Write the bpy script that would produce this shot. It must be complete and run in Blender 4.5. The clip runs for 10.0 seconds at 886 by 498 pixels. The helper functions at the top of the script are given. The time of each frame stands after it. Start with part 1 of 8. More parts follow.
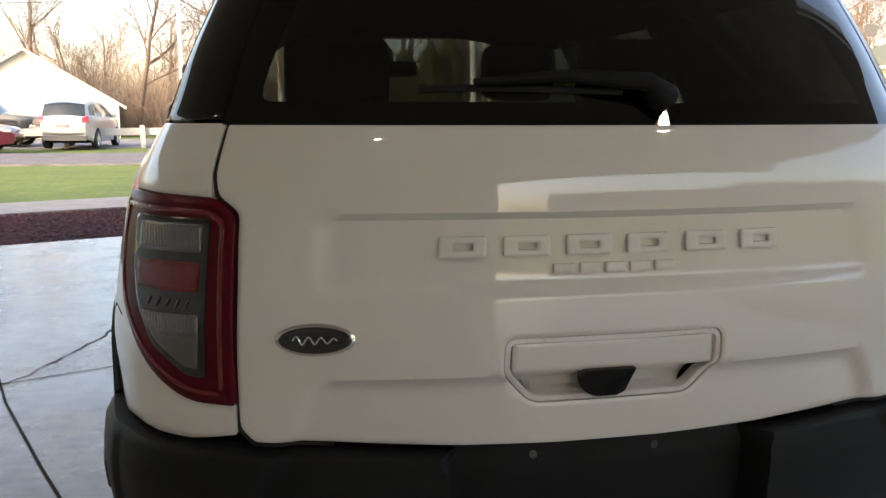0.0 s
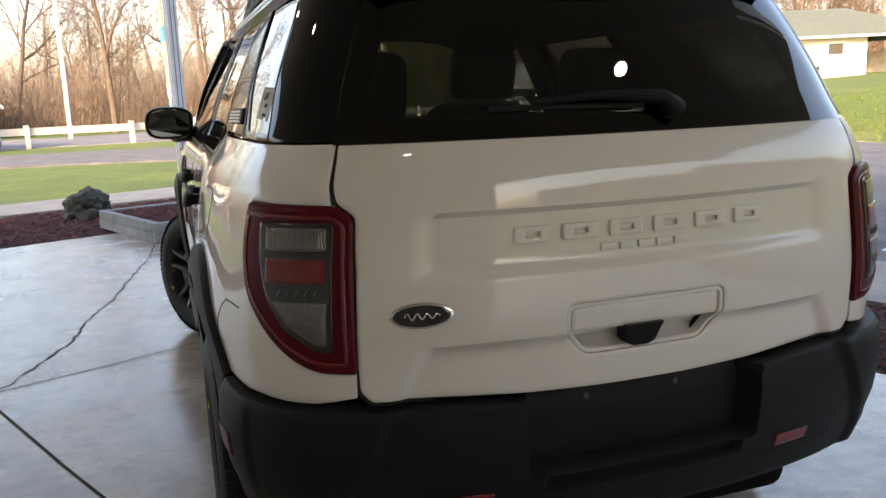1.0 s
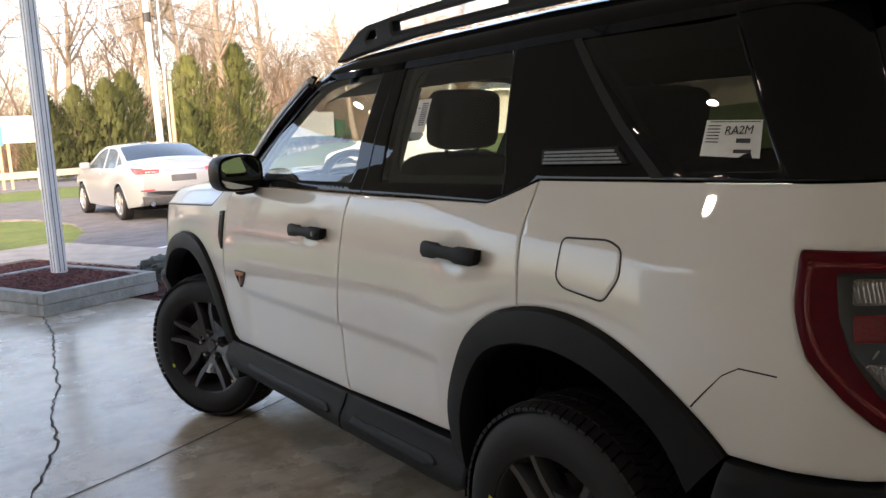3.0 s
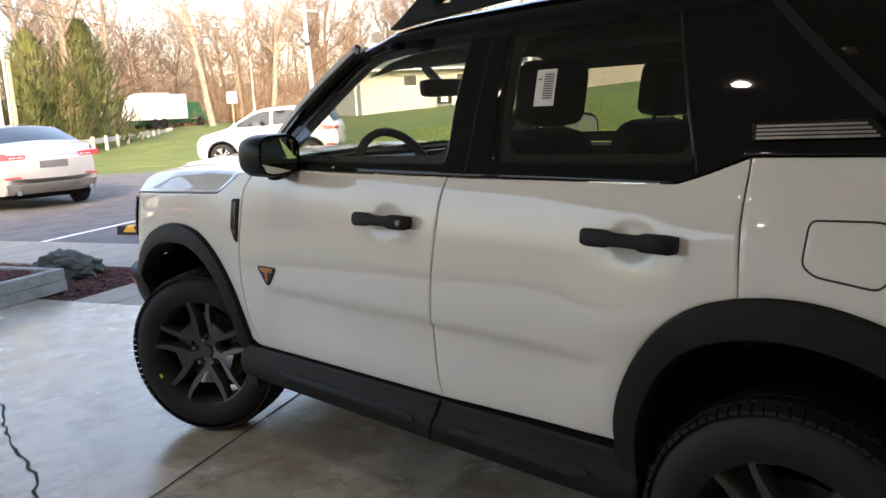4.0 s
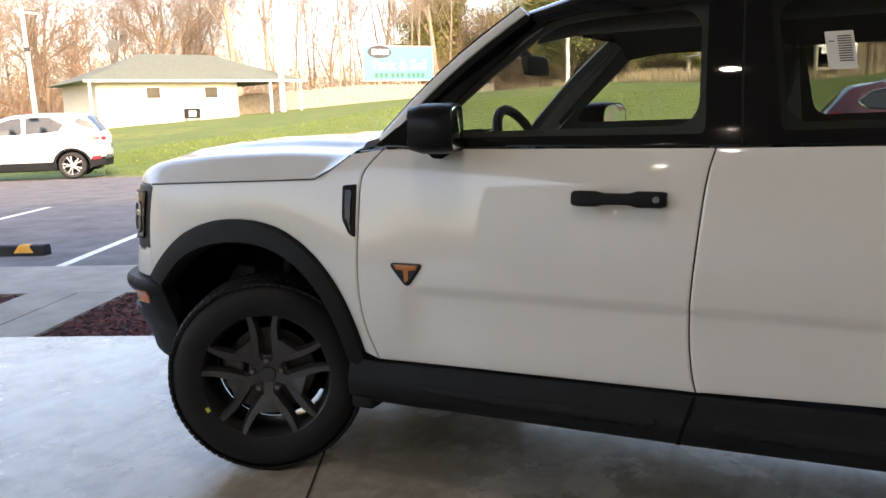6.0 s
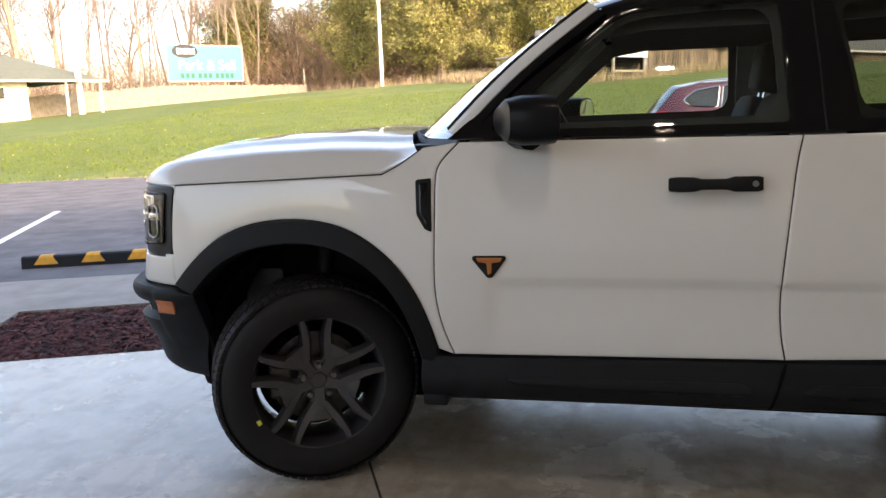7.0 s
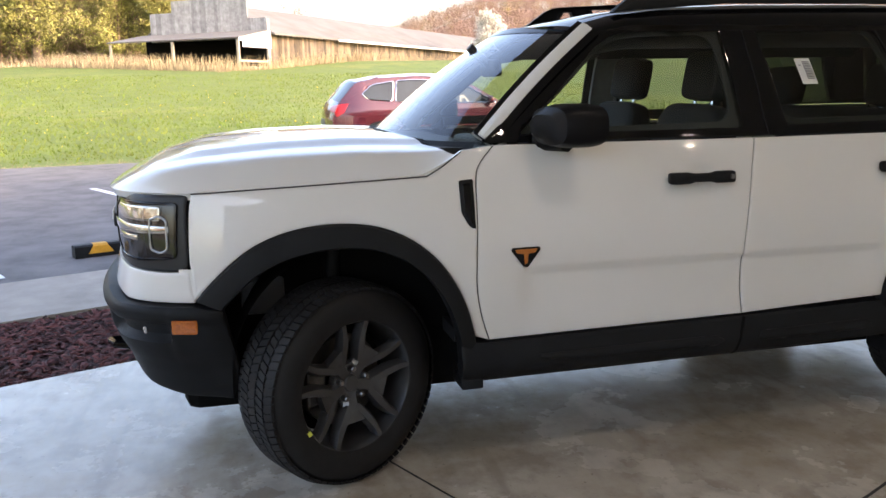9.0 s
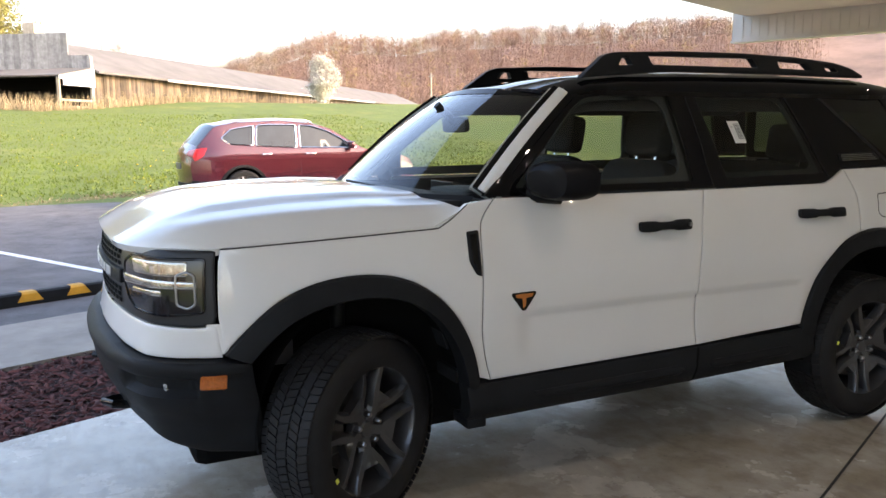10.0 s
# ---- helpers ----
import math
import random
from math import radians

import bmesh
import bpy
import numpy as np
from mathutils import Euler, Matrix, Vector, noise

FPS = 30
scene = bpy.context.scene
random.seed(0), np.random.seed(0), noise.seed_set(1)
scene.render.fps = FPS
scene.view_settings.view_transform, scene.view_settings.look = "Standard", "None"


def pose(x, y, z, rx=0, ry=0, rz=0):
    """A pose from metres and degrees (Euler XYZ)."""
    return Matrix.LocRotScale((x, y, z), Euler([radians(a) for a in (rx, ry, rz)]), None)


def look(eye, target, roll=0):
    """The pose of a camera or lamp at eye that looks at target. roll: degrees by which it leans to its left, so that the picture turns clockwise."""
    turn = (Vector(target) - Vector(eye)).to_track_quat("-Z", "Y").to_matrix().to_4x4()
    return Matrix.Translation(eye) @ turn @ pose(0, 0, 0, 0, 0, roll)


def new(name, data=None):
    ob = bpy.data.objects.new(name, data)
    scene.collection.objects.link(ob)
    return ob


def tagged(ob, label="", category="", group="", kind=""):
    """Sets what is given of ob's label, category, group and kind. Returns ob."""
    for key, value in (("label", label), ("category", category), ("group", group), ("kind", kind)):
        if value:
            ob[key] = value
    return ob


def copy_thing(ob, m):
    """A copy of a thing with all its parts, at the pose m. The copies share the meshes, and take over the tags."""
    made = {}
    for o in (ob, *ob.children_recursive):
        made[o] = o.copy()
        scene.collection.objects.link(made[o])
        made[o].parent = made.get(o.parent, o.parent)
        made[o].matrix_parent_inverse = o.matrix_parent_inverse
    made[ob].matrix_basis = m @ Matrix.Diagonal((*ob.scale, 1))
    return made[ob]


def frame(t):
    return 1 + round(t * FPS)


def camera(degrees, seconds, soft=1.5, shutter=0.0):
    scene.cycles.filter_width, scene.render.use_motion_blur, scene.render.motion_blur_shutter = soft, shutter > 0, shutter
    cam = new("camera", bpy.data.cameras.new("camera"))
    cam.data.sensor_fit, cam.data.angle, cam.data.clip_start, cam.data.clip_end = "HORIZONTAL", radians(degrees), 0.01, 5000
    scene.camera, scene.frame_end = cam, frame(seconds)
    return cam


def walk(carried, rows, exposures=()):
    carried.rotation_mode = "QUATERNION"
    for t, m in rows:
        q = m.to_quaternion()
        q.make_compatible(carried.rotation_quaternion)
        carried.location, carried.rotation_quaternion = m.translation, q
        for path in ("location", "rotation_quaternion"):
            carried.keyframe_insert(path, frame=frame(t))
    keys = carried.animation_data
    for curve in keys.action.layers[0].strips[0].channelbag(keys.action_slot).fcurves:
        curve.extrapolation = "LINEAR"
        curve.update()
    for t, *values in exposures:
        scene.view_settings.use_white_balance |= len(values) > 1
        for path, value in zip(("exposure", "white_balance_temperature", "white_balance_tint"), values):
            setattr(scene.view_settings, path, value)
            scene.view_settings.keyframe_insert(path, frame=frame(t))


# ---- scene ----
cam = camera(57.0, 10.0)
PATH = [
    (0, (-0.565, -3.442, 1.302), (-0.168, -1.51, 0.97), 0.1),
    (0.5, (-0.733, -3.606, 1.351), (-0.242, -1.71, 0.948), 1.7),
    (1, (-0.979, -3.668, 1.376), (-0.345, -1.808, 1.001), -2.1),
    (1.5, (-1.299, -3.492, 1.36), (-0.567, -1.66, 1.032), -2.3),
    (2, (-1.609, -3.261, 1.39), (-0.794, -1.459, 1.091), -3.1),
    (2.5, (-1.894, -3.052, 1.414), (-0.89, -1.347, 1.126), -2.4),
    (2.7, (-2.003, -2.931, 1.408), (-0.949, -1.256, 1.12), -2.6),
    (3.8, (-2.507, -2.184, 1.433), (-1.176, -0.726, 1.11), -3.1),
    (4, (-2.582, -2.013, 1.428), (-1.199, -0.61, 1.082), -3.0),
    (4.5, (-2.795, -1.627, 1.406), (-1.337, -0.3, 1.07), -2.6),
    (5, (-2.968, -1.287, 1.403), (-1.383, -0.122, 1.048), -1.9),
    (5.5, (-3.092, -0.909, 1.365), (-1.413, 0.121, 1.021), -2.1),
    (6.8, (-3.393, 0.012, 1.304), (-1.502, 0.577, 0.975), -1.7),
    (7, (-3.48, 0.232, 1.328), (-1.563, 0.69, 0.989), -2.1),
    (7.5, (-3.571, 0.583, 1.366), (-1.614, 0.793, 1.015), -1.8),
    (8, (-3.571, 0.96, 1.403), (-1.606, 0.933, 1.034), -0.8),
    (8.5, (-3.676, 1.355, 1.442), (-1.725, 1.138, 1.058), -0.9),
    (9, (-3.646, 1.679, 1.424), (-1.739, 1.218, 1.035), -1.0),
    (9.5, (-3.603, 2.039, 1.458), (-1.755, 1.352, 1.119), -1.3),
    (10, (-3.592, 2.354, 1.488), (-1.808, 1.498, 1.195), -0.3),
]
walk(cam, [(t, look(eye, target, roll)) for t, eye, target, roll in PATH], exposures=[(0.0, 1.74, 7350, 17), (2.0, 1.68, 7500, 20), (4.0, 1.82, 7200, 17), (5.5, 1.88, 7300, 19), (7.0, 1.8, 7400, 20), (8.5, 2.08, 7300, 20), (10.0, 1.9, 7100, 18)])

# ---- world, sun, exposure ----
SUN_TRAVEL = Vector((0.63, 0.72, -0.40)).normalized()
LAMP_POWER = 2.6
world = bpy.data.worlds.new("world")
scene.world = world
world.use_nodes = True
wn = world.node_tree.nodes
sky = wn.new("ShaderNodeTexSky")
sky.sky_type = "NISHITA"
sky.sun_disc = False
sky.sun_elevation = math.asin(-SUN_TRAVEL.z)
sky.sun_rotation = math.atan2(-SUN_TRAVEL.x, -SUN_TRAVEL.y)
sky.dust_density = 3.0
sky.air_density = 1.0
wn["Background"].inputs["Strength"].default_value = 0.25
world.node_tree.links.new(sky.outputs["Color"], wn["Background"].inputs["Color"])
sun = new("sun", bpy.data.lights.new("sun", "SUN"))
sun.data.energy, sun.data.angle, sun.data.color = 1.08, radians(0.6), (1.0, 0.87, 0.70)
sun.rotation_mode = "QUATERNION"
sun.rotation_quaternion = SUN_TRAVEL.to_track_quat("-Z", "Y")

# ---- materials ----
def mat(name, base, rough=0.5, metal=0.0, var=0.0, scale=5.0, bump=0.0, bscale=40.0, coat=0.0, base2=None, rvar=0.0, object_random=0.0, spec=0.5):
    """A procedural surface: a base colour, broken by noise at two scales, with fine relief."""
    m = bpy.data.materials.new(name)
    m.use_nodes = True
    nt = m.node_tree
    b = nt.nodes["Principled BSDF"]
    b.inputs["Base Color"].default_value = (*base, 1)
    b.inputs["Roughness"].default_value = rough
    b.inputs["Metallic"].default_value = metal
    b.inputs["Coat Weight"].default_value = coat
    b.inputs["Coat Roughness"].default_value = 0.03
    b.inputs["Specular IOR Level"].default_value = spec
    tc = nt.nodes.new("ShaderNodeTexCoord")
    if var or base2:
        n1 = nt.nodes.new("ShaderNodeTexNoise")
        n1.inputs["Scale"].default_value, n1.inputs["Detail"].default_value = scale, 8
        n1.inputs["Roughness"].default_value = 0.65
        nt.links.new(tc.outputs["Object"], n1.inputs["Vector"])
        ramp = nt.nodes.new("ShaderNodeValToRGB")
        other = base2 or tuple(c * (1 - var) for c in base)
        ramp.color_ramp.elements[0].position, ramp.color_ramp.elements[1].position = 0.35, 0.65
        ramp.color_ramp.elements[0].color = (*other, 1)
        ramp.color_ramp.elements[1].color = (*(min(1, c * (1 + var * 0.5)) for c in base), 1)
        nt.links.new(n1.outputs["Fac"], ramp.inputs["Fac"])
        out = ramp.outputs["Color"]
        if object_random:
            info = nt.nodes.new("ShaderNodeObjectInfo")
            mr = nt.nodes.new("ShaderNodeMapRange")
            mr.inputs["To Min"].default_value, mr.inputs["To Max"].default_value = 1 - object_random, 1 + object_random
            nt.links.new(info.outputs["Random"], mr.inputs["Value"])
            hs = nt.nodes.new("ShaderNodeHueSaturation")
            nt.links.new(mr.outputs["Result"], hs.inputs["Value"])
            nt.links.new(out, hs.inputs["Color"])
            out = hs.outputs["Color"]
        nt.links.new(out, b.inputs["Base Color"])
        if rvar:
            rr = nt.nodes.new("ShaderNodeMapRange")
            rr.inputs["To Min"].default_value, rr.inputs["To Max"].default_value = max(0, rough - rvar), min(1, rough + rvar)
            nt.links.new(n1.outputs["Fac"], rr.inputs["Value"])
            nt.links.new(rr.outputs["Result"], b.inputs["Roughness"])
    if bump:
        n2 = nt.nodes.new("ShaderNodeTexNoise")
        n2.inputs["Scale"].default_value, n2.inputs["Detail"].default_value = bscale, 6
        nt.links.new(tc.outputs["Object"], n2.inputs["Vector"])
        bp = nt.nodes.new("ShaderNodeBump")
        bp.inputs["Strength"].default_value, bp.inputs["Distance"].default_value = bump, 0.02
        nt.links.new(n2.outputs["Fac"], bp.inputs["Height"])
        nt.links.new(bp.outputs["Normal"], b.inputs["Normal"])
    return m


def glass(name, tint, gloss=1.0):
    """A thin pane: tinted, clear, with a mirror that grows towards the edge of view."""
    m = bpy.data.materials.new(name)
    m.use_nodes = True
    nt = m.node_tree
    nt.nodes.remove(nt.nodes["Principled BSDF"])
    tr, gl, mix, fr = (nt.nodes.new("ShaderNode" + n) for n in ("BsdfTransparent", "BsdfGlossy", "MixShader", "LayerWeight"))
    tr.inputs["Color"].default_value = (*tint, 1)
    gl.inputs["Roughness"].default_value = 0.0
    gl.inputs["Color"].default_value = (gloss, gloss, gloss, 1)
    power, lift = nt.nodes.new("ShaderNodeMath"), nt.nodes.new("ShaderNodeMath")
    power.operation, lift.operation = "POWER", "MULTIPLY_ADD"
    power.inputs[1].default_value, lift.inputs[1].default_value, lift.inputs[2].default_value = 3.7, 0.95, 0.038
    nt.links.new(fr.outputs["Facing"], power.inputs[0])
    nt.links.new(power.outputs[0], lift.inputs[0])
    nt.links.new(lift.outputs[0], mix.inputs[0])
    nt.links.new(tr.outputs[0], mix.inputs[1])
    nt.links.new(gl.outputs[0], mix.inputs[2])
    nt.links.new(mix.outputs[0], nt.nodes["Material Output"].inputs["Surface"])
    return m


def fluted(name, base, lines):
    """A lamp reflector behind clear plastic, pressed into upright flutes."""
    m = mat(name, base, 0.16, metal=0.7, coat=1.0, var=0.35, scale=25)
    nt = m.node_tree
    tc, w, bp = nt.nodes.new("ShaderNodeTexCoord"), nt.nodes.new("ShaderNodeTexWave"), nt.nodes.new("ShaderNodeBump")
    w.inputs["Scale"].default_value, w.inputs["Distortion"].default_value = lines, 1.5
    bp.inputs["Strength"].default_value, bp.inputs["Distance"].default_value = 0.5, 0.003
    nt.links.new(tc.outputs["Object"], w.inputs["Vector"])
    nt.links.new(w.outputs["Fac"], bp.inputs["Height"])
    nt.links.new(bp.outputs["Normal"], nt.nodes["Principled BSDF"].inputs["Normal"])
    return m


def lawn_material():
    """Spring grass: fresh green, yellowish and dry patches at several sizes."""
    m = mat("lawn", (0.114, 0.158, 0.018), 0.9, base2=(0.070, 0.100, 0.012), scale=0.5, bump=0.9, bscale=14)
    nt = m.node_tree
    b = nt.nodes["Principled BSDF"]
    old = b.inputs["Base Color"].links[0].from_socket
    tc = nt.nodes.new("ShaderNodeTexCoord")
    for scale, lo, hi, weight, col in ((0.13, 0.52, 0.66, 0.75, (0.21, 0.20, 0.035)), (1.1, 0.46, 0.62, 0.7, (0.065, 0.10, 0.011)), (3.5, 0.46, 0.66, 0.55, (0.060, 0.095, 0.011)), (11.0, 0.50, 0.64, 0.5, (0.16, 0.20, 0.025)), (7.0, 0.62, 0.74, 0.4, (0.27, 0.23, 0.06))):
        n, r, x = nt.nodes.new("ShaderNodeTexNoise"), nt.nodes.new("ShaderNodeMapRange"), nt.nodes.new("ShaderNodeMix")
        n.inputs["Scale"].default_value, n.inputs["Detail"].default_value = scale, 8
        r.inputs["From Min"].default_value, r.inputs["From Max"].default_value, r.inputs["To Max"].default_value = lo, hi, weight
        x.data_type = "RGBA"
        x.inputs["B"].default_value = (*col, 1)
        nt.links.new(tc.outputs["Object"], n.inputs["Vector"])
        nt.links.new(n.outputs["Fac"], r.inputs["Value"])
        nt.links.new(r.outputs["Result"], x.inputs["Factor"])
        nt.links.new(old, x.inputs["A"])
        old = x.outputs["Result"]
    nt.links.new(old, b.inputs["Base Color"])
    return m


def slab_material():
    """Trowelled concrete: broad tan and grey stains, small dark blotches, and sealed patches that shine."""
    m = bpy.data.materials.new("slab_concrete")
    m.use_nodes = True
    nt = m.node_tree
    b = nt.nodes["Principled BSDF"]
    tc = nt.nodes.new("ShaderNodeTexCoord")

    def clouds(scale, detail, lo, hi, warp=0.0):
        n = nt.nodes.new("ShaderNodeTexNoise")
        n.inputs["Scale"].default_value, n.inputs["Detail"].default_value, n.inputs["Roughness"].default_value = scale, detail, 0.62
        n.inputs["Distortion"].default_value = warp
        nt.links.new(tc.outputs["Object"], n.inputs["Vector"])
        r = nt.nodes.new("ShaderNodeMapRange")
        r.inputs["From Min"].default_value, r.inputs["From Max"].default_value = lo, hi
        nt.links.new(n.outputs["Fac"], r.inputs["Value"])
        return r.outputs["Result"]

    def mix(fac, a, c):
        x = nt.nodes.new("ShaderNodeMix")
        x.data_type = "RGBA"
        nt.links.new(fac, x.inputs["Factor"])
        for sock, v in ((x.inputs["A"], a), (x.inputs["B"], c)):
            if isinstance(v, tuple):
                sock.default_value = (*v, 1)
            else:
                nt.links.new(v, sock)
        return x.outputs["Result"]

    broad, mid, small, specks = clouds(0.5, 6, 0.40, 0.60), clouds(1.7, 12, 0.42, 0.60), clouds(5.0, 14, 0.47, 0.62), clouds(38, 6, 0.62, 0.70)
    col = mix(broad, (0.345, 0.285, 0.205), (0.465, 0.41, 0.335))
    col = mix(mid, col, (0.54, 0.49, 0.42))
    dark = nt.nodes.new("ShaderNodeMath")
    dark.operation = "MULTIPLY"
    nt.links.new(small, dark.inputs[0])
    dark.inputs[1].default_value = 0.55
    col = mix(dark.outputs[0], col, (0.245, 0.20, 0.16))
    sp = nt.nodes.new("ShaderNodeMath")
    sp.operation = "MULTIPLY"
    nt.links.new(specks, sp.inputs[0])
    sp.inputs[1].default_value = 0.6
    col = mix(sp.outputs[0], col, (0.16, 0.14, 0.12))
    mp, st, sr = nt.nodes.new("ShaderNodeMapping"), nt.nodes.new("ShaderNodeTexNoise"), nt.nodes.new("ShaderNodeMapRange")
    mp.inputs["Rotation"].default_value, mp.inputs["Scale"].default_value = (0, 0, 0.9), (1.2, 7.0, 1.0)
    st.inputs["Scale"].default_value, st.inputs["Detail"].default_value = 1.6, 12
    sr.inputs["From Min"].default_value, sr.inputs["From Max"].default_value, sr.inputs["To Max"].default_value = 0.55, 0.70, 0.45
    nt.links.new(tc.outputs["Object"], mp.inputs["Vector"])
    nt.links.new(mp.outputs["Vector"], st.inputs["Vector"])
    nt.links.new(st.outputs["Fac"], sr.inputs["Value"])
    col = mix(sr.outputs["Result"], col, (0.25, 0.21, 0.17))
    nt.links.new(col, b.inputs["Base Color"])
    rr = nt.nodes.new("ShaderNodeMapRange")
    rr.inputs["To Min"].default_value, rr.inputs["To Max"].default_value = 0.20, 0.30
    nt.links.new(mid, rr.inputs["Value"])
    nt.links.new(rr.outputs["Result"], b.inputs["Roughness"])
    b.inputs["Specular IOR Level"].default_value = 0.42
    bp = nt.nodes.new("ShaderNodeBump")
    bp.inputs["Strength"].default_value, bp.inputs["Distance"].default_value = 0.04, 0.006
    nt.links.new(small, bp.inputs["Height"])
    nt.links.new(bp.outputs["Normal"], b.inputs["Normal"])
    return m


PAINT = mat("white_paint", (0.76, 0.745, 0.715), 0.5, coat=1.0, var=0.015, scale=3, spec=0.2)
PAINT.node_tree.nodes["Principled BSDF"].inputs["Coat IOR"].default_value = 1.62
PAINT.node_tree.nodes["Principled BSDF"].inputs["Coat Roughness"].default_value = 0.015
GLOSSBLACK = mat("gloss_black", (0.004, 0.004, 0.005), 0.3, coat=0.65, spec=0.0)
GLOSSBLACK2 = mat("satin_black", (0.005, 0.005, 0.006), 0.4, coat=0.06, spec=0.12)
CLAD = mat("black_cladding", (0.011, 0.012, 0.0135), 0.52, spec=0.16, var=0.2, scale=8, bump=0.12, bscale=900)
RUBBER = mat("tyre_rubber", (0.012, 0.012, 0.013), 0.6, spec=0.3, var=0.3, scale=12, bump=0.1, bscale=300)
RIM = mat("rim_grey", (0.060, 0.061, 0.066), 0.28, metal=0.45, coat=0.6, var=0.1, scale=9)
STEEL = mat("steel", (0.30, 0.30, 0.30), 0.3, metal=1.0, var=0.2, scale=20)
CHROME = mat("chrome", (0.8, 0.8, 0.8), 0.06, metal=1.0)
# Near-black: shade of hollows put into the colour; also black borders and joints.
DARK = mat("black_and_hollow_shade", (0.004, 0.004, 0.004), 0.9, spec=0.1)
GAP = mat("panel_gap", (0.02, 0.02, 0.02), 0.7)
TRIMGREY = mat("satin_grey", (0.09, 0.09, 0.095), 0.4, var=0.1, scale=6)
REDLENS = mat("red_lens", (0.095, 0.003, 0.009), 0.3, coat=0.1, var=0.2, scale=30, spec=0.12)
REDGLOW = mat("red_reflector", (0.17, 0.003, 0.008), 0.22, coat=0.6, var=0.3, scale=40, bump=0.12, bscale=160)
CLEARLENS = mat("clear_lens", (0.42, 0.41, 0.38), 0.22, metal=0.75, coat=1.0, var=0.5, scale=60, bump=0.6, bscale=160)
TAILCLEAR = fluted("fluted_lens", (0.14, 0.13, 0.125), 60)
HEADREF = mat("lamp_reflector", (0.60, 0.57, 0.50), 0.14, metal=0.9, coat=1.0, var=0.6, scale=9)
DISC = mat("brake_disc", (0.10, 0.095, 0.09), 0.4, metal=0.8, var=0.3, scale=20)
SMOKE = mat("smoked_lens", (0.010, 0.010, 0.011), 0.15, coat=0.5)
LAMPFRAME = mat("lamp_surround", (0.020, 0.021, 0.023), 0.38, spec=0.35, var=0.15, scale=8)
AMBER = mat("amber_lens", (0.55, 0.14, 0.015), 0.2, coat=0.6, var=0.2, scale=90, bump=0.4, bscale=200)
ORANGE = mat("orange_badge", (0.50, 0.16, 0.03), 0.35)
SEAT = mat("seat_cloth", (0.014, 0.014, 0.015), 0.8, var=0.3, scale=40, bump=0.3, bscale=300)
LINER = mat("headliner", (0.06, 0.062, 0.06), 0.9, var=0.1, scale=30)
TRIMPALE = mat("pillar_lining", (0.40, 0.41, 0.39), 0.9, var=0.1, scale=30)
DASH = mat("dashboard", (0.014, 0.015, 0.017), 0.6, var=0.2, scale=30)
PAPER = mat("paper", (0.72, 0.72, 0.70), 0.7, var=0.05, scale=30)
INK = mat("ink", (0.03, 0.03, 0.035), 0.7)
NAVY = mat("badge_dark", (0.008, 0.009, 0.014), 0.15, coat=1.0)
PRIVACY = glass("privacy_glass", (0.058, 0.066, 0.063))
SIDETINT = glass("side_privacy_glass", (0.42, 0.46, 0.44))
CLEAR = glass("window_glass", (0.70, 0.74, 0.72))
SHIELD = glass("windshield_glass", (0.76, 0.80, 0.78))
CONCRETE = slab_material()
WALK = mat("walk_concrete", (0.335, 0.295, 0.25), 0.85, var=0.2, scale=3, bump=0.2, bscale=60)
ASPHALT = mat("asphalt", (0.140, 0.132, 0.130), 0.85, var=0.35, scale=2, bump=0.5, bscale=120)
ROADPALE = mat("old_asphalt", (0.20, 0.19, 0.19), 0.85, var=0.25, scale=1, bump=0.3, bscale=90)
MULCH = mat("mulch", (0.055, 0.018, 0.014), 0.95, var=0.6, scale=25, bump=1.0, bscale=60)
GRASS = lawn_material()
TIMBER = mat("weathered_timber", (0.33, 0.33, 0.32), 0.8, base2=(0.20, 0.21, 0.20), scale=6, bump=0.5, bscale=45, object_random=0.12)
POSTWHITE = mat("post_white", (0.80, 0.81, 0.84), 0.45, var=0.08, scale=5)
SOFFIT = mat("soffit_panel", (0.60, 0.55, 0.48), 0.6, var=0.05, scale=2)
WALLPAINT = mat("unseen_wall_pale", (0.84, 0.82, 0.79), 0.8, var=0.12, scale=2, bump=0.2, bscale=60)
WHITELINE = mat("line_paint", (0.72, 0.72, 0.72), 0.7, var=0.2, scale=9)
YELLOW = mat("yellow_paint", (0.62, 0.30, 0.02), 0.6, var=0.2, scale=12)
BARK = mat("bark", (0.19, 0.135, 0.095), 0.9, base2=(0.11, 0.078, 0.055), scale=4, bump=0.5, bscale=25, object_random=0.35)
PALEBARK = mat("pale_bark", (0.34, 0.28, 0.22), 0.9, base2=(0.18, 0.14, 0.11), scale=3, bump=0.4, bscale=25, object_random=0.15)
BUD = mat("spring_leaf", (0.23, 0.225, 0.06), 0.7, var=0.4, scale=2, object_random=0.3)
TWIG = mat("twigs", (0.27, 0.18, 0.12), 0.9, var=0.45, scale=0.3, object_random=0.1)
CONIFER = mat("conifer", (0.115, 0.13, 0.042), 0.8, var=0.5, scale=1.2, object_random=0.25)
BLOSSOM = mat("blossom", (0.70, 0.68, 0.62), 0.8, var=0.2, scale=6)
DRYGRASS = mat("dry_grass", (0.32, 0.255, 0.155), 0.9, var=0.4, scale=2)
ROOFGREEN = mat("green_shingle", (0.12, 0.135, 0.105), 0.85, var=0.15, scale=4, bump=0.4, bscale=30)
WHITEWALL = mat("white_siding", (0.52, 0.50, 0.455), 0.7, var=0.06, scale=2)
BARNWOOD = mat("barn_board", (0.20, 0.148, 0.10), 0.9, base2=(0.10, 0.084, 0.072), scale=1.5, bump=0.4, bscale=20, object_random=0.3)
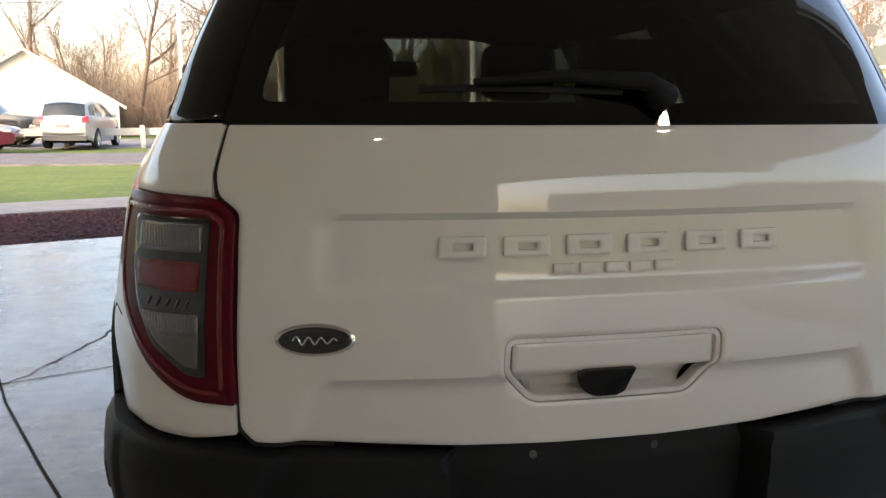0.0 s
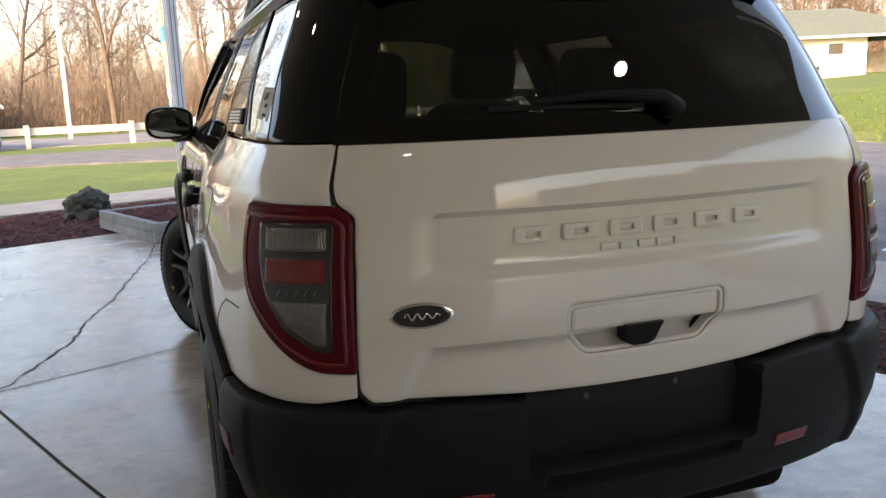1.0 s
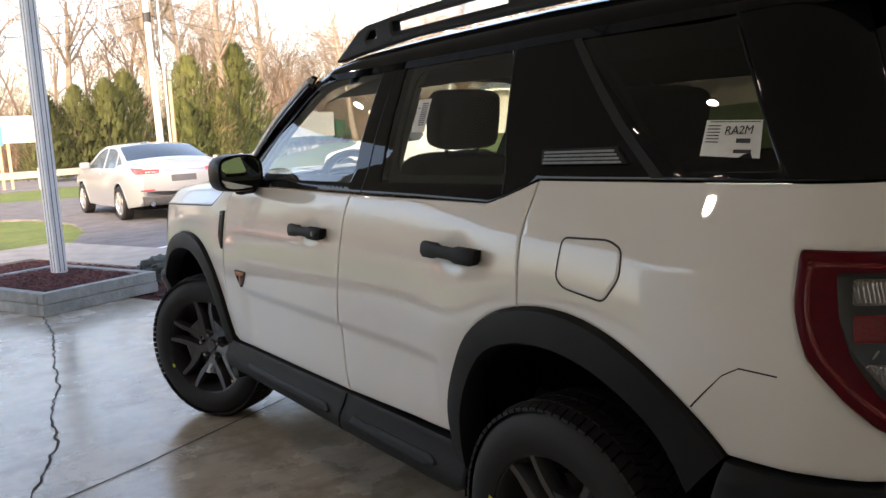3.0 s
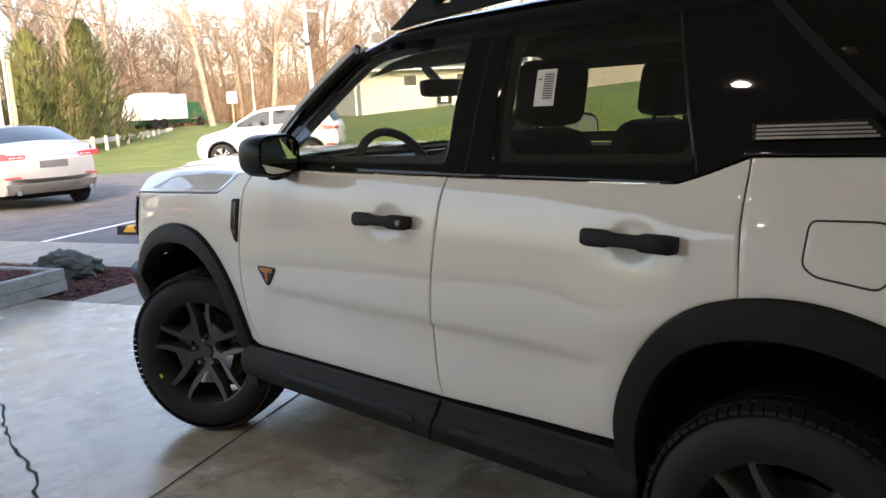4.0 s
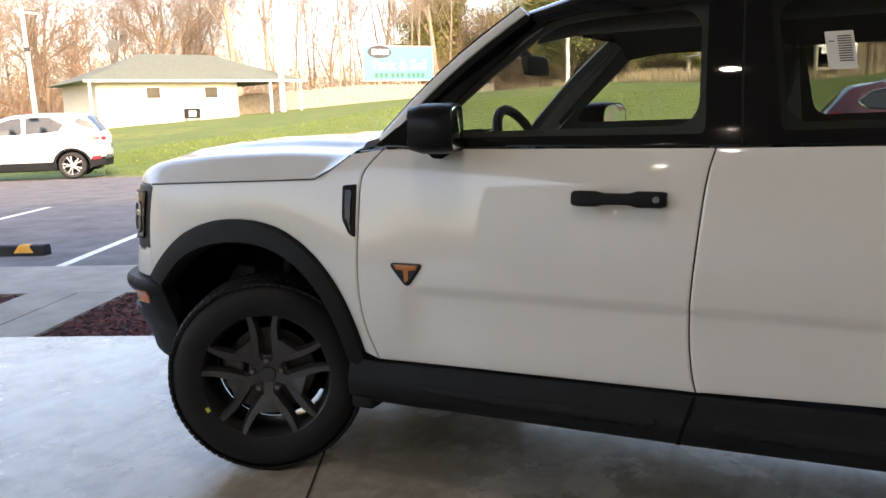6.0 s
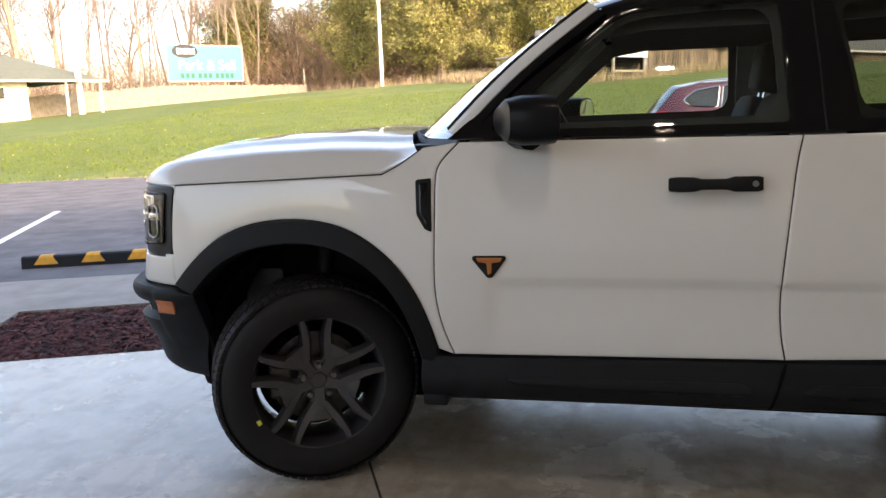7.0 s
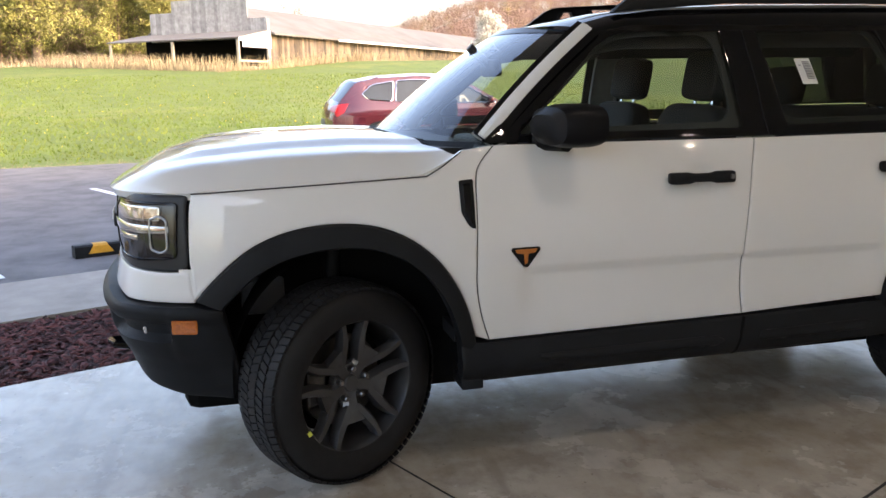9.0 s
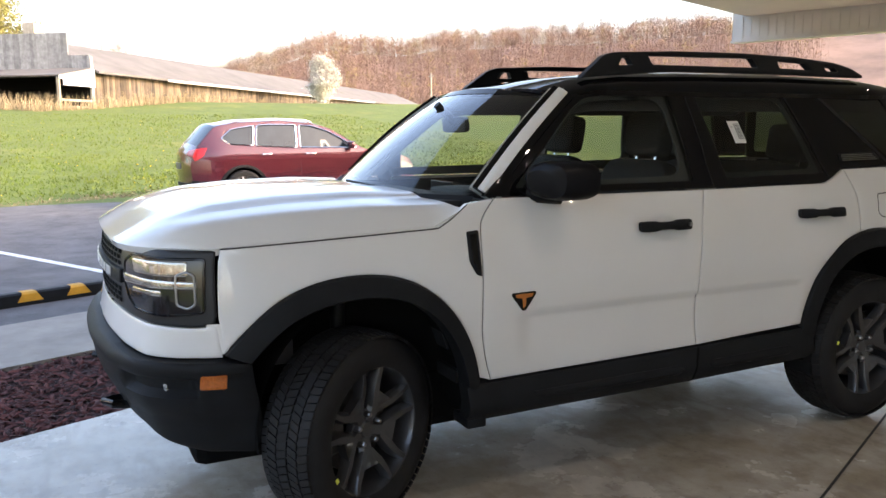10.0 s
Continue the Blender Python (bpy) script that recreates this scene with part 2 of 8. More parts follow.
GREYWOOD = mat("grey_board", (0.27, 0.27, 0.27), 0.9, var=0.3, scale=3, bump=0.4, bscale=30, object_random=0.2)
nt = BARNWOOD.node_tree
geo, hsv, mr = (nt.nodes.new("ShaderNode" + n) for n in ("NewGeometry", "HueSaturation", "MapRange"))
mr.inputs["To Min"].default_value, mr.inputs["To Max"].default_value = 0.45, 1.5
nt.links.new(geo.outputs["Random Per Island"], mr.inputs["Value"])
nt.links.new(mr.outputs["Result"], hsv.inputs["Value"])
old = nt.nodes["Principled BSDF"].inputs["Base Color"].links[0].from_socket
nt.links.new(old, hsv.inputs["Color"])
nt.links.new(hsv.outputs["Color"], nt.nodes["Principled BSDF"].inputs["Base Color"])
BARNROOF = mat("barn_roof", (0.14, 0.132, 0.125), 0.95, var=0.2, scale=0.5)
FENCEWOOD = mat("fence_board", (0.36, 0.32, 0.26), 0.9, var=0.25, scale=3, object_random=0.2)
GUARD = mat("guardrail_wood", (0.45, 0.42, 0.38), 0.7, var=0.15, scale=3)
SIGNBLUE = mat("sign_cyan", (0.05, 0.25, 0.32), 0.5, var=0.05, scale=2)
ROCK = mat("rock", (0.075, 0.08, 0.07), 0.95, base2=(0.03, 0.035, 0.03), scale=9, bump=1.0, bscale=25)
SILVER = mat("silver_paint", (0.38, 0.39, 0.405), 0.3, metal=0.4, coat=1.0)
WHITECAR = mat("white_car_paint", (0.66, 0.66, 0.66), 0.3, coat=1.0)
MAROON = mat("maroon_paint", (0.085, 0.010, 0.018), 0.25, metal=0.3, coat=1.0)
BLACKCAR = mat("black_car_paint", (0.01, 0.011, 0.014), 0.25, coat=1.0)
TAILRED = mat("tail_lens", (0.42, 0.008, 0.012), 0.3, coat=0.3)
TRUCKGREEN = mat("truck_green", (0.015, 0.11, 0.06), 0.35, coat=0.6)
RAWWOOD = mat("sign_post_wood", (0.52, 0.40, 0.24), 0.9, var=0.2, scale=4)
WIRE = mat("wire", (0.03, 0.03, 0.03), 0.7)
WHITEPOLE = mat("pole_white", (0.66, 0.66, 0.63), 0.6, var=0.06, scale=1)

FASCIA = mat("ribbed_fascia", (0.66, 0.62, 0.55), 0.5, var=0.06, scale=2)
LAMPGLOW = bpy.data.materials.new("lamp_glow")
LAMPGLOW.use_nodes = True
LAMPGLOW.node_tree.nodes["Principled BSDF"].inputs["Emission Color"].default_value = (1.0, 0.86, 0.66, 1)
LAMPGLOW.node_tree.nodes["Principled BSDF"].inputs["Emission Strength"].default_value = 5.0
TUFT = mat("grass_tuft", (0.085, 0.135, 0.013), 0.9, base2=(0.13, 0.155, 0.022), scale=0.6)
DANDELION = mat("dandelion", (0.75, 0.52, 0.02), 0.7, var=0.1, scale=30)

# ---- mesh helpers ----
from mathutils.geometry import delaunay_2d_cdt


def finish(ob, smooth=True, degrees=38):
    """Smooth faces, with edges sharper than this left sharp."""
    if smooth:
        bm = bmesh.new()
        bm.from_mesh(ob.data)
        lim = radians(degrees)
        for f in bm.faces:
            f.smooth = True
        for e in bm.edges:
            if len(e.link_faces) == 2 and e.calc_face_angle(0) > lim:
                e.smooth = False
        bm.to_mesh(ob.data)
        bm.free()
    return ob


def mesh_object(name, bm, material, smooth=False):
    bmesh.ops.recalc_face_normals(bm, faces=bm.faces)
    me = bpy.data.meshes.new(name)
    bm.to_mesh(me)
    bm.free()
    for m in material if isinstance(material, (list, tuple)) else [material]:
        me.materials.append(m)
    return finish(new(name, me), smooth)


def part(name, bm, material, parent, label="", smooth=False):
    ob = mesh_object(name, bm, material, smooth)
    ob.parent = parent
    if label:
        ob["label"] = label
    return ob


def thing(name, label, category, m=None, group="", kind=""):
    ob = new(name)
    ob.empty_display_size = 0.2
    if m is not None:
        ob.matrix_basis = m
    return tagged(ob, label, category, group, kind)


def box(x0, x1, y0, y1, z0, z1, bevel=0.0, bm=None):
    bm = bm or bmesh.new()
    r = bmesh.ops.create_cube(bm, size=1, matrix=Matrix.Translation(((x0 + x1) / 2, (y0 + y1) / 2, (z0 + z1) / 2)) @ Matrix.Diagonal((x1 - x0, y1 - y0, z1 - z0, 1)))
    if bevel:
        edges = list({e for v in r["verts"] for e in v.link_edges})
        bmesh.ops.bevel(bm, geom=edges, offset=bevel, segments=2, affect="EDGES", profile=0.5)
    return bm


def tube(points, radii, n=8, bm=None, cap=True):
    """A round bar along points, with a radius at each."""
    bm = bm or bmesh.new()
    rings = []
    pts = [Vector(p) for p in points]
    if not isinstance(radii, (list, tuple)):
        radii = [radii] * len(pts)
    for i, p in enumerate(pts):
        d = (pts[min(i + 1, len(pts) - 1)] - pts[max(i - 1, 0)]).normalized()
        a = d.orthogonal().normalized() if i == 0 else (a - d * a.dot(d)).normalized()
        b = d.cross(a)
        rings.append([bm.verts.new(p + (a * math.cos(2 * math.pi * k / n) + b * math.sin(2 * math.pi * k / n)) * radii[i]) for k in range(n)])
    for r0, r1 in zip(rings, rings[1:]):
        for k in range(n):
            bm.faces.new((r0[k], r0[(k + 1) % n], r1[(k + 1) % n], r1[k]))
    if cap:
        bm.faces.new(rings[0][::-1])
        bm.faces.new(rings[-1])
    return bm


def rounded(poly, r, n=5):
    """The outline with its corners rounded; r: one radius, or one a corner."""
    out, c = [], len(poly)
    rs = r if isinstance(r, (list, tuple)) else [r] * c
    for i in range(c):
        p0, p, p1 = (Vector(poly[(i + k) % c]) for k in (-1, 0, 1))
        a, b = p0 - p, p1 - p
        d = min(rs[i], a.length * 0.45, b.length * 0.45)
        if d < 1e-5:
            out.append(tuple(p))
            continue
        q0, q1 = p + a.normalized() * d, p + b.normalized() * d
        for k in range(n + 1):
            t = k / n
            out.append(tuple(q0 * (1 - t) ** 2 + p * 2 * t * (1 - t) + q1 * t * t))
    return out


def resample(poly, step):
    out = []
    for p, q in zip(poly, poly[1:] + poly[:1]):
        p, q = Vector(p), Vector(q)
        k = max(1, int((q - p).length / step))
        out += [tuple(p.lerp(q, i / k)) for i in range(k)]
    return out


def area(poly):
    return sum(p[0] * q[1] - q[0] * p[1] for p, q in zip(poly, poly[1:] + poly[:1])) / 2


def inset(poly, d):
    """The outline moved inwards by d."""
    s = 1 if area(poly) > 0 else -1
    out, c = [], len(poly)
    for i in range(c):
        p0, p, p1 = (Vector(poly[(i + k) % c]) for k in (-1, 0, 1))
        e0, e1 = (p - p0), (p1 - p)
        if e0.length < 1e-7 or e1.length < 1e-7:
            out.append(tuple(p))
            continue
        n0, n1 = Vector((-e0.y, e0.x)).normalized() * s, Vector((-e1.y, e1.x)).normalized() * s
        m = n0 + n1
        k = max(m.length_squared / 2, 0.35)
        out.append(tuple(p + m * d / k))
    return out


def inside(p, poly):
    c = False
    for a, b in zip(poly, poly[1:] + poly[:1]):
        if (a[1] > p[1]) != (b[1] > p[1]) and p[0] < (b[0] - a[0]) * (p[1] - a[1]) / (b[1] - a[1]) + a[0]:
            c = not c
    return c


def sheet(outline, surface, step=0.03, gap=0.0025, edge=0.005, depth=0.025, holes=(), fine=None):
    """A panel with an outline in two surface coordinates, laid on surface(a, b, out), with a rolled edge and a rim of some depth.
    surface's third argument moves a point out of the skin."""
    loop = resample(inset(outline, gap) if gap else list(outline), step)
    hole_loops = [resample(list(h), step) for h in holes]
    pts, edges, kinds = [], [], []

    def ring(points, kind):
        base = len(pts)
        pts.extend(Vector(p) for p in points)
        kinds.extend([kind] * len(points))
        edges.extend((base + i, base + (i + 1) % len(points)) for i in range(len(points)))

    ring(loop, 1)
    for h in hole_loops:
        ring(h, 1)
    fill = []
    if edge:
        for d in (edge * 1.5, edge * 1.5 + 0.005):
            fill += [p for p in inset(loop, d) if inside(p, loop) and not any(inside(p, h) for h in hole_loops)]
            for h in hole_loops:
                fill += [p for p in inset(h, -d) if inside(p, loop) and not any(inside(p, k) for k in hole_loops)]
    core = inset(loop, max(edge * 3 + 0.005, step * 0.5))
    hcore = [inset(h, -max(edge * 3 + 0.005, step * 0.4)) for h in hole_loops]
    a0, a1 = min(p[0] for p in loop), max(p[0] for p in loop)
    b0, b1 = min(p[1] for p in loop), max(p[1] for p in loop)
    st = fine or step
    for i in range(int((a1 - a0) / st) + 1):
        for j in range(int((b1 - b0) / st) + 1):
            p = (a0 + (i + 0.5) * st, b0 + (j + 0.5) * st)
            if inside(p, core) and not any(inside(p, h) for h in hcore):
                fill.append(p)
    pts.extend(Vector(p) for p in fill)
    kinds.extend([0] * len(fill))
    vs, es, fs, vo, eo, fo = delaunay_2d_cdt(pts, edges, [], 0, 1e-6)
    bm = bmesh.new()
    made = []
    for v, src in zip(vs, vo):
        k = max([kinds[i] for i in src] or [0])
        made.append(bm.verts.new(surface(v[0], v[1], -edge * 0.7 if k else 0.0)))
    for f in fs:
        c = sum((vs[i] for i in f), Vector((0, 0))) / len(f)
        if not inside(c, loop) or any(inside(c, h) for h in hole_loops):
            continue
        try:
            bm.faces.new([made[i] for i in f])
        except ValueError:
            pass
    loose = [v for v in bm.verts if not v.link_faces]
    bmesh.ops.delete(bm, geom=loose, context="VERTS")
    if depth:
        lookup = {made[i]: vs[i] for i in range(len(vs)) if made[i].is_valid}
        bound = [e for e in bm.edges if len(e.link_faces) == 1]
        low = {}
        for e in bound:
            for v in e.verts:
                if v not in low:
                    low[v] = bm.verts.new(surface(lookup[v][0], lookup[v][1], -depth))
        for e in bound:
            a, b = e.verts
            bm.faces.new((a, b, low[b], low[a]))
    return bm


def mirror_x(bm):
    bmesh.ops.scale(bm, vec=(-1, 1, 1), verts=bm.verts)
    bmesh.ops.reverse_faces(bm, faces=bm.faces)
    return bm


def prism(poly, place, h0, h1):
    """An outline pushed from h0 to h1; place(a, b, h) gives the point."""
    bm = bmesh.new()
    lo, hi = [bm.verts.new(place(a, b, h0)) for a, b in poly], [bm.verts.new(place(a, b, h1)) for a, b in poly]
    bm.faces.new(lo[::-1])
    bm.faces.new(hi)
    for i in range(len(poly)):
        j = (i + 1) % len(poly)
        bm.faces.new((lo[i], lo[j], hi[j], hi[i]))
    return bm


def lathe(profile, n=48, bm=None):
    """A profile of (radius, x) turned round the x axis."""
    bm = bm or bmesh.new()
    rings = [[bm.verts.new((x, r * math.cos(2 * math.pi * k / n), r * math.sin(2 * math.pi * k / n))) for k in range(n)] for r, x in profile]
    for r0, r1 in zip(rings, rings[1:]):
        for k in range(n):
            bm.faces.new((r0[k], r0[(k + 1) % n], r1[(k + 1) % n], r1[k]))
    return bm


def smooth01(t):
    t = min(1.0, max(0.0, t))
    return t * t * (3 - 2 * t)



def grid(fn, us, vs, bm=None):
    bm = bm or bmesh.new()
    g = [[bm.verts.new(fn(u, v)) for u in us] for v in vs]
    for a, b in zip(g, g[1:]):
        for k in range(len(us) - 1):
            bm.faces.new((a[k], a[k + 1], b[k + 1], b[k]))
    return bm



# ---- ground and setting ----
ANG = radians(22)
UX, VX = Vector((math.cos(ANG), math.sin(ANG), 0)), Vector((-math.sin(ANG), math.cos(ANG), 0))


def uv(u, v, z=0.0):
    """A place by the canopy's own axes, which stand at an angle to the car."""
    return UX * u + VX * v + Vector((0, 0, z))


def ground_z(x, y):
    """The lawn climbs gently to the east."""
    g = 1 / (1 + (max(0.0, y - 5) / 55) ** 2)
    r = max(0.0, min(x, 58) - 14.5) * 0.08 * g
    return r - 0.06


def lines(*parts):
    return [v for a, b, n in parts for v in np.linspace(a, b, n, endpoint=False)]


xs = lines((-600, -60, 8), (-60, -20, 8), (-20, 80, 50), (80, 200, 12), (200, 700, 8))
ys = lines((-600, -80, 8), (-80, -20, 10), (-20, 80, 50), (80, 200, 12), (200, 700, 8))
tagged(mesh_object("ground", grid(lambda x, y: Vector((x, y, ground_z(x, y) + (0.05 * noise.noise((x * 0.15, y * 0.15, 0)) if x > 18 else 0))), xs, ys), GRASS, True), "sunlit spring lawn rolling up to a low rise", "lawn", kind="structure")


def flat(points, z, name, material, label, category, thick=0.12):
    bm = bmesh.new()
    f = bm.faces.new([bm.verts.new((p[0], p[1], z)) for p in points])
    r = bmesh.ops.extrude_face_region(bm, geom=[f])
    bmesh.ops.translate(bm, verts=[g for g in r["geom"] if isinstance(g, bmesh.types.BMVert)], vec=(0, 0, -thick))
    return tagged(mesh_object(name, bm, material), label, category, kind="structure")


rect = lambda u0, u1, v0, v1: [uv(u0, v0), uv(u1, v0), uv(u1, v1), uv(u0, v1)]
LOT_EDGE = [(17.5, -14), (16.8, -6), (15.8, 0), (14.4, 4), (13.9, 8), (13.4, 12.5), (11.7, 16.3), (9.6, 19.2), (6.5, 21.6), (3, 23.4), (-1, 24.2), (-40, 25.5)]
LAWN_EDGE = [(-40, 19.5), (-3, 18.6), (-0.6, 17.9), (0.5, 16.6), (0.95, 14.6), (0.8, 12.6), (0.3, 11.0), (-0.2, 10.3)]
flat(LOT_EDGE + LAWN_EDGE + [uv(3.2, 10.0), uv(4.2, 8.4), uv(4.2, -14)], -0.012, "parking_lot", ASPHALT, "dark asphalt parking lot with white stall lines", "asphalt")
flat([(-60, 26), (-14, 27.5), (0, 30), (8, 34.5), (16, 42), (30, 62), (40, 80), (34, 84), (24, 66), (10, 49), (2, 42), (-6, 38.5), (-18, 36), (-60, 34)], -0.02, "road", ROADPALE, "pale old asphalt road along the wood", "road")
flat(rect(-16, 1.66, -12, 5.98), 0.0, "floor", CONCRETE, "smooth stained concrete slab with a wandering crack", "concrete floor")
flat(rect(-16, 4.2, 8.8, 10.2), 0.0, "pavement_front", WALK, "tan concrete walk", "walk")
flat(rect(2.98, 4.2, -14, 8.8), 0.0, "pavement_side", WALK, "tan concrete walk beside the parking lot", "walk")
flat(rect(1.665, 2.975, 3.70, 4.10), 0.0, "stepping_slab", WALK, "pale concrete stepping slab", "slab")
flat(rect(1.665, 2.975, 4.11, 4.52), 0.002, "stepping_slab", WALK, "pale concrete stepping slab", "slab")
flat(rect(-16, 1.66, 5.985, 8.795), -0.03, "mulch_bed_front", MULCH, "dark red-brown bark mulch bed", "mulch")
flat(rect(1.665, 2.975, 4.53, 8.795), -0.03, "mulch_bed_corner", MULCH, "dark red-brown bark mulch bed", "mulch")
flat(rect(1.665, 2.975, -14, 3.69), -0.03, "mulch_bed_side", MULCH, "dark red-brown bark mulch bed", "mulch")
# canopy: soffit, beam, fascia
def uvbox(u0, u1, v0, v1, z0, z1, bevel=0.0):
    bm = box(u0, u1, v0, v1, z0, z1, bevel)
    bmesh.ops.rotate(bm, verts=bm.verts, cent=(0, 0, 0), matrix=Matrix.Rotation(ANG, 3, "Z"))
    return bm
CANOPY_Z = 3.45
def canopy_sheet(edge, z0, z1):
    """The canopy's plan: it reaches further out behind the car than beside it."""
    e = edge
    plan = [(-12 - e, -11.35 - 2.5 * e), (3.7 + e, -11.35 - 2.5 * e), (3.7 + e, -3.3 + e), (1.80 + e, -3.3 + e), (1.80 + e, 6.12 + e), (-12 - e, 6.12 + e)]
    return prism(plan, lambda a, b, h: uv(a, b, h), z0, z1)


tagged(mesh_object("ceiling", canopy_sheet(0.0, CANOPY_Z, CANOPY_Z + 0.12), SOFFIT), "pale flat panelled canopy soffit", "canopy ceiling", kind="structure")
tagged(mesh_object("roof", canopy_sheet(0.08, CANOPY_Z + 0.125, CANOPY_Z + 0.45), SOFFIT), "pale canopy roof edge", "canopy roof", kind="structure")
beam = thing("canopy_beam", "pale ribbed beam hanging under the edge of the canopy", "beam", kind="structure")
part("beam_core", uvbox(-12, 3.95, -11.55, -11.36, 3.04, CANOPY_Z + 0.12), FASCIA, beam)
for k in range(46):
    part("rib", uvbox(-3.0 + 0.15 * k, -2.96 + 0.15 * k, -11.357, -11.345, 3.07, CANOPY_Z - 0.005, 0.003), FASCIA, beam)
part("bottom_flange", uvbox(-12, 3.97, -11.58, -11.33, 3.0, 3.037), FASCIA, beam)
# Unseen walls, placed from reflections: they stop low sun, and pale paint adds fill.
tagged(mesh_object("wall_south", uvbox(-12, -3.7, -11.85, -11.62, -0.1, 3.9), WALLPAINT), "unseen plain pale wall behind the canopy, added to shape the light", "wall", kind="structure")
tagged(mesh_object("wall_west", uvbox(-8.0, -7.8, -11.6, 8.2, -0.1, CANOPY_Z - 0.003), WALLPAINT), "unseen plain pale wall beside the slab, added to shape the light", "wall", kind="structure")


def ceiling_light(u, v, power):
    c = thing("ceiling_light", "round recessed canopy light, switched on; three of six added for fill", "lamp", group="canopy lights")
    for nm, r0, r1, z0, z1, m in (("trim_ring", 0.062, 0.082, -0.012, 0.0, POSTWHITE), ("bulb", 0.0001, 0.060, -0.006, -0.002, LAMPGLOW)):
        bm = lathe([(r0, 0.0), (r0, z0), (r1, z0), (r1, 0.0)] if nm == "trim_ring" else [(r0, z0), (r1, z0), (r1, 0.0)], 24)
        bmesh.ops.rotate(bm, verts=bm.verts, cent=(0, 0, 0), matrix=Matrix.Rotation(radians(-90), 3, "Y"))
        bmesh.ops.translate(bm, verts=bm.verts, vec=uv(u, v, CANOPY_Z - 0.001))
        part(nm, bm, m, c)
    lt = new("downlight", bpy.data.lights.new("downlight", "AREA"))
    lt.data.shape, lt.data.size, lt.data.energy, lt.data.color = "DISK", 0.115, power, (1.0, 0.93, 0.83)
    lt.matrix_basis = Matrix.Translation(uv(u, v, CANOPY_Z - 0.014))


# First three placed from reflections; last three added as fill for the car's side.
for u, v, share in ((0.05, -4.05, 0.6), (-0.3, 4.4, 0.45), (-2.2, 0.95, 1.1), (-2.4, -3.6, 0.6), (-4.8, -0.6, 1.3), (-4.8, 3.0, 1.3)):
    ceiling_light(u, v, LAMP_POWER * share)

# ---- planter, post, stones, wheel stops, lines ----
planter = thing("planter_box", "weathered grey timber planter box filled with dark mulch", "planter")
PU0, PU1, PV0, PV1 = 0.81, 1.99, 4.93, 6.55
for k, (z0, z1) in enumerate(((0.0, 0.098), (0.101, 0.200))):
    e = 0.006 if k else 0.0
    for n, (a, b, c, d) in enumerate(((PU0 + e, PU1 - e, PV0 + e, PV0 + 0.09), (PU0 + e, PU1 - e, PV1 - 0.09, PV1 - e), (PU0 + e, PU0 + 0.09, PV0 + 0.092, PV1 - 0.092), (PU1 - 0.09, PU1 - e, PV0 + 0.092, PV1 - 0.092))):
        part("timber", uvbox(a, b, c, d, z0, z1, 0.008), TIMBER, planter)


def lumpy(u0, u1, v0, v1, z, h, n, frame=uv):
    return grid(lambda a, b: frame(a, b, z + h * (noise.noise((a * 6, b * 6, 3)) + 0.6 * noise.noise((a * 19, b * 19, 5)))), np.linspace(u0, u1, n), np.linspace(v0, v1, n))


part("soil", lumpy(PU0 + 0.085, PU1 - 0.085, PV0 + 0.085, PV1 - 0.085, 0.165, 0.02, 40), MULCH, planter, "dark mulch fill", True)

post = thing("canopy_post", "white square metal canopy post with a grooved face", "post")
POST_U, POST_V = 1.67, 6.05
part("shaft", uvbox(POST_U - 0.058, POST_U + 0.058, POST_V - 0.058, POST_V + 0.058, 0.12, CANOPY_Z - 0.004, 0.006), POSTWHITE, post)
for du, dv in ((-0.024, -0.0585), (0.024, -0.0585), (-0.0585, -0.024), (-0.0585, 0.024), (0.0585, 0.0)):
    part("groove_strip", uvbox(POST_U + du - (0.004 if abs(dv) > 0.05 else 0.001), POST_U + du + (0.004 if abs(dv) > 0.05 else 0.001), POST_V + dv - (0.001 if abs(dv) > 0.05 else 0.004), POST_V + dv + (0.001 if abs(dv) > 0.05 else 0.004), 0.2, CANOPY_Z - 0.01), TRIMGREY, post)


def boulder(name, place, size, seed, label):
    bm = bmesh.new()
    bmesh.ops.create_icosphere(bm, subdivisions=4, radius=1)
    for v in bm.verts:
        d = v.co.normalized()
        f = 1 + 0.35 * noise.noise(d * 1.6 + Vector((seed, 0, 0))) + 0.22 * noise.noise(d * 4 + Vector((0, seed, 0))) + 0.10 * noise.noise(d * 10)
        v.co = Vector((d.x * size[0], d.y * size[1], d.z * size[2])) * f
        v.co.z = max(v.co.z, -size[2] * 0.55)
    bmesh.ops.translate(bm, verts=bm.verts, vec=Vector(place) + Vector((0, 0, size[2] * 0.5)))
    return tagged(mesh_object(name, bm, ROCK, True), label, "rock")


boulder("boulder", (-1.92, 7.62, -0.03), (0.30, 0.26, 0.24), 3.0, "rough mossy grey boulder on the mulch")
boulder("boulder", (0.28, 6.15, -0.03), (0.30, 0.36, 0.16), 8.0, "low dark rough stone beside the planter")

SA, SN = Vector((0.891, 0.454, 0)), Vector((-0.454, 0.891, 0))
for off in (7.42, 4.58, 1.72, -0.9, -3.6):
    bm = prism([(4.62, off - 0.05), (10.5, off - 0.05), (10.5, off + 0.05), (4.62, off + 0.05)], lambda a, b, h: SA * a + SN * b + Vector((0, 0, h)), -0.03, -0.008)
    tagged(mesh_object("stall_line", bm, WHITELINE), "white painted stall line on the asphalt", "line", "stall lines", "structure")


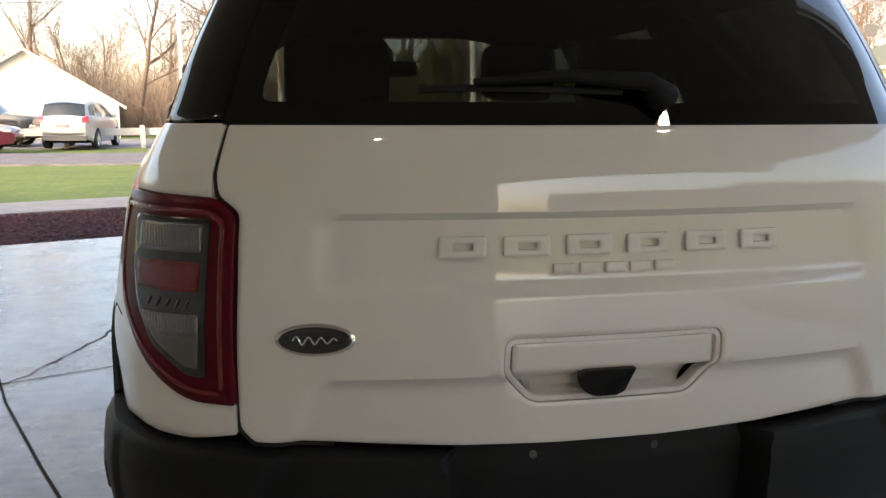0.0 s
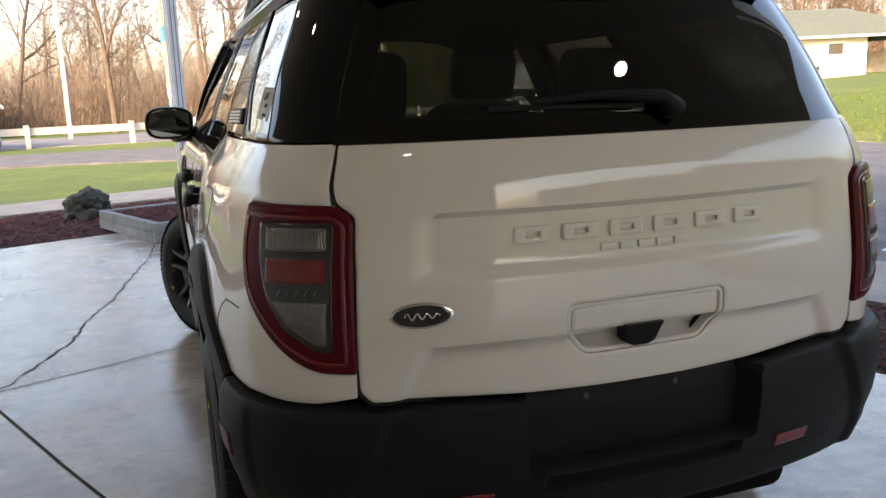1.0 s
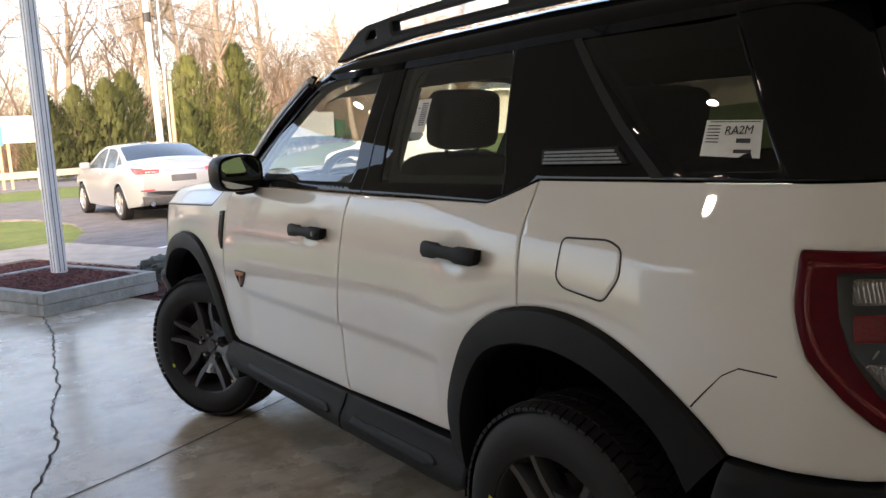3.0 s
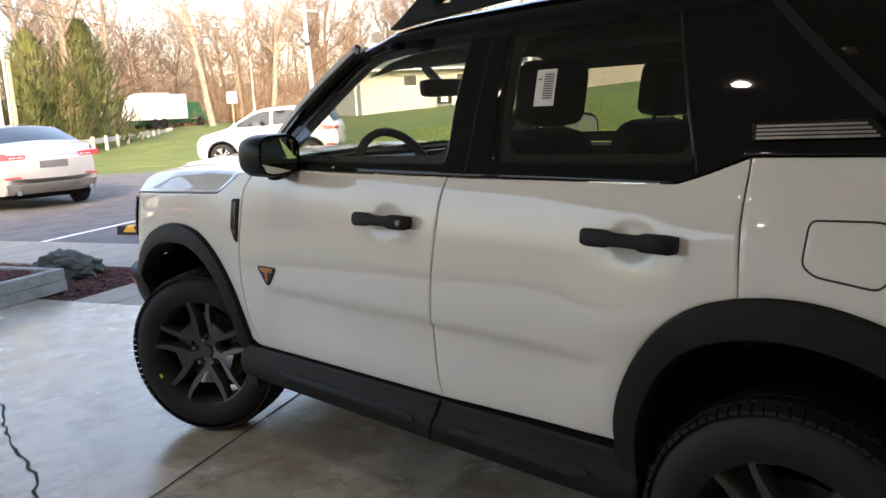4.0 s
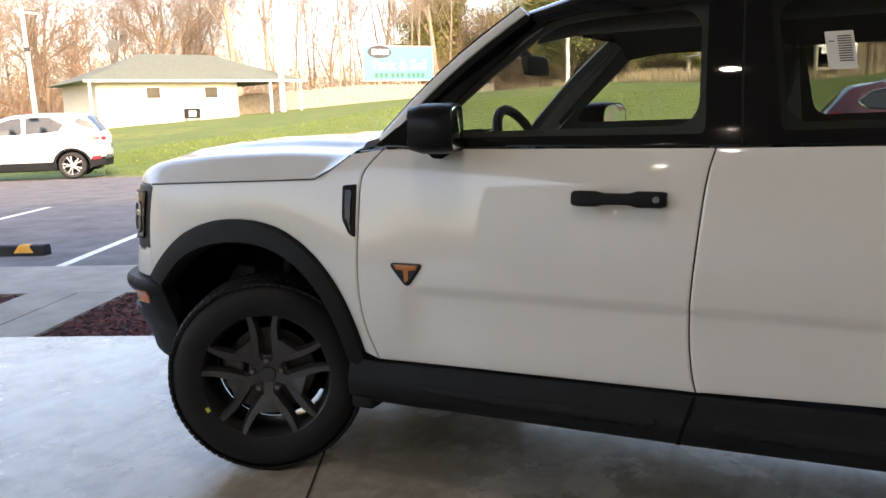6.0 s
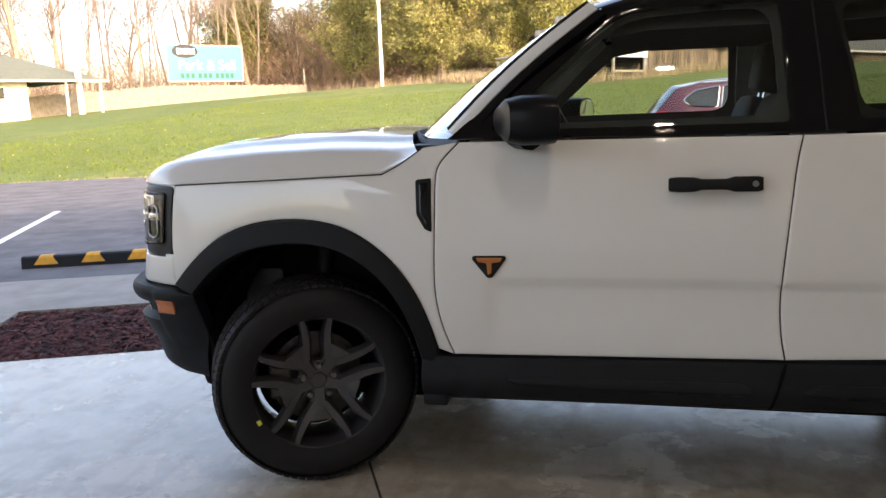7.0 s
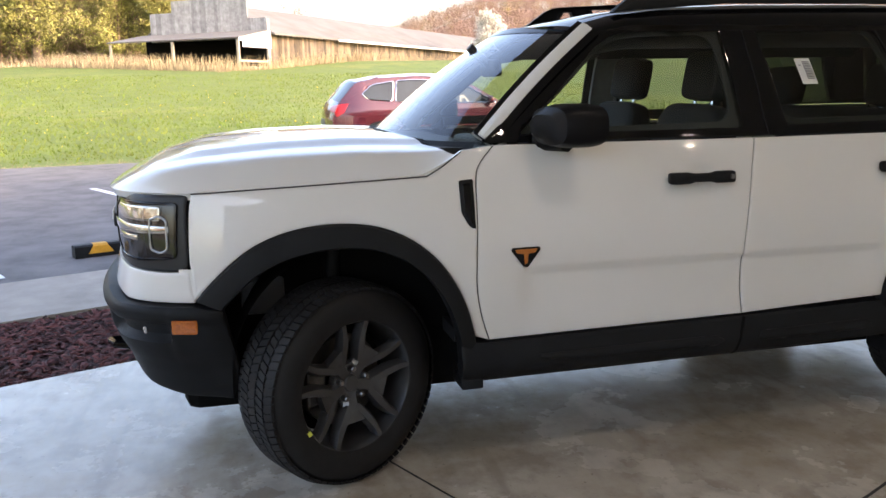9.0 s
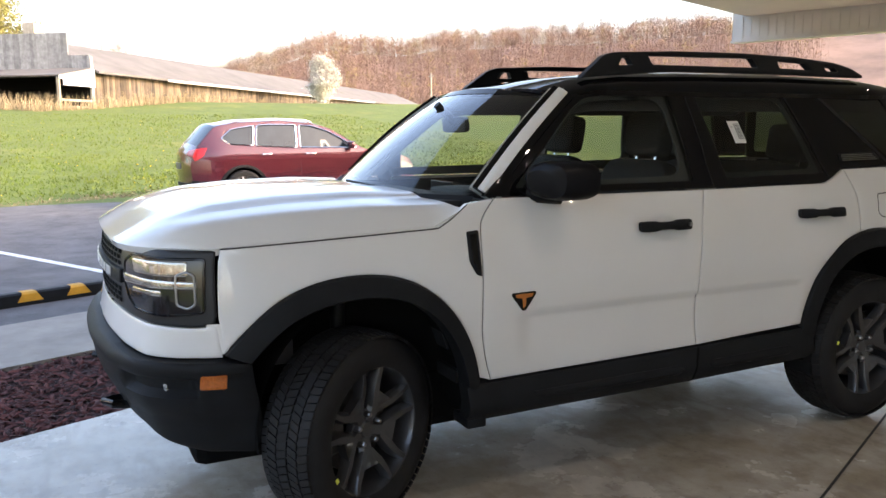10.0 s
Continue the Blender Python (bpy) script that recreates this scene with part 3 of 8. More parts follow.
def wheel_stop(v):
    st = thing("wheel_stop", "black rubber wheel stop with yellow patches", "wheel stop", group="wheel stops")
    prof = [(-0.075, -0.012), (-0.062, 0.085), (-0.04, 0.10), (0.04, 0.10), (0.062, 0.085), (0.075, -0.012)]
    part("block", prism(prof, lambda a, b, h: uv(4.95 + a, v + h, b), -0.85, 0.85), CLAD, st)
    for k in range(4):
        c = -0.63 + 0.42 * k
        bm = bmesh.new()
        q = lambda w, t, z: bm.verts.new(uv(4.95 - 0.075 + t - 0.002, v + c + w, z + 0.001))
        lo, hi = (q(-0.11, 0.004, 0.02), q(0.11, 0.004, 0.02)), (q(-0.065, 0.0125, 0.084), q(0.065, 0.0125, 0.084))
        bm.faces.new((lo[0], lo[1], hi[1], hi[0]))
        top = [bm.verts.new(uv(4.95 + t, v + c + w, 0.1025)) for w, t in ((-0.06, -0.04), (0.06, -0.04), (0.06, 0.04), (-0.06, 0.04))]
        bm.faces.new(top)
        bm.faces.new((hi[0], hi[1], top[1], top[0]))
        part("yellow_patch", bm, YELLOW, st)
    return st


for v in (6.35, 3.45, 0.6, -2.4):
    wheel_stop(v)

# saw joints and the crack in the slab
def ribbon(points, w, z, name, material, label, jitter=0.0, parent=None):
    rnd = random.Random(5)
    pts = []
    for a, b in zip(points, points[1:]):
        a, b = Vector(a), Vector(b)
        n = max(1, int((b - a).length / 0.06)) if jitter else 1
        pts += [a.lerp(b, i / n) for i in range(n)]
    pts.append(Vector(points[-1]))
    bm = bmesh.new()
    prev = None
    for i, p in enumerate(pts):
        d = (pts[min(i + 1, len(pts) - 1)] - pts[max(i - 1, 0)]).normalized()
        nrm = Vector((-d.y, d.x))
        p = p + nrm * rnd.uniform(-jitter, jitter)
        ww = w * (rnd.uniform(0.35, 1.3) if jitter else 1)
        cur = (bm.verts.new((p.x + nrm.x * ww, p.y + nrm.y * ww, z)), bm.verts.new((p.x - nrm.x * ww, p.y - nrm.y * ww, z)))
        if prev:
            bm.faces.new((prev[0], cur[0], cur[1], prev[1]))
        prev = cur
    return tagged(mesh_object(name, bm, material), label, "joint", kind="structure")


JOINT = mat("joint_dirt", (0.035, 0.033, 0.03), 0.95, var=0.4, scale=20)
ribbon([(-2.9, 3.35), (-1.79, 0.40), (-1.44, -0.377), (-0.92, -1.475), (0.6, -4.75)], 0.006, 0.003, "trim_joint", JOINT, "straight saw-cut joint in the slab")
ribbon([(-3.9, -0.15), (-1.31, 0.92), (-0.2, 1.455), (0.95, 1.95)], 0.005, 0.003, "trim_joint", JOINT, "straight saw-cut joint in the slab")
ribbon([(-3.2, -0.2), (-2.3, 0.35), (-2.02, 0.65), (-1.87, 0.70), (-1.80, 0.80), (-1.70, 1.15), (-1.585, 1.45), (-1.53, 1.98), (-1.40, 2.5), (-1.30, 3.2), (-1.16, 4.1), (-1.12, 4.6), (-1.10, 4.90)], 0.006, 0.003, "trim_crack", JOINT, "wandering dark crack in the slab", 0.012)
# bark chips
def chips(area_fn, n, name, label):
    rnd = random.Random(7)
    verts, faces = [], []
    for _ in range(n):
        p = area_fn(rnd)
        a = rnd.uniform(0, 6.28)
        L, W, T = rnd.uniform(0.015, 0.045), rnd.uniform(0.006, 0.014), rnd.uniform(-0.012, 0.012)
        c, s = math.cos(a), math.sin(a)
        z = p.z + rnd.uniform(0.004, 0.016)
        b = len(verts)
        for x, y, dz in ((-L, -W, -T), (L, -W, T), (L, W, T + 0.004), (-L, W, -T + 0.004)):
            verts.append((p.x + x * c - y * s, p.y + x * s + y * c, z + dz))
        verts.append((p.x, p.y, z + 0.012))
        faces += [(b, b + 1, b + 4), (b + 1, b + 2, b + 4), (b + 2, b + 3, b + 4), (b + 3, b, b + 4)]
    me = bpy.data.meshes.new(name)
    me.from_pydata(verts, [], faces)
    me.materials.append(CHIP)
    return tagged(new(name, me), label, "mulch", kind="stuff")


CHIP = mat("bark_chip", (0.085, 0.026, 0.022), 0.9, var=0.5, scale=30)
nt = CHIP.node_tree
geo, hsv = nt.nodes.new("ShaderNodeNewGeometry"), nt.nodes.new("ShaderNodeHueSaturation")
mr = nt.nodes.new("ShaderNodeMapRange")
mr.inputs["To Min"].default_value, mr.inputs["To Max"].default_value = 0.4, 1.9
nt.links.new(geo.outputs["Random Per Island"], mr.inputs["Value"])
nt.links.new(mr.outputs["Result"], hsv.inputs["Value"])
hsv.inputs["Color"].default_value = (0.085, 0.026, 0.022, 1)
nt.links.new(hsv.outputs["Color"], nt.nodes["Principled BSDF"].inputs["Base Color"])
chips(lambda r: uv(r.uniform(-6, 1.66), r.uniform(5.99, 8.79), -0.03), 9000, "bark_mulch", "loose dark red-brown bark chips")
chips(lambda r: uv(r.uniform(1.67, 2.97), r.choice((r.uniform(4.53, 8.7), r.uniform(-3, 3.69), r.uniform(-1, 3.69))), -0.03), 9000, "bark_mulch", "loose dark red-brown bark chips beside the walk")
chips(lambda r: uv(r.uniform(PU0 + 0.1, PU1 - 0.1), r.uniform(PV0 + 0.1, PV1 - 0.1), 0.165), 2200, "bark_mulch", "loose bark chips in the planter")

# ---- parked vehicles ----
TINT = mat("tinted_glass", (0.020, 0.026, 0.028), 0.05, spec=0.6, var=0.4, scale=1.5)
ALLOY = mat("alloy_rim", (0.55, 0.54, 0.52), 0.25, metal=0.8, coat=0.5)


def car_wheel(parent, x, y, r, rim):
    """A road wheel: tyre, dished rim, ten paired spokes."""
    w = new("wheel")
    w.parent = parent
    w.matrix_basis = pose(x, y, r, 0, 0, 0 if x < 0 else 180)
    part("tyre", lathe([(r * 0.66, -0.07), (r * 0.70, -0.098), (r * 0.80, -0.108), (r * 0.92, -0.104), (r, -0.075), (r, 0.09), (r * 0.66, 0.09)], 36), RUBBER, w, "", True)
    part("rim", lathe([(0.001, -0.035), (r * 0.60, -0.030), (r * 0.645, -0.085), (r * 0.69, -0.101), (r * 0.70, -0.094)], 36), rim, w, "", True)
    part("rim_back", lathe([(0.001, -0.040), (r * 0.60, -0.036)], 36), DARK, w)
    part("hub", lathe([(0.001, -0.092), (r * 0.12, -0.090), (r * 0.16, -0.070), (r * 0.17, -0.04)], 20), rim, w, "", True)
    for k in range(5):
        for sg in (-1, 1):
            a = 2 * math.pi * k / 5 + sg * 0.20
            bm = box(-0.094, -0.060, r * 0.10, r * 0.665, -0.019, 0.019, 0.006)
            bmesh.ops.rotate(bm, verts=bm.verts, cent=(0, 0, 0), matrix=Matrix.Rotation(a, 3, "X"))
            part("spoke", bm, rim, w)


def vehicle(name, label, paint, m, W, belt, top, cuts, panes, wheels, r, zb=0.24, top_w=0.74, clad=None, rim=ALLOY, side_lamp=(), rear_lamp=(), lamp_mat=TAILRED, glass_mat=TINT, chrome=False, bow=0.10):
    """A parked car along y, nose at +y. top: its outline in side view from the nose's foot over the roof to the tail's foot;
    cuts: how many points of it make the hood, the windshield, the roof and the rear window; panes: outlines of the side windows."""
    v = thing(name, label, "car", m)
    hw = W / 2
    y1, y0 = max(p[0] for p in top), min(p[0] for p in top)
    roof_top = max(p[1] for p in top)
    pz = [0.15, 0.30, 0.50, 0.68, belt - 0.14, belt - 0.03, belt + 0.03, roof_top]
    pf = [0.93, 0.965, 0.995, 1.0, 0.985, 0.955, 0.925, top_w]

    def half(y, z):
        q = max(0.0, (y - (y1 - 0.95)) / 0.95, ((y0 + 0.75) - y) / 0.75)
        return hw * (1 - 0.20 * q ** 2.4) * float(np.interp(z, pz, pf))

    def flank(a, b, out=0.0):
        return Vector((-half(a, b) - out, a, b))

    def pair(nm, outline, material, out, depth, parent=(v, v), step=0.09, holes=(), edge=0.006, lab=""):
        made = []
        for k in (0, 1):
            bm = sheet(list(outline), lambda a, b, o=0.0: flank(a, b, o + out), step, gap=0, edge=edge, depth=depth, holes=holes)
            made.append(part(nm, mirror_x(bm) if k else bm, material, parent[k], lab, True))
        return made

    R = r + 0.065
    arcs = []
    for yc in sorted(wheels):
        arcs.append([(yc - R * math.cos(t), max(zb, r * 0.96 + R * math.sin(t))) for t in np.linspace(-0.42, math.pi + 0.42, 22)])
    line = rounded(top, [0.0] + [0.10] * (len(top) - 2) + [0.0], 4)
    outline = line + [p for arc in arcs for p in arc]
    holes = [rounded(p, 0.05, 4) for p in panes]
    sides = pair("body_side", outline, paint, 0.0, 0.05, holes=holes, step=0.10)
    for p in holes:
        pair("side_window", p, glass_mat, -0.012, 0.0, sides, 0.12, edge=0.0)
        if chrome:
            for k, sg in ((0, -1), (1, 1)):
                part("window_trim", tube([Vector((sg * half(a, b) + sg * 0.004, a, b)) for a, b in p + p[:1]], 0.013, 6), CHROME, sides[k], "chrome window line", True)
    n = len(line)
    nrm = []
    for i in range(n):
        a, b = Vector(line[max(i - 1, 0)]), Vector(line[min(i + 1, n - 1)])
        d = (b - a).normalized()
        nrm.append(Vector((-d.y, d.x)))
    marks = [0] + [min(range(n), key=lambda i: (Vector(line[i]) - Vector(top[c])).length) for c in cuts] + [n - 1]

    def over(i, t, out=0.0):
        a, b = line[i]
        w = half(a, b)
        up = -nrm[i] if nrm[i].y < -0.2 or (abs(nrm[i].y) <= 0.2 and nrm[i].x * (a - (y0 + y1) / 2) < 0) else nrm[i]
        rise = (bow * abs(up.x) + 0.035 * abs(up.y)) * (1 - t * t) + out
        return Vector((w * t, a + up.x * rise, b + up.y * rise))

    ts = [-1, -0.97, -0.9, -0.75, -0.5, -0.25, 0, 0.25, 0.5, 0.75, 0.9, 0.97, 1]
    for k, nm in enumerate(("hood", "windshield", "roof", "rear_window", "tail")):
        lo, hi = marks[k], marks[k + 1]
        if hi > lo:
            bm = bmesh.new()
            rows = [[bm.verts.new(over(i, t)) for t in ts] for i in range(lo, hi + 1)]
            for a, b in zip(rows, rows[1:]):
                for j in range(len(ts) - 1):
                    bm.faces.new((a[j], a[j + 1], b[j + 1], b[j]))
            part(nm, bm, glass_mat if nm in ("windshield", "rear_window") else paint, v, "", True)
    for yc in wheels:
        for sg in (-1, 1):
            car_wheel(v, sg * (hw - 0.085), yc, r, rim)
        bm = bmesh.new()
        rows = [[bm.verts.new((-x, yc + (R - 0.004) * math.cos(t), max(zb, r * 0.96 + (R - 0.004) * math.sin(t)))) for x in (hw - 0.34, hw - 0.015)] for t in np.linspace(-0.42, math.pi + 0.42, 22)]
        for a, b in zip(rows, rows[1:]):
            bm.faces.new((a[0], a[1], b[1], b[0]))
        bm.faces.new([q[0] for q in rows])
        part("wheel_well", bm.copy(), DARK, v)
        part("wheel_well", mirror_x(bm), DARK, v)
    part("underside", box(-hw + 0.20, hw - 0.20, y0 + 0.25, y1 - 0.25, zb - 0.03, zb + 0.12), DARK, v)
    lip = clad or paint
    for arc in arcs:
        ring = arc + [(yc2, z2) for yc2, z2 in [(sum(p[0] for p in arc) / len(arc) + (a - sum(p[0] for p in arc) / len(arc)) * (1.14 if clad else 1.05), zb + (b - zb) * (1.10 if clad else 1.04)) for a, b in arc[::-1]]]
        pair("arch_lip", ring, lip, 0.010, 0.02, sides, 0.08, edge=0.003)
    if clad:
        ends = [arcs[0][-1][0], arcs[1][0][0]]
        pair("sill_cladding", [(ends[0], zb), (ends[1], zb), (ends[1] - 0.01, zb + 0.20), (ends[0] + 0.01, zb + 0.20)], clad, 0.010, 0.02, sides, 0.10)
        pair("bumper_cladding", [(y0 + 0.03, zb + 0.08), (arcs[0][0][0] - 0.01, zb + 0.02), (arcs[0][2][0] - 0.05, zb + 0.27), (y0 + 0.02, zb + 0.30)], clad, 0.008, 0.02, sides, 0.08)

    def back(x, z, out=0.0):
        tail = [p for p in line[n // 2:] if p[0] < y0 + 0.55][::-1]
        y = float(np.interp(z, [p[1] for p in tail], [p[0] for p in tail]))
        w = half(y, z)
        return Vector((x, y - bow * (1 - (x / w) ** 2) - out, z))

    for poly in side_lamp:
        pair("tail_light", rounded(poly, 0.02, 3), lamp_mat, 0.009, 0.02, (v, v), 0.06, edge=0.004)
    for poly, material, nm in rear_lamp:
        for k in (0, 1):
            bm = sheet(rounded(poly, 0.015, 3), lambda a, b, o=0.0: back(a, b, o + 0.012), 0.06, gap=0, edge=0.004, depth=0.03)
            part(nm, mirror_x(bm) if k else bm, material, v, "", True)
    a = belt - 0.10
    for yc in (-0.12, -1.0):
        if yc > y0 + 1.1:
            pair("door_handle", [(yc, a - 0.015), (yc + 0.19, a - 0.012), (yc + 0.19, a + 0.015), (yc, a + 0.012)], CHROME if chrome else paint, 0.03, 0.03, sides, 0.05, edge=0.006)
    front = max(p[0] for q in panes for p in q)
    for yc in (front - 0.02, 0.0 if not panes or len(panes) < 2 else max(p[0] for p in panes[1]) + 0.04):
        pair("door_seam", [(yc - 0.004, zb + 0.22), (yc + 0.004, zb + 0.22), (yc + 0.004, belt - 0.03), (yc - 0.004, belt - 0.03)], GAP, 0.0015, 0.0, sides, 0.2, edge=0.0)
    for sg in (-1, 1):
        ym, zm = front - 0.16, belt + 0.06
        bm = cushion_block(sg * (half(ym, zm) + 0.12), ym, zm, 0.11, 0.055, 0.075)
        part("side_mirror", bm, paint, v, "", True)
        part("headlamp", sheet([(y1 - 0.42, 0.70), (y1 - 0.10, 0.64), (y1 - 0.06, 0.74), (y1 - 0.38, 0.83)], lambda a, b, o=0.0: Vector((sg * (half(a, b) + o + 0.008), a, b)), 0.06, gap=0, edge=0.004, depth=0.02), CLEARLENS, v, "", True)
    part("number_plate", sheet([(-0.24, 0.74), (0.24, 0.74), (0.24, 0.86), (-0.24, 0.86)], lambda a, b, o=0.0: back(a, b, o + 0.012), 0.1, gap=0, edge=0.003, depth=0.012), TRIMGREY, v)
    low = sheet([(-hw * 0.80, zb + 0.06), (hw * 0.80, zb + 0.06), (hw * 0.84, zb + 0.24), (-hw * 0.84, zb + 0.24)], lambda a, b, o=0.0: back(a, b, o + 0.016), 0.08, gap=0, edge=0.01, depth=0.05)
    part("rear_bumper", low, clad or TRIMGREY, v, "", True)
    return v


def cushion_block(x, y, z, sx, sy, sz):
    bm = bmesh.new()
    bmesh.ops.create_uvsphere(bm, u_segments=14, v_segments=9, radius=1)
    q = lambda c: math.copysign(abs(c) ** 0.6, c)
    for w in bm.verts:
        w.co = Vector((x + q(w.co.x) * sx, y + q(w.co.y) * sy, z + q(w.co.z) * sz))
    return bm


at_dir = lambda x, y, heading: pose(x, y, -0.012, 0, 0, heading)
LAMPWHITE = mat("white_lamp_lens", (0.62, 0.55, 0.52), 0.2, coat=1.0, var=0.2, scale=20)
# sedan: boot towards the suv
sedan = vehicle("sedan", "silver four-door sedan standing on the asphalt drive", SILVER, at_dir(2.62, 15.4, 2), 1.85, 1.00,
        [(2.36, 0.30), (2.43, 0.50), (2.40, 0.66), (2.22, 0.76), (1.25, 0.94), (0.42, 1.37), (0.05, 1.445), (-0.50, 1.465), (-0.98, 1.42), (-1.78, 1.14), (-2.20, 1.10), (-2.38, 1.07), (-2.42, 0.90), (-2.43, 0.62), (-2.38, 0.42), (-2.28, 0.30)],
        (4, 5, 8, 9), [[(0.98, 1.005), (0.36, 1.315), (0.02, 1.385), (-0.20, 1.395), (-0.20, 1.005)], [(-0.28, 1.005), (-0.28, 1.395), (-0.72, 1.385), (-1.02, 1.30), (-1.06, 1.04), (-1.00, 1.01)], [(-1.10, 1.05), (-1.08, 1.285), (-1.46, 1.09)]],
        (1.45, -1.40), 0.335, side_lamp=[[(-2.02, 1.02), (-2.40, 1.00), (-2.41, 0.90), (-2.20, 0.91)]],
        rear_lamp=[([(-0.88, 0.995), (-0.44, 0.975), (-0.46, 0.905), (-0.86, 0.90)], TAILRED, "tail_light"), ([(-0.70, 0.945), (-0.47, 0.952), (-0.48, 0.918), (-0.70, 0.912)], LAMPWHITE, "reversing_lamp"), ([(-0.44, 0.955), (0.0, 0.962), (0.0, 0.945), (-0.44, 0.938)], CHROME, "boot_strip"), ([(-0.80, 0.60), (-0.55, 0.61), (-0.55, 0.585), (-0.80, 0.575)], TAILRED, "reflector")])
part("exhaust", tube([(0.62, -2.50, 0.34), (0.62, -2.2, 0.34)], 0.045, 14), CHROME, sedan, "", True)
part("exhaust", tube([(-0.62, -2.50, 0.34), (-0.62, -2.2, 0.34)], 0.045, 14), CHROME, sedan, "", True)
vehicle("compact_suv", "small white hatchback suv with dark sills at the lawn's edge", WHITECAR, at_dir(10.98, 18.60, 42.2), 1.77, 1.12,
        [(1.98, 0.30), (2.05, 0.48), (2.03, 0.72), (1.90, 0.90), (1.10, 1.09), (0.40, 1.50), (0.05, 1.60), (-0.60, 1.645), (-1.30, 1.62), (-1.66, 1.56), (-1.96, 1.16), (-2.03, 1.0), (-2.06, 0.62), (-2.0, 0.36)],
        (4, 5, 9, 10), [[(0.98, 1.115), (0.36, 1.45), (0.10, 1.53), (-0.14, 1.55), (-0.14, 1.135)], [(-0.23, 1.14), (-0.23, 1.555), (-0.80, 1.555), (-1.12, 1.36), (-0.98, 1.19)], [(-1.34, 1.43), (-1.46, 1.53), (-1.72, 1.40), (-1.84, 1.24), (-1.58, 1.28)]],
        (1.27, -1.25), 0.34, clad=CLAD, side_lamp=[[(-1.52, 1.11), (-1.66, 1.09), (-1.94, 1.03), (-1.92, 0.96), (-1.70, 0.95), (-1.62, 1.02)], [(-1.72, 0.55), (-1.93, 0.57), (-1.95, 0.49), (-1.74, 0.46)]],
        rear_lamp=[([(-0.80, 1.05), (-0.60, 1.03), (-0.60, 0.96), (-0.80, 0.95)], TAILRED, "tail_light")])
crossover = vehicle("crossover", "dark red crossover with chrome window line parked facing away", MAROON, at_dir(13.2, -2.35, 182), 1.84, 1.12,
        [(2.27, 0.30), (2.34, 0.50), (2.31, 0.74), (2.15, 0.90), (1.15, 1.09), (0.45, 1.50), (0.05, 1.62), (-0.60, 1.67), (-1.40, 1.635), (-1.86, 1.56), (-2.20, 1.18), (-2.29, 1.05), (-2.34, 0.78), (-2.28, 0.36)],
        (4, 5, 9, 10), [[(0.98, 1.12), (0.40, 1.45), (0.08, 1.555), (-0.20, 1.58), (-0.22, 1.14)], [(-0.29, 1.14), (-0.27, 1.585), (-0.80, 1.59), (-1.05, 1.575), (-1.10, 1.18)], [(-1.16, 1.185), (-1.11, 1.57), (-1.55, 1.50), (-1.76, 1.33), (-1.62, 1.22)]],
        (1.38, -1.37), 0.36, clad=CLAD, chrome=True, side_lamp=[[(-2.02, 1.16), (-2.20, 1.14), (-2.30, 0.98), (-2.26, 0.90), (-2.12, 0.98)]],
        rear_lamp=[([(-0.80, 1.14), (-0.52, 1.10), (-0.52, 1.02), (-0.82, 0.98)], TAILRED, "tail_light")])
for sg in (-1, 1):
    part("roof_rail", tube([(sg * 0.60, 0.10, 1.625), (sg * 0.61, -0.05, 1.675), (sg * 0.61, -0.7, 1.70), (sg * 0.61, -1.35, 1.675), (sg * 0.60, -1.55, 1.62)], 0.016, 8), CHROME, crossover, "", True)
vehicle("estate_suv", "silver suv parked on the grass by the road", SILVER, at_dir(-7.5, 29.1, -4), 1.80, 1.10,
        [(2.10, 0.30), (2.16, 0.48), (2.13, 0.74), (1.98, 0.92), (1.15, 1.08), (0.40, 1.52), (0.0, 1.63), (-0.7, 1.66), (-1.4, 1.64), (-1.85, 1.56), (-2.06, 1.12), (-2.14, 1.0), (-2.16, 0.62), (-2.10, 0.36)],
        (4, 5, 9, 10), [[(0.95, 1.11), (0.36, 1.46), (0.05, 1.55), (-0.16, 1.57), (-0.16, 1.11)], [(-0.24, 1.11), (-0.24, 1.57), (-1.0, 1.57), (-1.05, 1.13)], [(-1.13, 1.13), (-1.10, 1.57), (-1.65, 1.50), (-1.80, 1.18)]],
        (1.3, -1.3), 0.34, side_lamp=[[(-1.92, 1.16), (-2.06, 1.12), (-2.12, 0.92), (-1.98, 0.92)]], rear_lamp=[([(-0.82, 1.12), (-0.62, 1.10), (-0.62, 0.92), (-0.82, 0.92)], TAILRED, "tail_light")])
vehicle("pickup", "black pickup truck parked beside a white gabled house", BLACKCAR, at_dir(-11.8, 30.2, -88), 1.98, 1.22,
        [(2.72, 0.36), (2.80, 0.60), (2.78, 0.95), (2.62, 1.10), (1.45, 1.20), (0.85, 1.74), (0.42, 1.86), (-0.45, 1.88), (-0.72, 1.80), (-0.90, 1.26), (-2.74, 1.24), (-2.80, 1.0), (-2.78, 0.50)],
        (4, 5, 8, 9), [[(1.25, 1.24), (0.80, 1.64), (0.42, 1.76), (0.18, 1.78), (0.18, 1.24)], [(0.08, 1.24), (0.08, 1.78), (-0.40, 1.77), (-0.62, 1.68), (-0.72, 1.24)]],
        (1.8, -1.75), 0.39, zb=0.34)
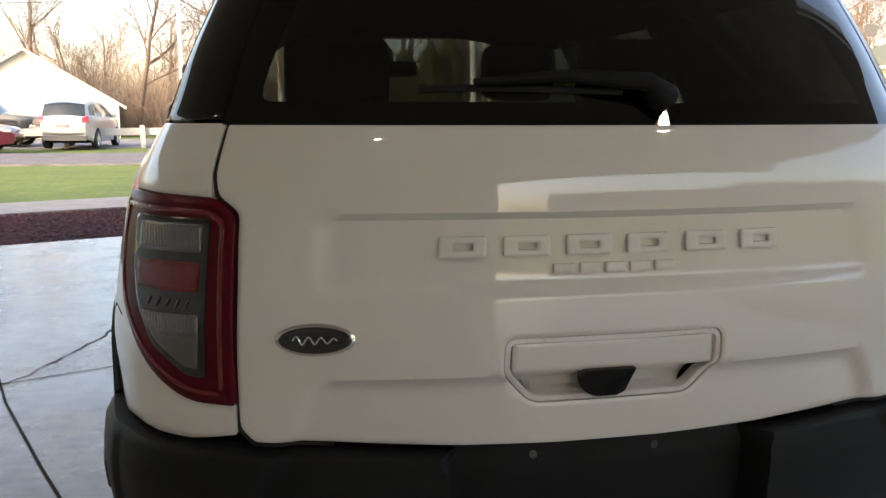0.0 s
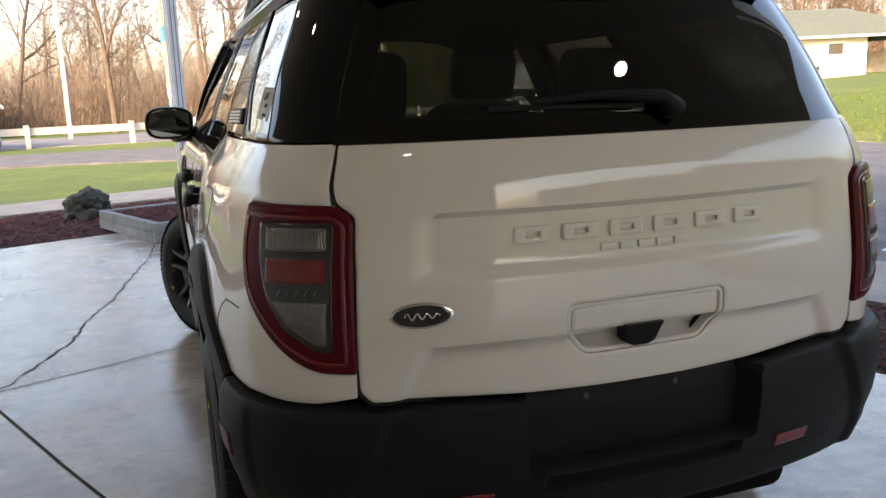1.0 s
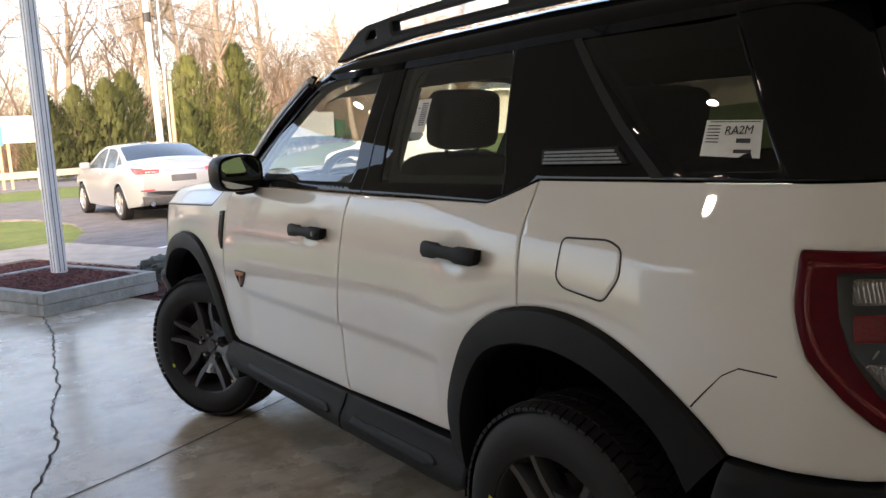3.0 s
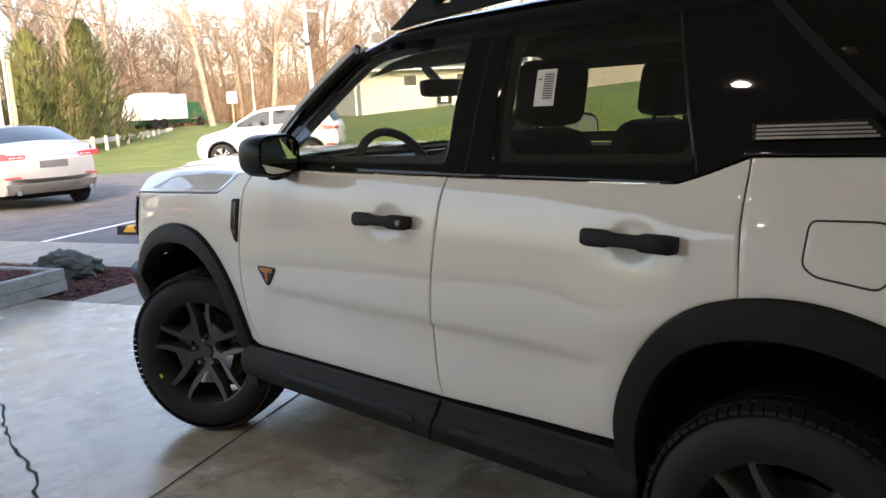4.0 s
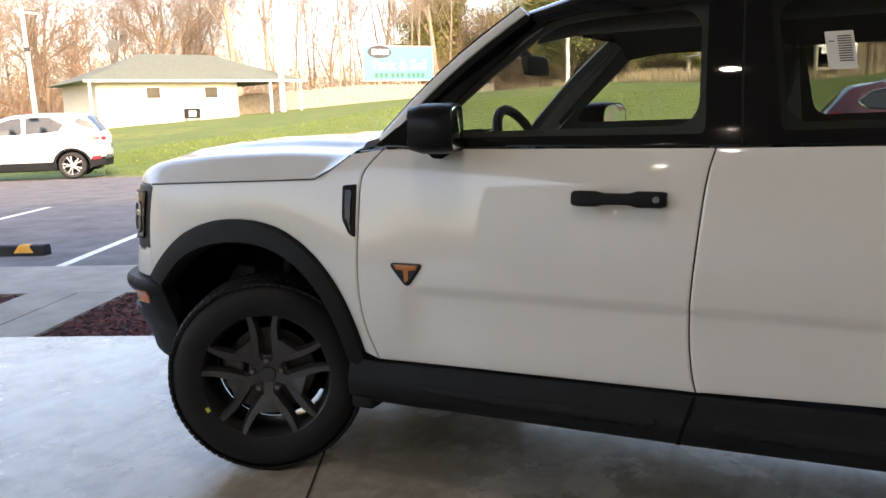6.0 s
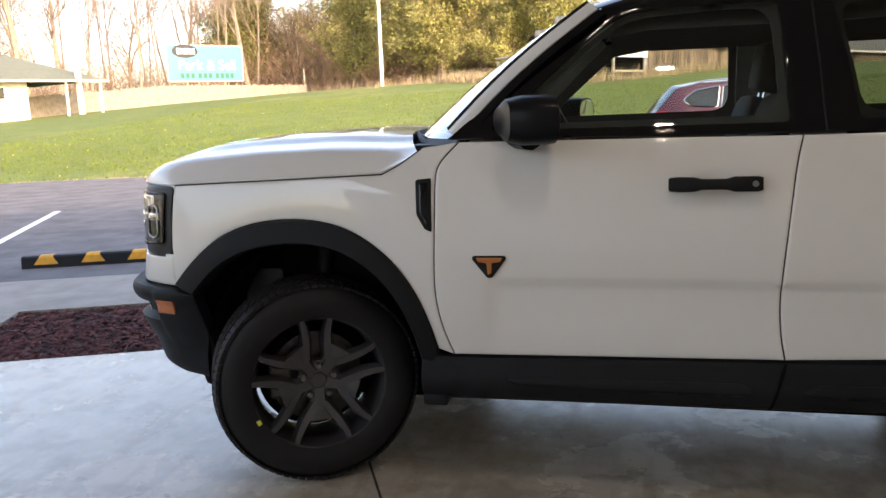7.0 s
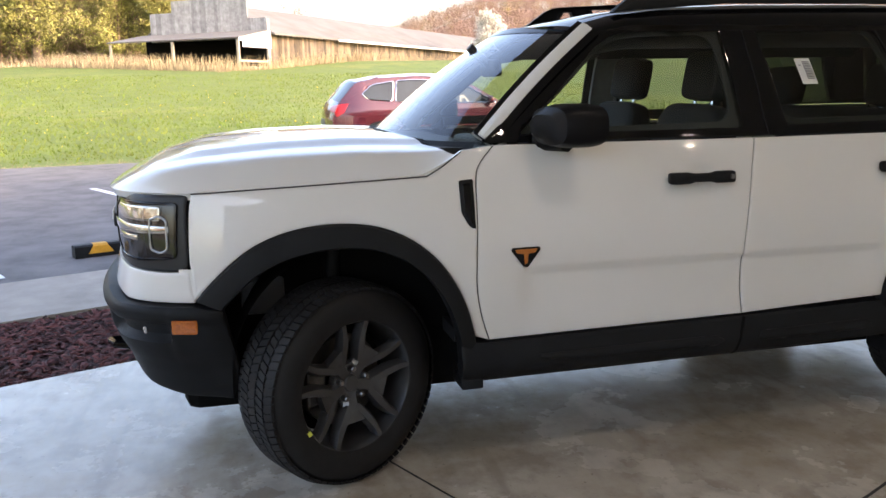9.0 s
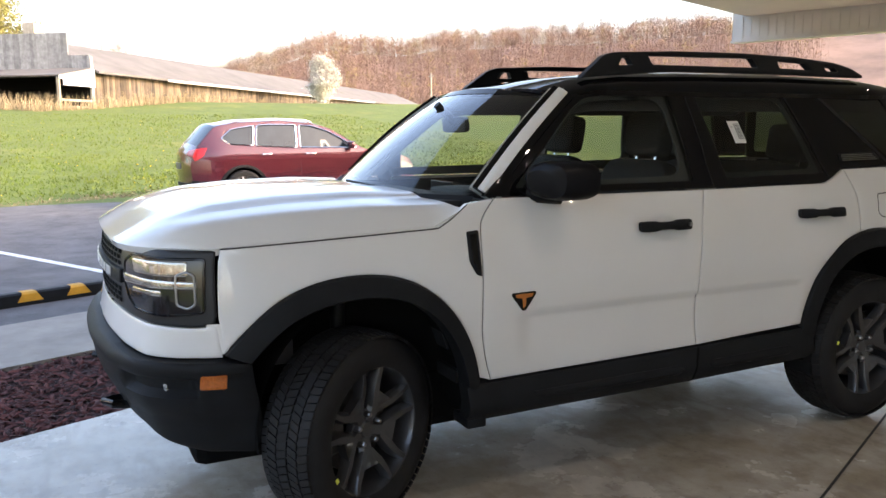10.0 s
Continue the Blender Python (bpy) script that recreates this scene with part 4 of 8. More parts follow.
vehicle("parked_car", "dark red car parked on the grass", MAROON, at_dir(-10.9, 25.2, -86), 1.80, 0.98,
        [(2.24, 0.30), (2.30, 0.48), (2.27, 0.66), (2.10, 0.78), (1.20, 0.94), (0.42, 1.33), (0.05, 1.42), (-0.50, 1.44), (-0.95, 1.40), (-1.75, 1.10), (-2.15, 1.05), (-2.29, 0.98), (-2.30, 0.62), (-2.20, 0.34)],
        (4, 5, 8, 9), [[(0.95, 0.985), (0.36, 1.28), (0.02, 1.36), (-0.20, 1.37), (-0.20, 0.985)], [(-0.28, 0.985), (-0.28, 1.37), (-0.72, 1.36), (-1.02, 1.26), (-1.05, 1.02)]],
        (1.35, -1.35), 0.33)
# garbage truck far down the road
gt = thing("garbage_truck", "white rear-loading garbage truck with green cab on the road", "truck", pose(36, 76.5, 0.6, 0, 0, -76))
part("hopper_body", prism([(-3.4, 0.9), (-3.6, 1.6), (-2.6, 3.35), (2.6, 3.35), (2.6, 0.9)], lambda a, b, h: Vector((h, a, b)), -1.2, 1.2), WHITECAR, gt)
part("loading_mouth", prism([(-3.62, 1.1), (-3.66, 1.6), (-3.0, 2.6), (-2.9, 2.0)], lambda a, b, h: Vector((h, a, b)), -1.22, -1.19), DARK, gt)
part("top_rail", box(-1.0, 1.0, -2.2, 0.6, 3.35, 3.5, 0.03), WHITECAR, gt)
part("chassis", box(-0.5, 0.5, -3.2, 5.0, 0.5, 0.9), TRUCKGREEN, gt)
part("cab", prism([(2.9, 0.6), (2.9, 2.55), (4.2, 2.5), (4.7, 1.6), (5.3, 1.5), (5.4, 0.6)], lambda a, b, h: Vector((h, a, b)), -1.15, 1.15), TRUCKGREEN, gt)
for y in (-1.6, -0.5, 4.2):
    for sg in (-1, 1):
        part("wheel", prism([(y + 0.5 * math.cos(a), 0.5 + 0.5 * math.sin(a)) for a in np.linspace(0, 6.28, 20)[:-1]], lambda a, b, h: Vector((h, a, b)), sg * 1.2 - 0.15, sg * 1.2 + 0.02), RUBBER, gt)

# ---- buildings and works beyond the lot ----
def frame_box(o, d, a0, a1, b0, b1, z0, z1, bm=None):
    """A box by a line's own axes: o its start, d its direction; a along, b to the right of it."""
    d = Vector((d[0], d[1], 0)).normalized()
    n = Vector((d.y, -d.x, 0))
    bm = bm or bmesh.new()
    v = [bm.verts.new(Vector((o[0], o[1], z)) + d * a + n * b) for z in (z0, z1) for a, b in ((a0, b0), (a1, b0), (a1, b1), (a0, b1))]
    for f in ((3, 2, 1, 0), (4, 5, 6, 7), (0, 1, 5, 4), (1, 2, 6, 5), (2, 3, 7, 6), (3, 0, 4, 7)):
        bm.faces.new([v[i] for i in f])
    return bm


def at_line(o, d, a, b, z):
    d = Vector((d[0], d[1], 0)).normalized()
    return Vector((o[0], o[1], z)) + d * a + Vector((d.y, -d.x, 0)) * b


# white bungalow with a hipped roof
HO, HD = (34.6, 43.1), (0.897, -0.443)
house = thing("bungalow", "white bungalow with a green-grey hipped shingle roof on the lawn", "house")
part("wall", frame_box(HO, HD, 0, 9.6, -9, 0, 0.9, 4.15), WHITEWALL, house)
bm = bmesh.new()
P = [bm.verts.new(at_line(HO, HD, a, b, z)) for a, b, z in ((-0.9, 0.9, 4.1), (14.6, 0.9, 4.1), (14.6, -9.9, 4.1), (-0.9, -9.9, 4.1), (4.4, -4.5, 6.2), (9.6, -4.5, 6.2))]
for f in ((0, 1, 5, 4), (1, 2, 5), (2, 3, 4, 5), (3, 0, 4), (3, 2, 1, 0)):
    bm.faces.new([P[i] for i in f])
part("roof", bm, ROOFGREEN, house)
part("gutter", frame_box(HO, HD, -0.95, 14.65, 0.9, 1.0, 3.98, 4.12), WHITECAR, house)
for a in (3.2, 7.2):
    w = part("window", frame_box(HO, HD, a, a + 0.9, 0.0, 0.05, 2.95, 3.65), TINT, house)
    part("frame", frame_box(HO, HD, a - 0.08, a + 0.98, 0.01, 0.035, 2.87, 3.73), WHITECAR, w)
for a in (-0.6, 11.8, 14.2):
    part("porch_post", frame_box(HO, HD, a, a + 0.14, 0.55, 0.69, 0.9, 4.1), WHITECAR, house)
part("dish", tube([at_line(HO, HD, 2.2, -3.0, 5.2), at_line(HO, HD, 2.2, -3.0, 6.5)], 0.04, 6), TRIMGREY, house)
part("dish_bowl", tube([at_line(HO, HD, 2.2, -2.95, 6.6), at_line(HO, HD, 2.2, -3.05, 6.62)], [0.42, 0.30], 14), TRIMGREY, house)
lawn_sign = thing("yard_sign", "small dark yard sign with a pale middle", "sign")
part("board", frame_box(HO, HD, 5.2, 6.3, 1.2, 1.26, 1.55, 2.2), CLAD, lawn_sign)
part("mark", frame_box(HO, HD, 5.5, 6.0, 1.262, 1.27, 1.68, 2.05), PAPER, lawn_sign)
for a in (5.3, 6.15):
    part("leg", frame_box(HO, HD, a, a + 0.06, 1.2, 1.26, 1.0, 1.56), TRIMGREY, lawn_sign)

# board fence
FO, FD, FL = (45.0, 41.8), (0.957, -0.29), 31.5
fence = thing("board_fence", "pale weathered vertical board fence across the lawn", "fence")
rnd = random.Random(11)
bm = bmesh.new()
a = 0.0
while a < FL:
    z = ground_z(FO[0] + FD[0] * a, FO[1] + FD[1] * a)
    h = rnd.uniform(1.42, 1.55)
    frame_box(FO, FD, a, a + 0.15, rnd.uniform(-0.012, 0.012), 0.035, z - 0.1, z + h, bm)
    a += rnd.uniform(0.165, 0.185)
ob = part("boarding", bm, FENCEWOOD, fence)
ob["kind"] = "stuff"
for k in range(14):
    a = k * FL / 13
    z = ground_z(FO[0] + FD[0] * a, FO[1] + FD[1] * a)
    part("post", frame_box(FO, FD, a - 0.06, a + 0.06, -0.14, -0.02, z - 0.1, z + (1.6 if k < 13 else 3.1)), FENCEWOOD, fence)

# billboard
SO, SE = (60.7, 39.1), (66.3, 35.0)
SD = (SE[0] - SO[0], SE[1] - SO[1])
SL = math.hypot(*SD)
bill = thing("billboard", "cyan painted billboard with a dark oval and pale lettering", "sign")
part("panel", frame_box(SO, SD, 0, SL, -0.10, 0, 4.5, 7.5), SIGNBLUE, bill)
part("edge", frame_box(SO, SD, -0.06, SL + 0.06, -0.14, -0.02, 4.44, 7.56), WHITECAR, bill)
for a in (1.6, SL - 1.8):
    part("leg", frame_box(SO, SD, a, a + 0.16, -0.3, -0.14, 2.4, 7.3), RAWWOOD, bill)


def on_bill(a, z, o=0.012):
    return at_line(SO, SD, a, o, z)


def patch(points, o, material, name):
    bm = bmesh.new()
    bm.faces.new([bm.verts.new(on_bill(a, z, o)) for a, z in points])
    return part(name, bm, material, bill)


patch([(1.6 + 1.18 * math.cos(t), 7.02 + 0.58 * math.sin(t)) for t in np.linspace(0, 6.283, 30)[:-1]], 0.010, INK, "oval")
for a, w in ((0.85, 0.5), (1.42, 0.5), (2.0, 0.18), (2.25, 0.25)):
    patch([(a, 6.78), (a + w, 6.78), (a + w, 7.25), (a, 7.25)], 0.018, PAPER, "name_bar")


def lettering(text, size, place, turn, material, parent):
    cu = bpy.data.curves.new("lettering", "FONT")
    cu.body, cu.size, cu.extrude, cu.align_x = text, size, min(0.004, size * 0.012), "CENTER"
    tmp = new("lettering_source", cu)
    bpy.context.view_layer.update()
    me = bpy.data.meshes.new_from_object(tmp.evaluated_get(bpy.context.evaluated_depsgraph_get()))
    bpy.data.objects.remove(tmp)
    me.materials.clear()
    me.materials.append(material)
    ob = new("lettering", me)
    ob.parent = parent
    ob.matrix_basis = Matrix.Translation(place) @ turn
    return ob


face_turn = Matrix.Rotation(math.atan2(SD[1], SD[0]), 4, "Z") @ Matrix.Rotation(radians(90), 4, "X")
lettering("Park & Sell", 1.25, on_bill(SL * 0.52, 5.45, 0.02), face_turn, PAPER, bill)
for k in range(10):
    a = 1.05 + k * 0.47 + (0.2 if k > 2 else 0) + (0.2 if k > 5 else 0)
    patch([(a, 4.72), (a + 0.34, 4.72), (a + 0.34, 5.16), (a, 5.16)], 0.016, TRUCKGREEN, "number_bar")

# long barn with a false front and porch
BO, BD = (51.3, -0.3), (0.799, -0.601)
barn = thing("barn", "long weathered board barn with grey metal roof", "barn")
rnd = random.Random(4)
bm = bmesh.new()
a = 0.0
while a < 92:
    w = rnd.uniform(0.20, 0.34)
    frame_box(BO, BD, a, a + w - 0.012, -0.03, rnd.uniform(0.0, 0.025), 2.2, rnd.uniform(4.86, 4.95), bm)
    a += w
ob = part("boarding", bm, BARNWOOD, barn)
ob["kind"] = "stuff"
# Near-black block: the shade behind the boards is in its colour.
part("shade_core", frame_box(BO, BD, 0, 92, -10, -0.035, 2.0, 4.9), DARK, barn)
for sg, nm in ((1, "roof"), (-1, "roof")):
    bm = bmesh.new()
    y0, y1 = (0.55, -5.0) if sg > 0 else (-10.5, -5.0)
    lo = [bm.verts.new(at_line(BO, BD, a, y0, 4.88)) for a in (0.02, 92.3)]
    hi = [bm.verts.new(at_line(BO, BD, a, y1, 7.1)) for a in (0.02, 92.3)]
    lo2 = [bm.verts.new(at_line(BO, BD, a, y0, 5.00)) for a in (0.02, 92.3)]
    hi2 = [bm.verts.new(at_line(BO, BD, a, y1, 7.22)) for a in (0.02, 92.3)]
    for f in ((lo[0], lo[1], hi[1], hi[0]), (lo2[0], hi2[0], hi2[1], lo2[1]), (lo[0], lo2[0], lo2[1], lo[1]), (lo[0], hi[0], hi2[0], lo2[0]), (lo[1], lo2[1], hi2[1], hi[1])):
        bm.faces.new(f)
    part(nm, bm, BARNROOF, barn)
part("gutter", frame_box(BO, BD, 8, 60, 0.56, 0.66, 4.80, 4.96), WHITECAR, barn)
part("corner_post", frame_box(BO, BD, -0.15, 0.10, -0.1, 0.12, 2.2, 5.9), GREYWOOD, barn)
part("chimney", frame_box(BO, BD, 2.0, 2.9, -6.0, -5.2, 6.8, 8.3), FENCEWOOD, barn)
rnd = random.Random(9)
b = 0.0
while b < 9.4:
    top = 6.0 if b < 1.2 else (7.35 if b < 7.4 else 6.6)
    part("front_board", frame_box(BO, BD, -0.10, rnd.uniform(-0.02, 0.0), -b - 0.22, -b, 4.6, top), GREYWOOD, barn)
    b += 0.235
bm = bmesh.new()
q = [bm.verts.new(at_line(BO, BD, a, b2, z)) for a, b2, z in ((-0.05, 0.3, 5.15), (-3.4, 0.3, 4.55), (-3.4, -10.2, 4.55), (-0.05, -10.2, 5.15), (-0.05, 0.3, 5.23), (-3.4, 0.3, 4.63), (-3.4, -10.2, 4.63), (-0.05, -10.2, 5.23))]
for f in ((0, 1, 2, 3), (7, 6, 5, 4), (0, 4, 5, 1), (1, 5, 6, 2), (2, 6, 7, 3)):
    bm.faces.new([q[i] for i in f])
part("porch_roof", bm, BARNROOF, barn)
for k in range(10):
    part("gable_sheet", frame_box(BO, BD, -3.4 + k * 0.335, -3.4 + (k + 1) * 0.335 - 0.02, 0.28, 0.31, 4.05 if k > 0 else 4.4, 4.6 + k * 0.058), POSTWHITE, barn)
for b2 in (0.2, -4.8, -9.9):
    part("porch_post", frame_box(BO, BD, -3.35, -3.20, b2 - 0.15, b2, 2.2, 4.5), FENCEWOOD, barn)
for z in (2.75, 3.15):
    part("porch_rail", frame_box(BO, BD, -3.30, -0.2, 0.12, 0.18, z, z + 0.14), FENCEWOOD, barn)
# Near-black sheet puts the shade under the porch into its colour.
part("porch_shade_sheet", frame_box(BO, BD, -0.2, -0.15, -9.6, 0, 2.0, 4.7), DARK, barn)

# guard rail, poles, wires, signs by the road
RAIL = [(-16, 26.8), (-8, 28.4), (-2, 29.8), (3, 31.8), (8, 34.4), (14, 39.5), (21, 49.0), (28, 59.5), (33, 68.0)]
gr = thing("guard_rail", "weathered wooden guard rail on short posts beside the road", "guard rail")
for i, (p, q) in enumerate(zip(RAIL, RAIL[1:])):
    d = (q[0] - p[0], q[1] - p[1])
    L = math.hypot(*d)
    part("rail", frame_box(p, d, 0, L, -0.05, 0.05, 0.42, 0.68), GUARD, gr)
    for k in range(max(1, int(L / 2.6))):
        part("post", frame_box(p, d, k * 2.6, k * 2.6 + 0.16, 0.06, 0.22, -0.1, 0.78), GUARD, gr)


def pole(x, y, h, r, material, label, z=0.0, lean=(0, 0), arm=0.0, band=False):
    p = thing("utility_pole", label, "pole", pose(x, y, z))
    part("shaft", tube([(0, 0, -0.2), (lean[0], lean[1], h)], [r, r * 0.72], 12), material, p, "", True)
    if arm:
        part("crossarm", box(-arm, arm, -0.05, 0.05, h - 0.6, h - 0.48), material, p)
        for dx in (-arm * 0.9, -arm * 0.4, arm * 0.4, arm * 0.9):
            part("insulator", tube([(dx, 0, h - 0.48), (dx, 0, h - 0.32)], 0.04, 8), TRIMGREY, p)
    if band:
        part("band", tube([(lean[0] * 0.62, lean[1] * 0.62, h * 0.62), (lean[0] * 0.66, lean[1] * 0.66, h * 0.66)], r * 1.06, 12), INK, p)
    return p


pole(9.4, 37.4, 11.5, 0.17, WHITEPOLE, "tall white utility pole beside the road", 0.0, (-0.15, 0), 0, True)
pole(10.1, 38.2, 9.5, 0.07, WHITEPOLE, "thin white pole beside a taller one")
pole(10.9, 40.1, 4.6, 0.12, RAWWOOD, "short orange-brown wooden post")
pole(-4.6, 36.2, 9.5, 0.10, WHITEPOLE, "white pole at the edge of the wood")
pole(41.9, 58.6, 9.5, 0.20, WHITEPOLE, "utility pole with crossarm by the road", 1.3, (-0.3, 0), 1.1, True)
pole(29.6, 48.9, 4.6, 0.09, FENCEWOOD, "plain wooden pole by the road", 0.9)
pole(46.0, 37.0, 11.0, 0.22, WHITEPOLE, "white pole on the lawn beside the bungalow", 1.6, (-0.2, 0.1))
pole(62.0, 20.5, 14.0, 0.16, WHITEPOLE, "white pole behind the lawn", 2.6)
pole(105.0, -48.0, 6.0, 0.14, FENCEWOOD, "small utility pole beyond the barn", 3.4, (0, 0), 0.8)
deco = pole(-0.1, 37.7, 7.2, 0.13, RAWWOOD, "pole wrapped in bright coloured bands", 0.0, (-0.3, 0))
for k, (z0, z1, m_) in enumerate(((0.25, 1.0, TAILRED), (1.02, 1.5, SIGNBLUE), (1.6, 2.3, PAPER), (4.2, 4.9, SIGNBLUE))):
    part("wrap", tube([(-0.3 * z0 / 7.2, 0, z0), (-0.3 * z1 / 7.2, 0, z1)], 0.16, 12), m_, deco)
wires = thing("power_line", "thin dark power lines strung along the road", "wire")
for z, off in ((7.6, 0), (6.9, 0.2), (6.3, 0.4)):
    for (xa, ya, za), (xb, yb, zb_) in (((-60, 33, z), (-4.7, 36.2, z)), ((-4.7, 36.2, z), (9.4, 37.4 + off, z + 0.6)), ((9.4, 37.4 + off, z + 0.6), (41.7, 58.6, z + 2.2))):
        n = 12
        part("wire", tube([(xa + (xb - xa) * i / n, ya + (yb - ya) * i / n, za + (zb_ - za) * i / n - 1.0 * (1 - (2 * i / n - 1) ** 2)) for i in range(n + 1)], 0.014, 5), WIRE, wires)
rs = thing("roadside_sign", "cyan and white roadside board on pale wooden posts", "sign", pose(2.2, 32.7, 0, 0, 0, -6))
part("cyan_board", box(-0.75, -0.10, -0.03, 0.03, 1.70, 2.75), SIGNBLUE, rs)
part("white_board", box(-0.09, 1.30, -0.03, 0.03, 1.78, 2.78), WHITECAR, rs)
for x in (-0.62, -0.25, 0.05, 1.25):
    part("leg", box(x - 0.05, x + 0.05, 0.04, 0.12, 0, 2.5), RAWWOOD, rs)
small = thing("road_sign", "small white square road sign on a thin post", "sign", pose(33.0, 57.5, 0.8, 0, 0, -32))
part("plate", box(-0.4, 0.4, -0.02, 0.02, 1.7, 2.6), WHITECAR, small)
part("leg", box(-0.04, 0.04, 0.02, 0.08, -0.3, 2.5), RAWWOOD, small)


def cottage(name, label, x, y, z, turn, w, d, eave, ridge, wall, roof):
    h = thing(name, label, "house", pose(x, y, z, 0, 0, turn))
    bm = box(-w / 2, w / 2, 0, d, -0.5, eave)
    part("wall", bm, wall, h)
    for yy in (-0.001, d + 0.001):
        bm = bmesh.new()
        bm.faces.new([bm.verts.new(p) for p in ((-w / 2, yy, eave), (w / 2, yy, eave), (0, yy, ridge))])
        part("gable", bm, wall, h)
    for sg in (-1, 1):
        bm = bmesh.new()
        e = 0.35
        a = [(0, -e, ridge), (sg * (w / 2 + e), -e, eave - e * (ridge - eave) / (w / 2)), (sg * (w / 2 + e), d + e, eave - e * (ridge - eave) / (w / 2)), (0, d + e, ridge)]
        lo = [bm.verts.new(p) for p in a]
        hi = [bm.verts.new((p[0], p[1], p[2] + 0.14)) for p in a]
        bm.faces.new(lo)
        bm.faces.new(hi[::-1])
        for i in range(4):
            bm.faces.new((lo[i], lo[(i + 1) % 4], hi[(i + 1) % 4], hi[i]))
        part("roof", bm, roof, h)
    for x0 in (-w * 0.28, w * 0.16):
        part("window", box(x0, x0 + 0.7, -0.04, 0.02, eave * 0.45, eave * 0.45 + 0.9), TINT, h)
    return h


cottage("white_house", "white gabled house by the road", -12.4, 40.5, -0.3, 12, 8.4, 9, 1.9, 4.5, WHITEWALL, WHITEWALL)
cottage("cottage", "small pale cottage among the trees", 30.6, 83.0, 0.4, -20, 5.0, 6, 2.2, 3.9, WHITEWALL, BARNROOF)
cottage("cottage", "small grey-roofed cottage beyond the road", 44.0, 84.0, 0.8, -30, 6.5, 7, 2.0, 3.6, GREYWOOD, GREYWOOD)
cottage("red_shed", "small red-roofed shed beyond the road", 55.0, 82.0, 0.9, -30, 6.0, 6, 1.9, 3.2, WHITEWALL, TAILRED)

# ---- trees ----
def grow(rnd, h, r, spread, levels, splits, leafy=0, droop=0.0, fork=0.35, twigs=2, leaf_size=0.075):
    """Trunk and limbs of one tree: (mesh of wood, mesh of leaves)."""
    V, F, LV, LF = [], [], [], []

    def seg(p, q, ra, rb, n):
        d = (q - p).normalized()
        a = d.orthogonal().normalized()
        b = d.cross(a)
        base = len(V)
        for c, rr in ((p, ra), (q, rb)):
            V.extend(c + (a * math.cos(2 * math.pi * k / n) + b * math.sin(2 * math.pi * k / n)) * rr for k in range(n))
        F.extend((base + k, base + (k + 1) % n, base + n + (k + 1) % n, base + n + k) for k in range(n))

    def leaf(p):
        s = rnd.uniform(0.6, 1.2) * leaf_size
        a, b = (Vector((rnd.gauss(0, 1), rnd.gauss(0, 1), rnd.gauss(0, 1))).normalized() * s for _ in range(2))
        base = len(LV)
        LV.extend((p - a, p + b, p + a, p - b))
        LF.append((base, base + 1, base + 2, base + 3))

    def branch(p, d, length, r, level):
        n = 7 if level == 0 else (5 if level == 1 else 3)
        steps = 6 if level == 0 else (4 if level == 1 else 3 if level == 2 else 2)
        pts = [p]
        for i in range(steps):
            wob = 0.05 if level == 0 else 0.22
            d = (d + Vector((rnd.gauss(0, wob), rnd.gauss(0, wob), rnd.gauss(0, wob * 0.6) + (0.05 if level else 0) - droop * level * 0.03))).normalized()
            q = p + d * length / steps
            ra, rb = r * (1 - 0.72 * i / steps), r * (1 - 0.72 * (i + 1) / steps)
            seg(p, q, ra, rb, n)
            p = q
            pts.append(p)
            if level < levels and (level > 0 or i >= steps * fork):
                for _ in range(splits[level]):
                    a = Vector((rnd.gauss(0, 1), rnd.gauss(0, 1), rnd.gauss(0, 0.5))).normalized()
                    nd = (d + a * spread * rnd.uniform(0.7, 1.3)).normalized()
                    branch(p - d * length / steps * rnd.random(), nd, length * rnd.uniform(0.40, 0.62), rb * rnd.uniform(0.5, 0.75), level + 1)
            if twigs and level >= levels - 1:
                for _ in range(twigs):
                    e = (d + Vector((rnd.gauss(0, 0.6), rnd.gauss(0, 0.6), rnd.gauss(0.15, 0.5)))).normalized() * rnd.uniform(0.5, 1.5)
                    w = Vector((rnd.gauss(0, 1), rnd.gauss(0, 1), rnd.gauss(0, 1))).normalized() * 0.013
                    base = len(V)
                    V.extend((p - w, p + w, p + e))
                    F.append((base, base + 1, base + 2))
            if leafy and level >= levels - 1:
                for _ in range(leafy):
                    leaf(p + Vector((rnd.gauss(0, 0.25), rnd.gauss(0, 0.25), rnd.gauss(0, 0.25))))

    branch(Vector((0, 0, -0.3)), Vector((rnd.gauss(0, 0.04), rnd.gauss(0, 0.04), 1)), h * 0.72, r, 0)
    return (V, F), (LV, LF)


def raw_mesh(name, vf, material):
    me = bpy.data.meshes.new(name)
    me.from_pydata([tuple(v) for v in vf[0]], [], vf[1])
    me.materials.append(material)
    return me


def tree(name, label, seed, h, r, spread, levels, splits, bark, leafy=0, leaf_mat=None, droop=0.0, fork=0.35, leaf_size=0.075):
    rnd = random.Random(seed)
    wood, leaves = grow(rnd, h, r, spread, levels, splits, leafy, droop, fork, 2, leaf_size)
    t = thing(name, label, "tree")
    o = new("trunk", raw_mesh("trunk", wood, bark))
    o.parent = t
    if leafy:
        o = new("crown", raw_mesh("crown", leaves, leaf_mat))
        o.parent = t
    return t


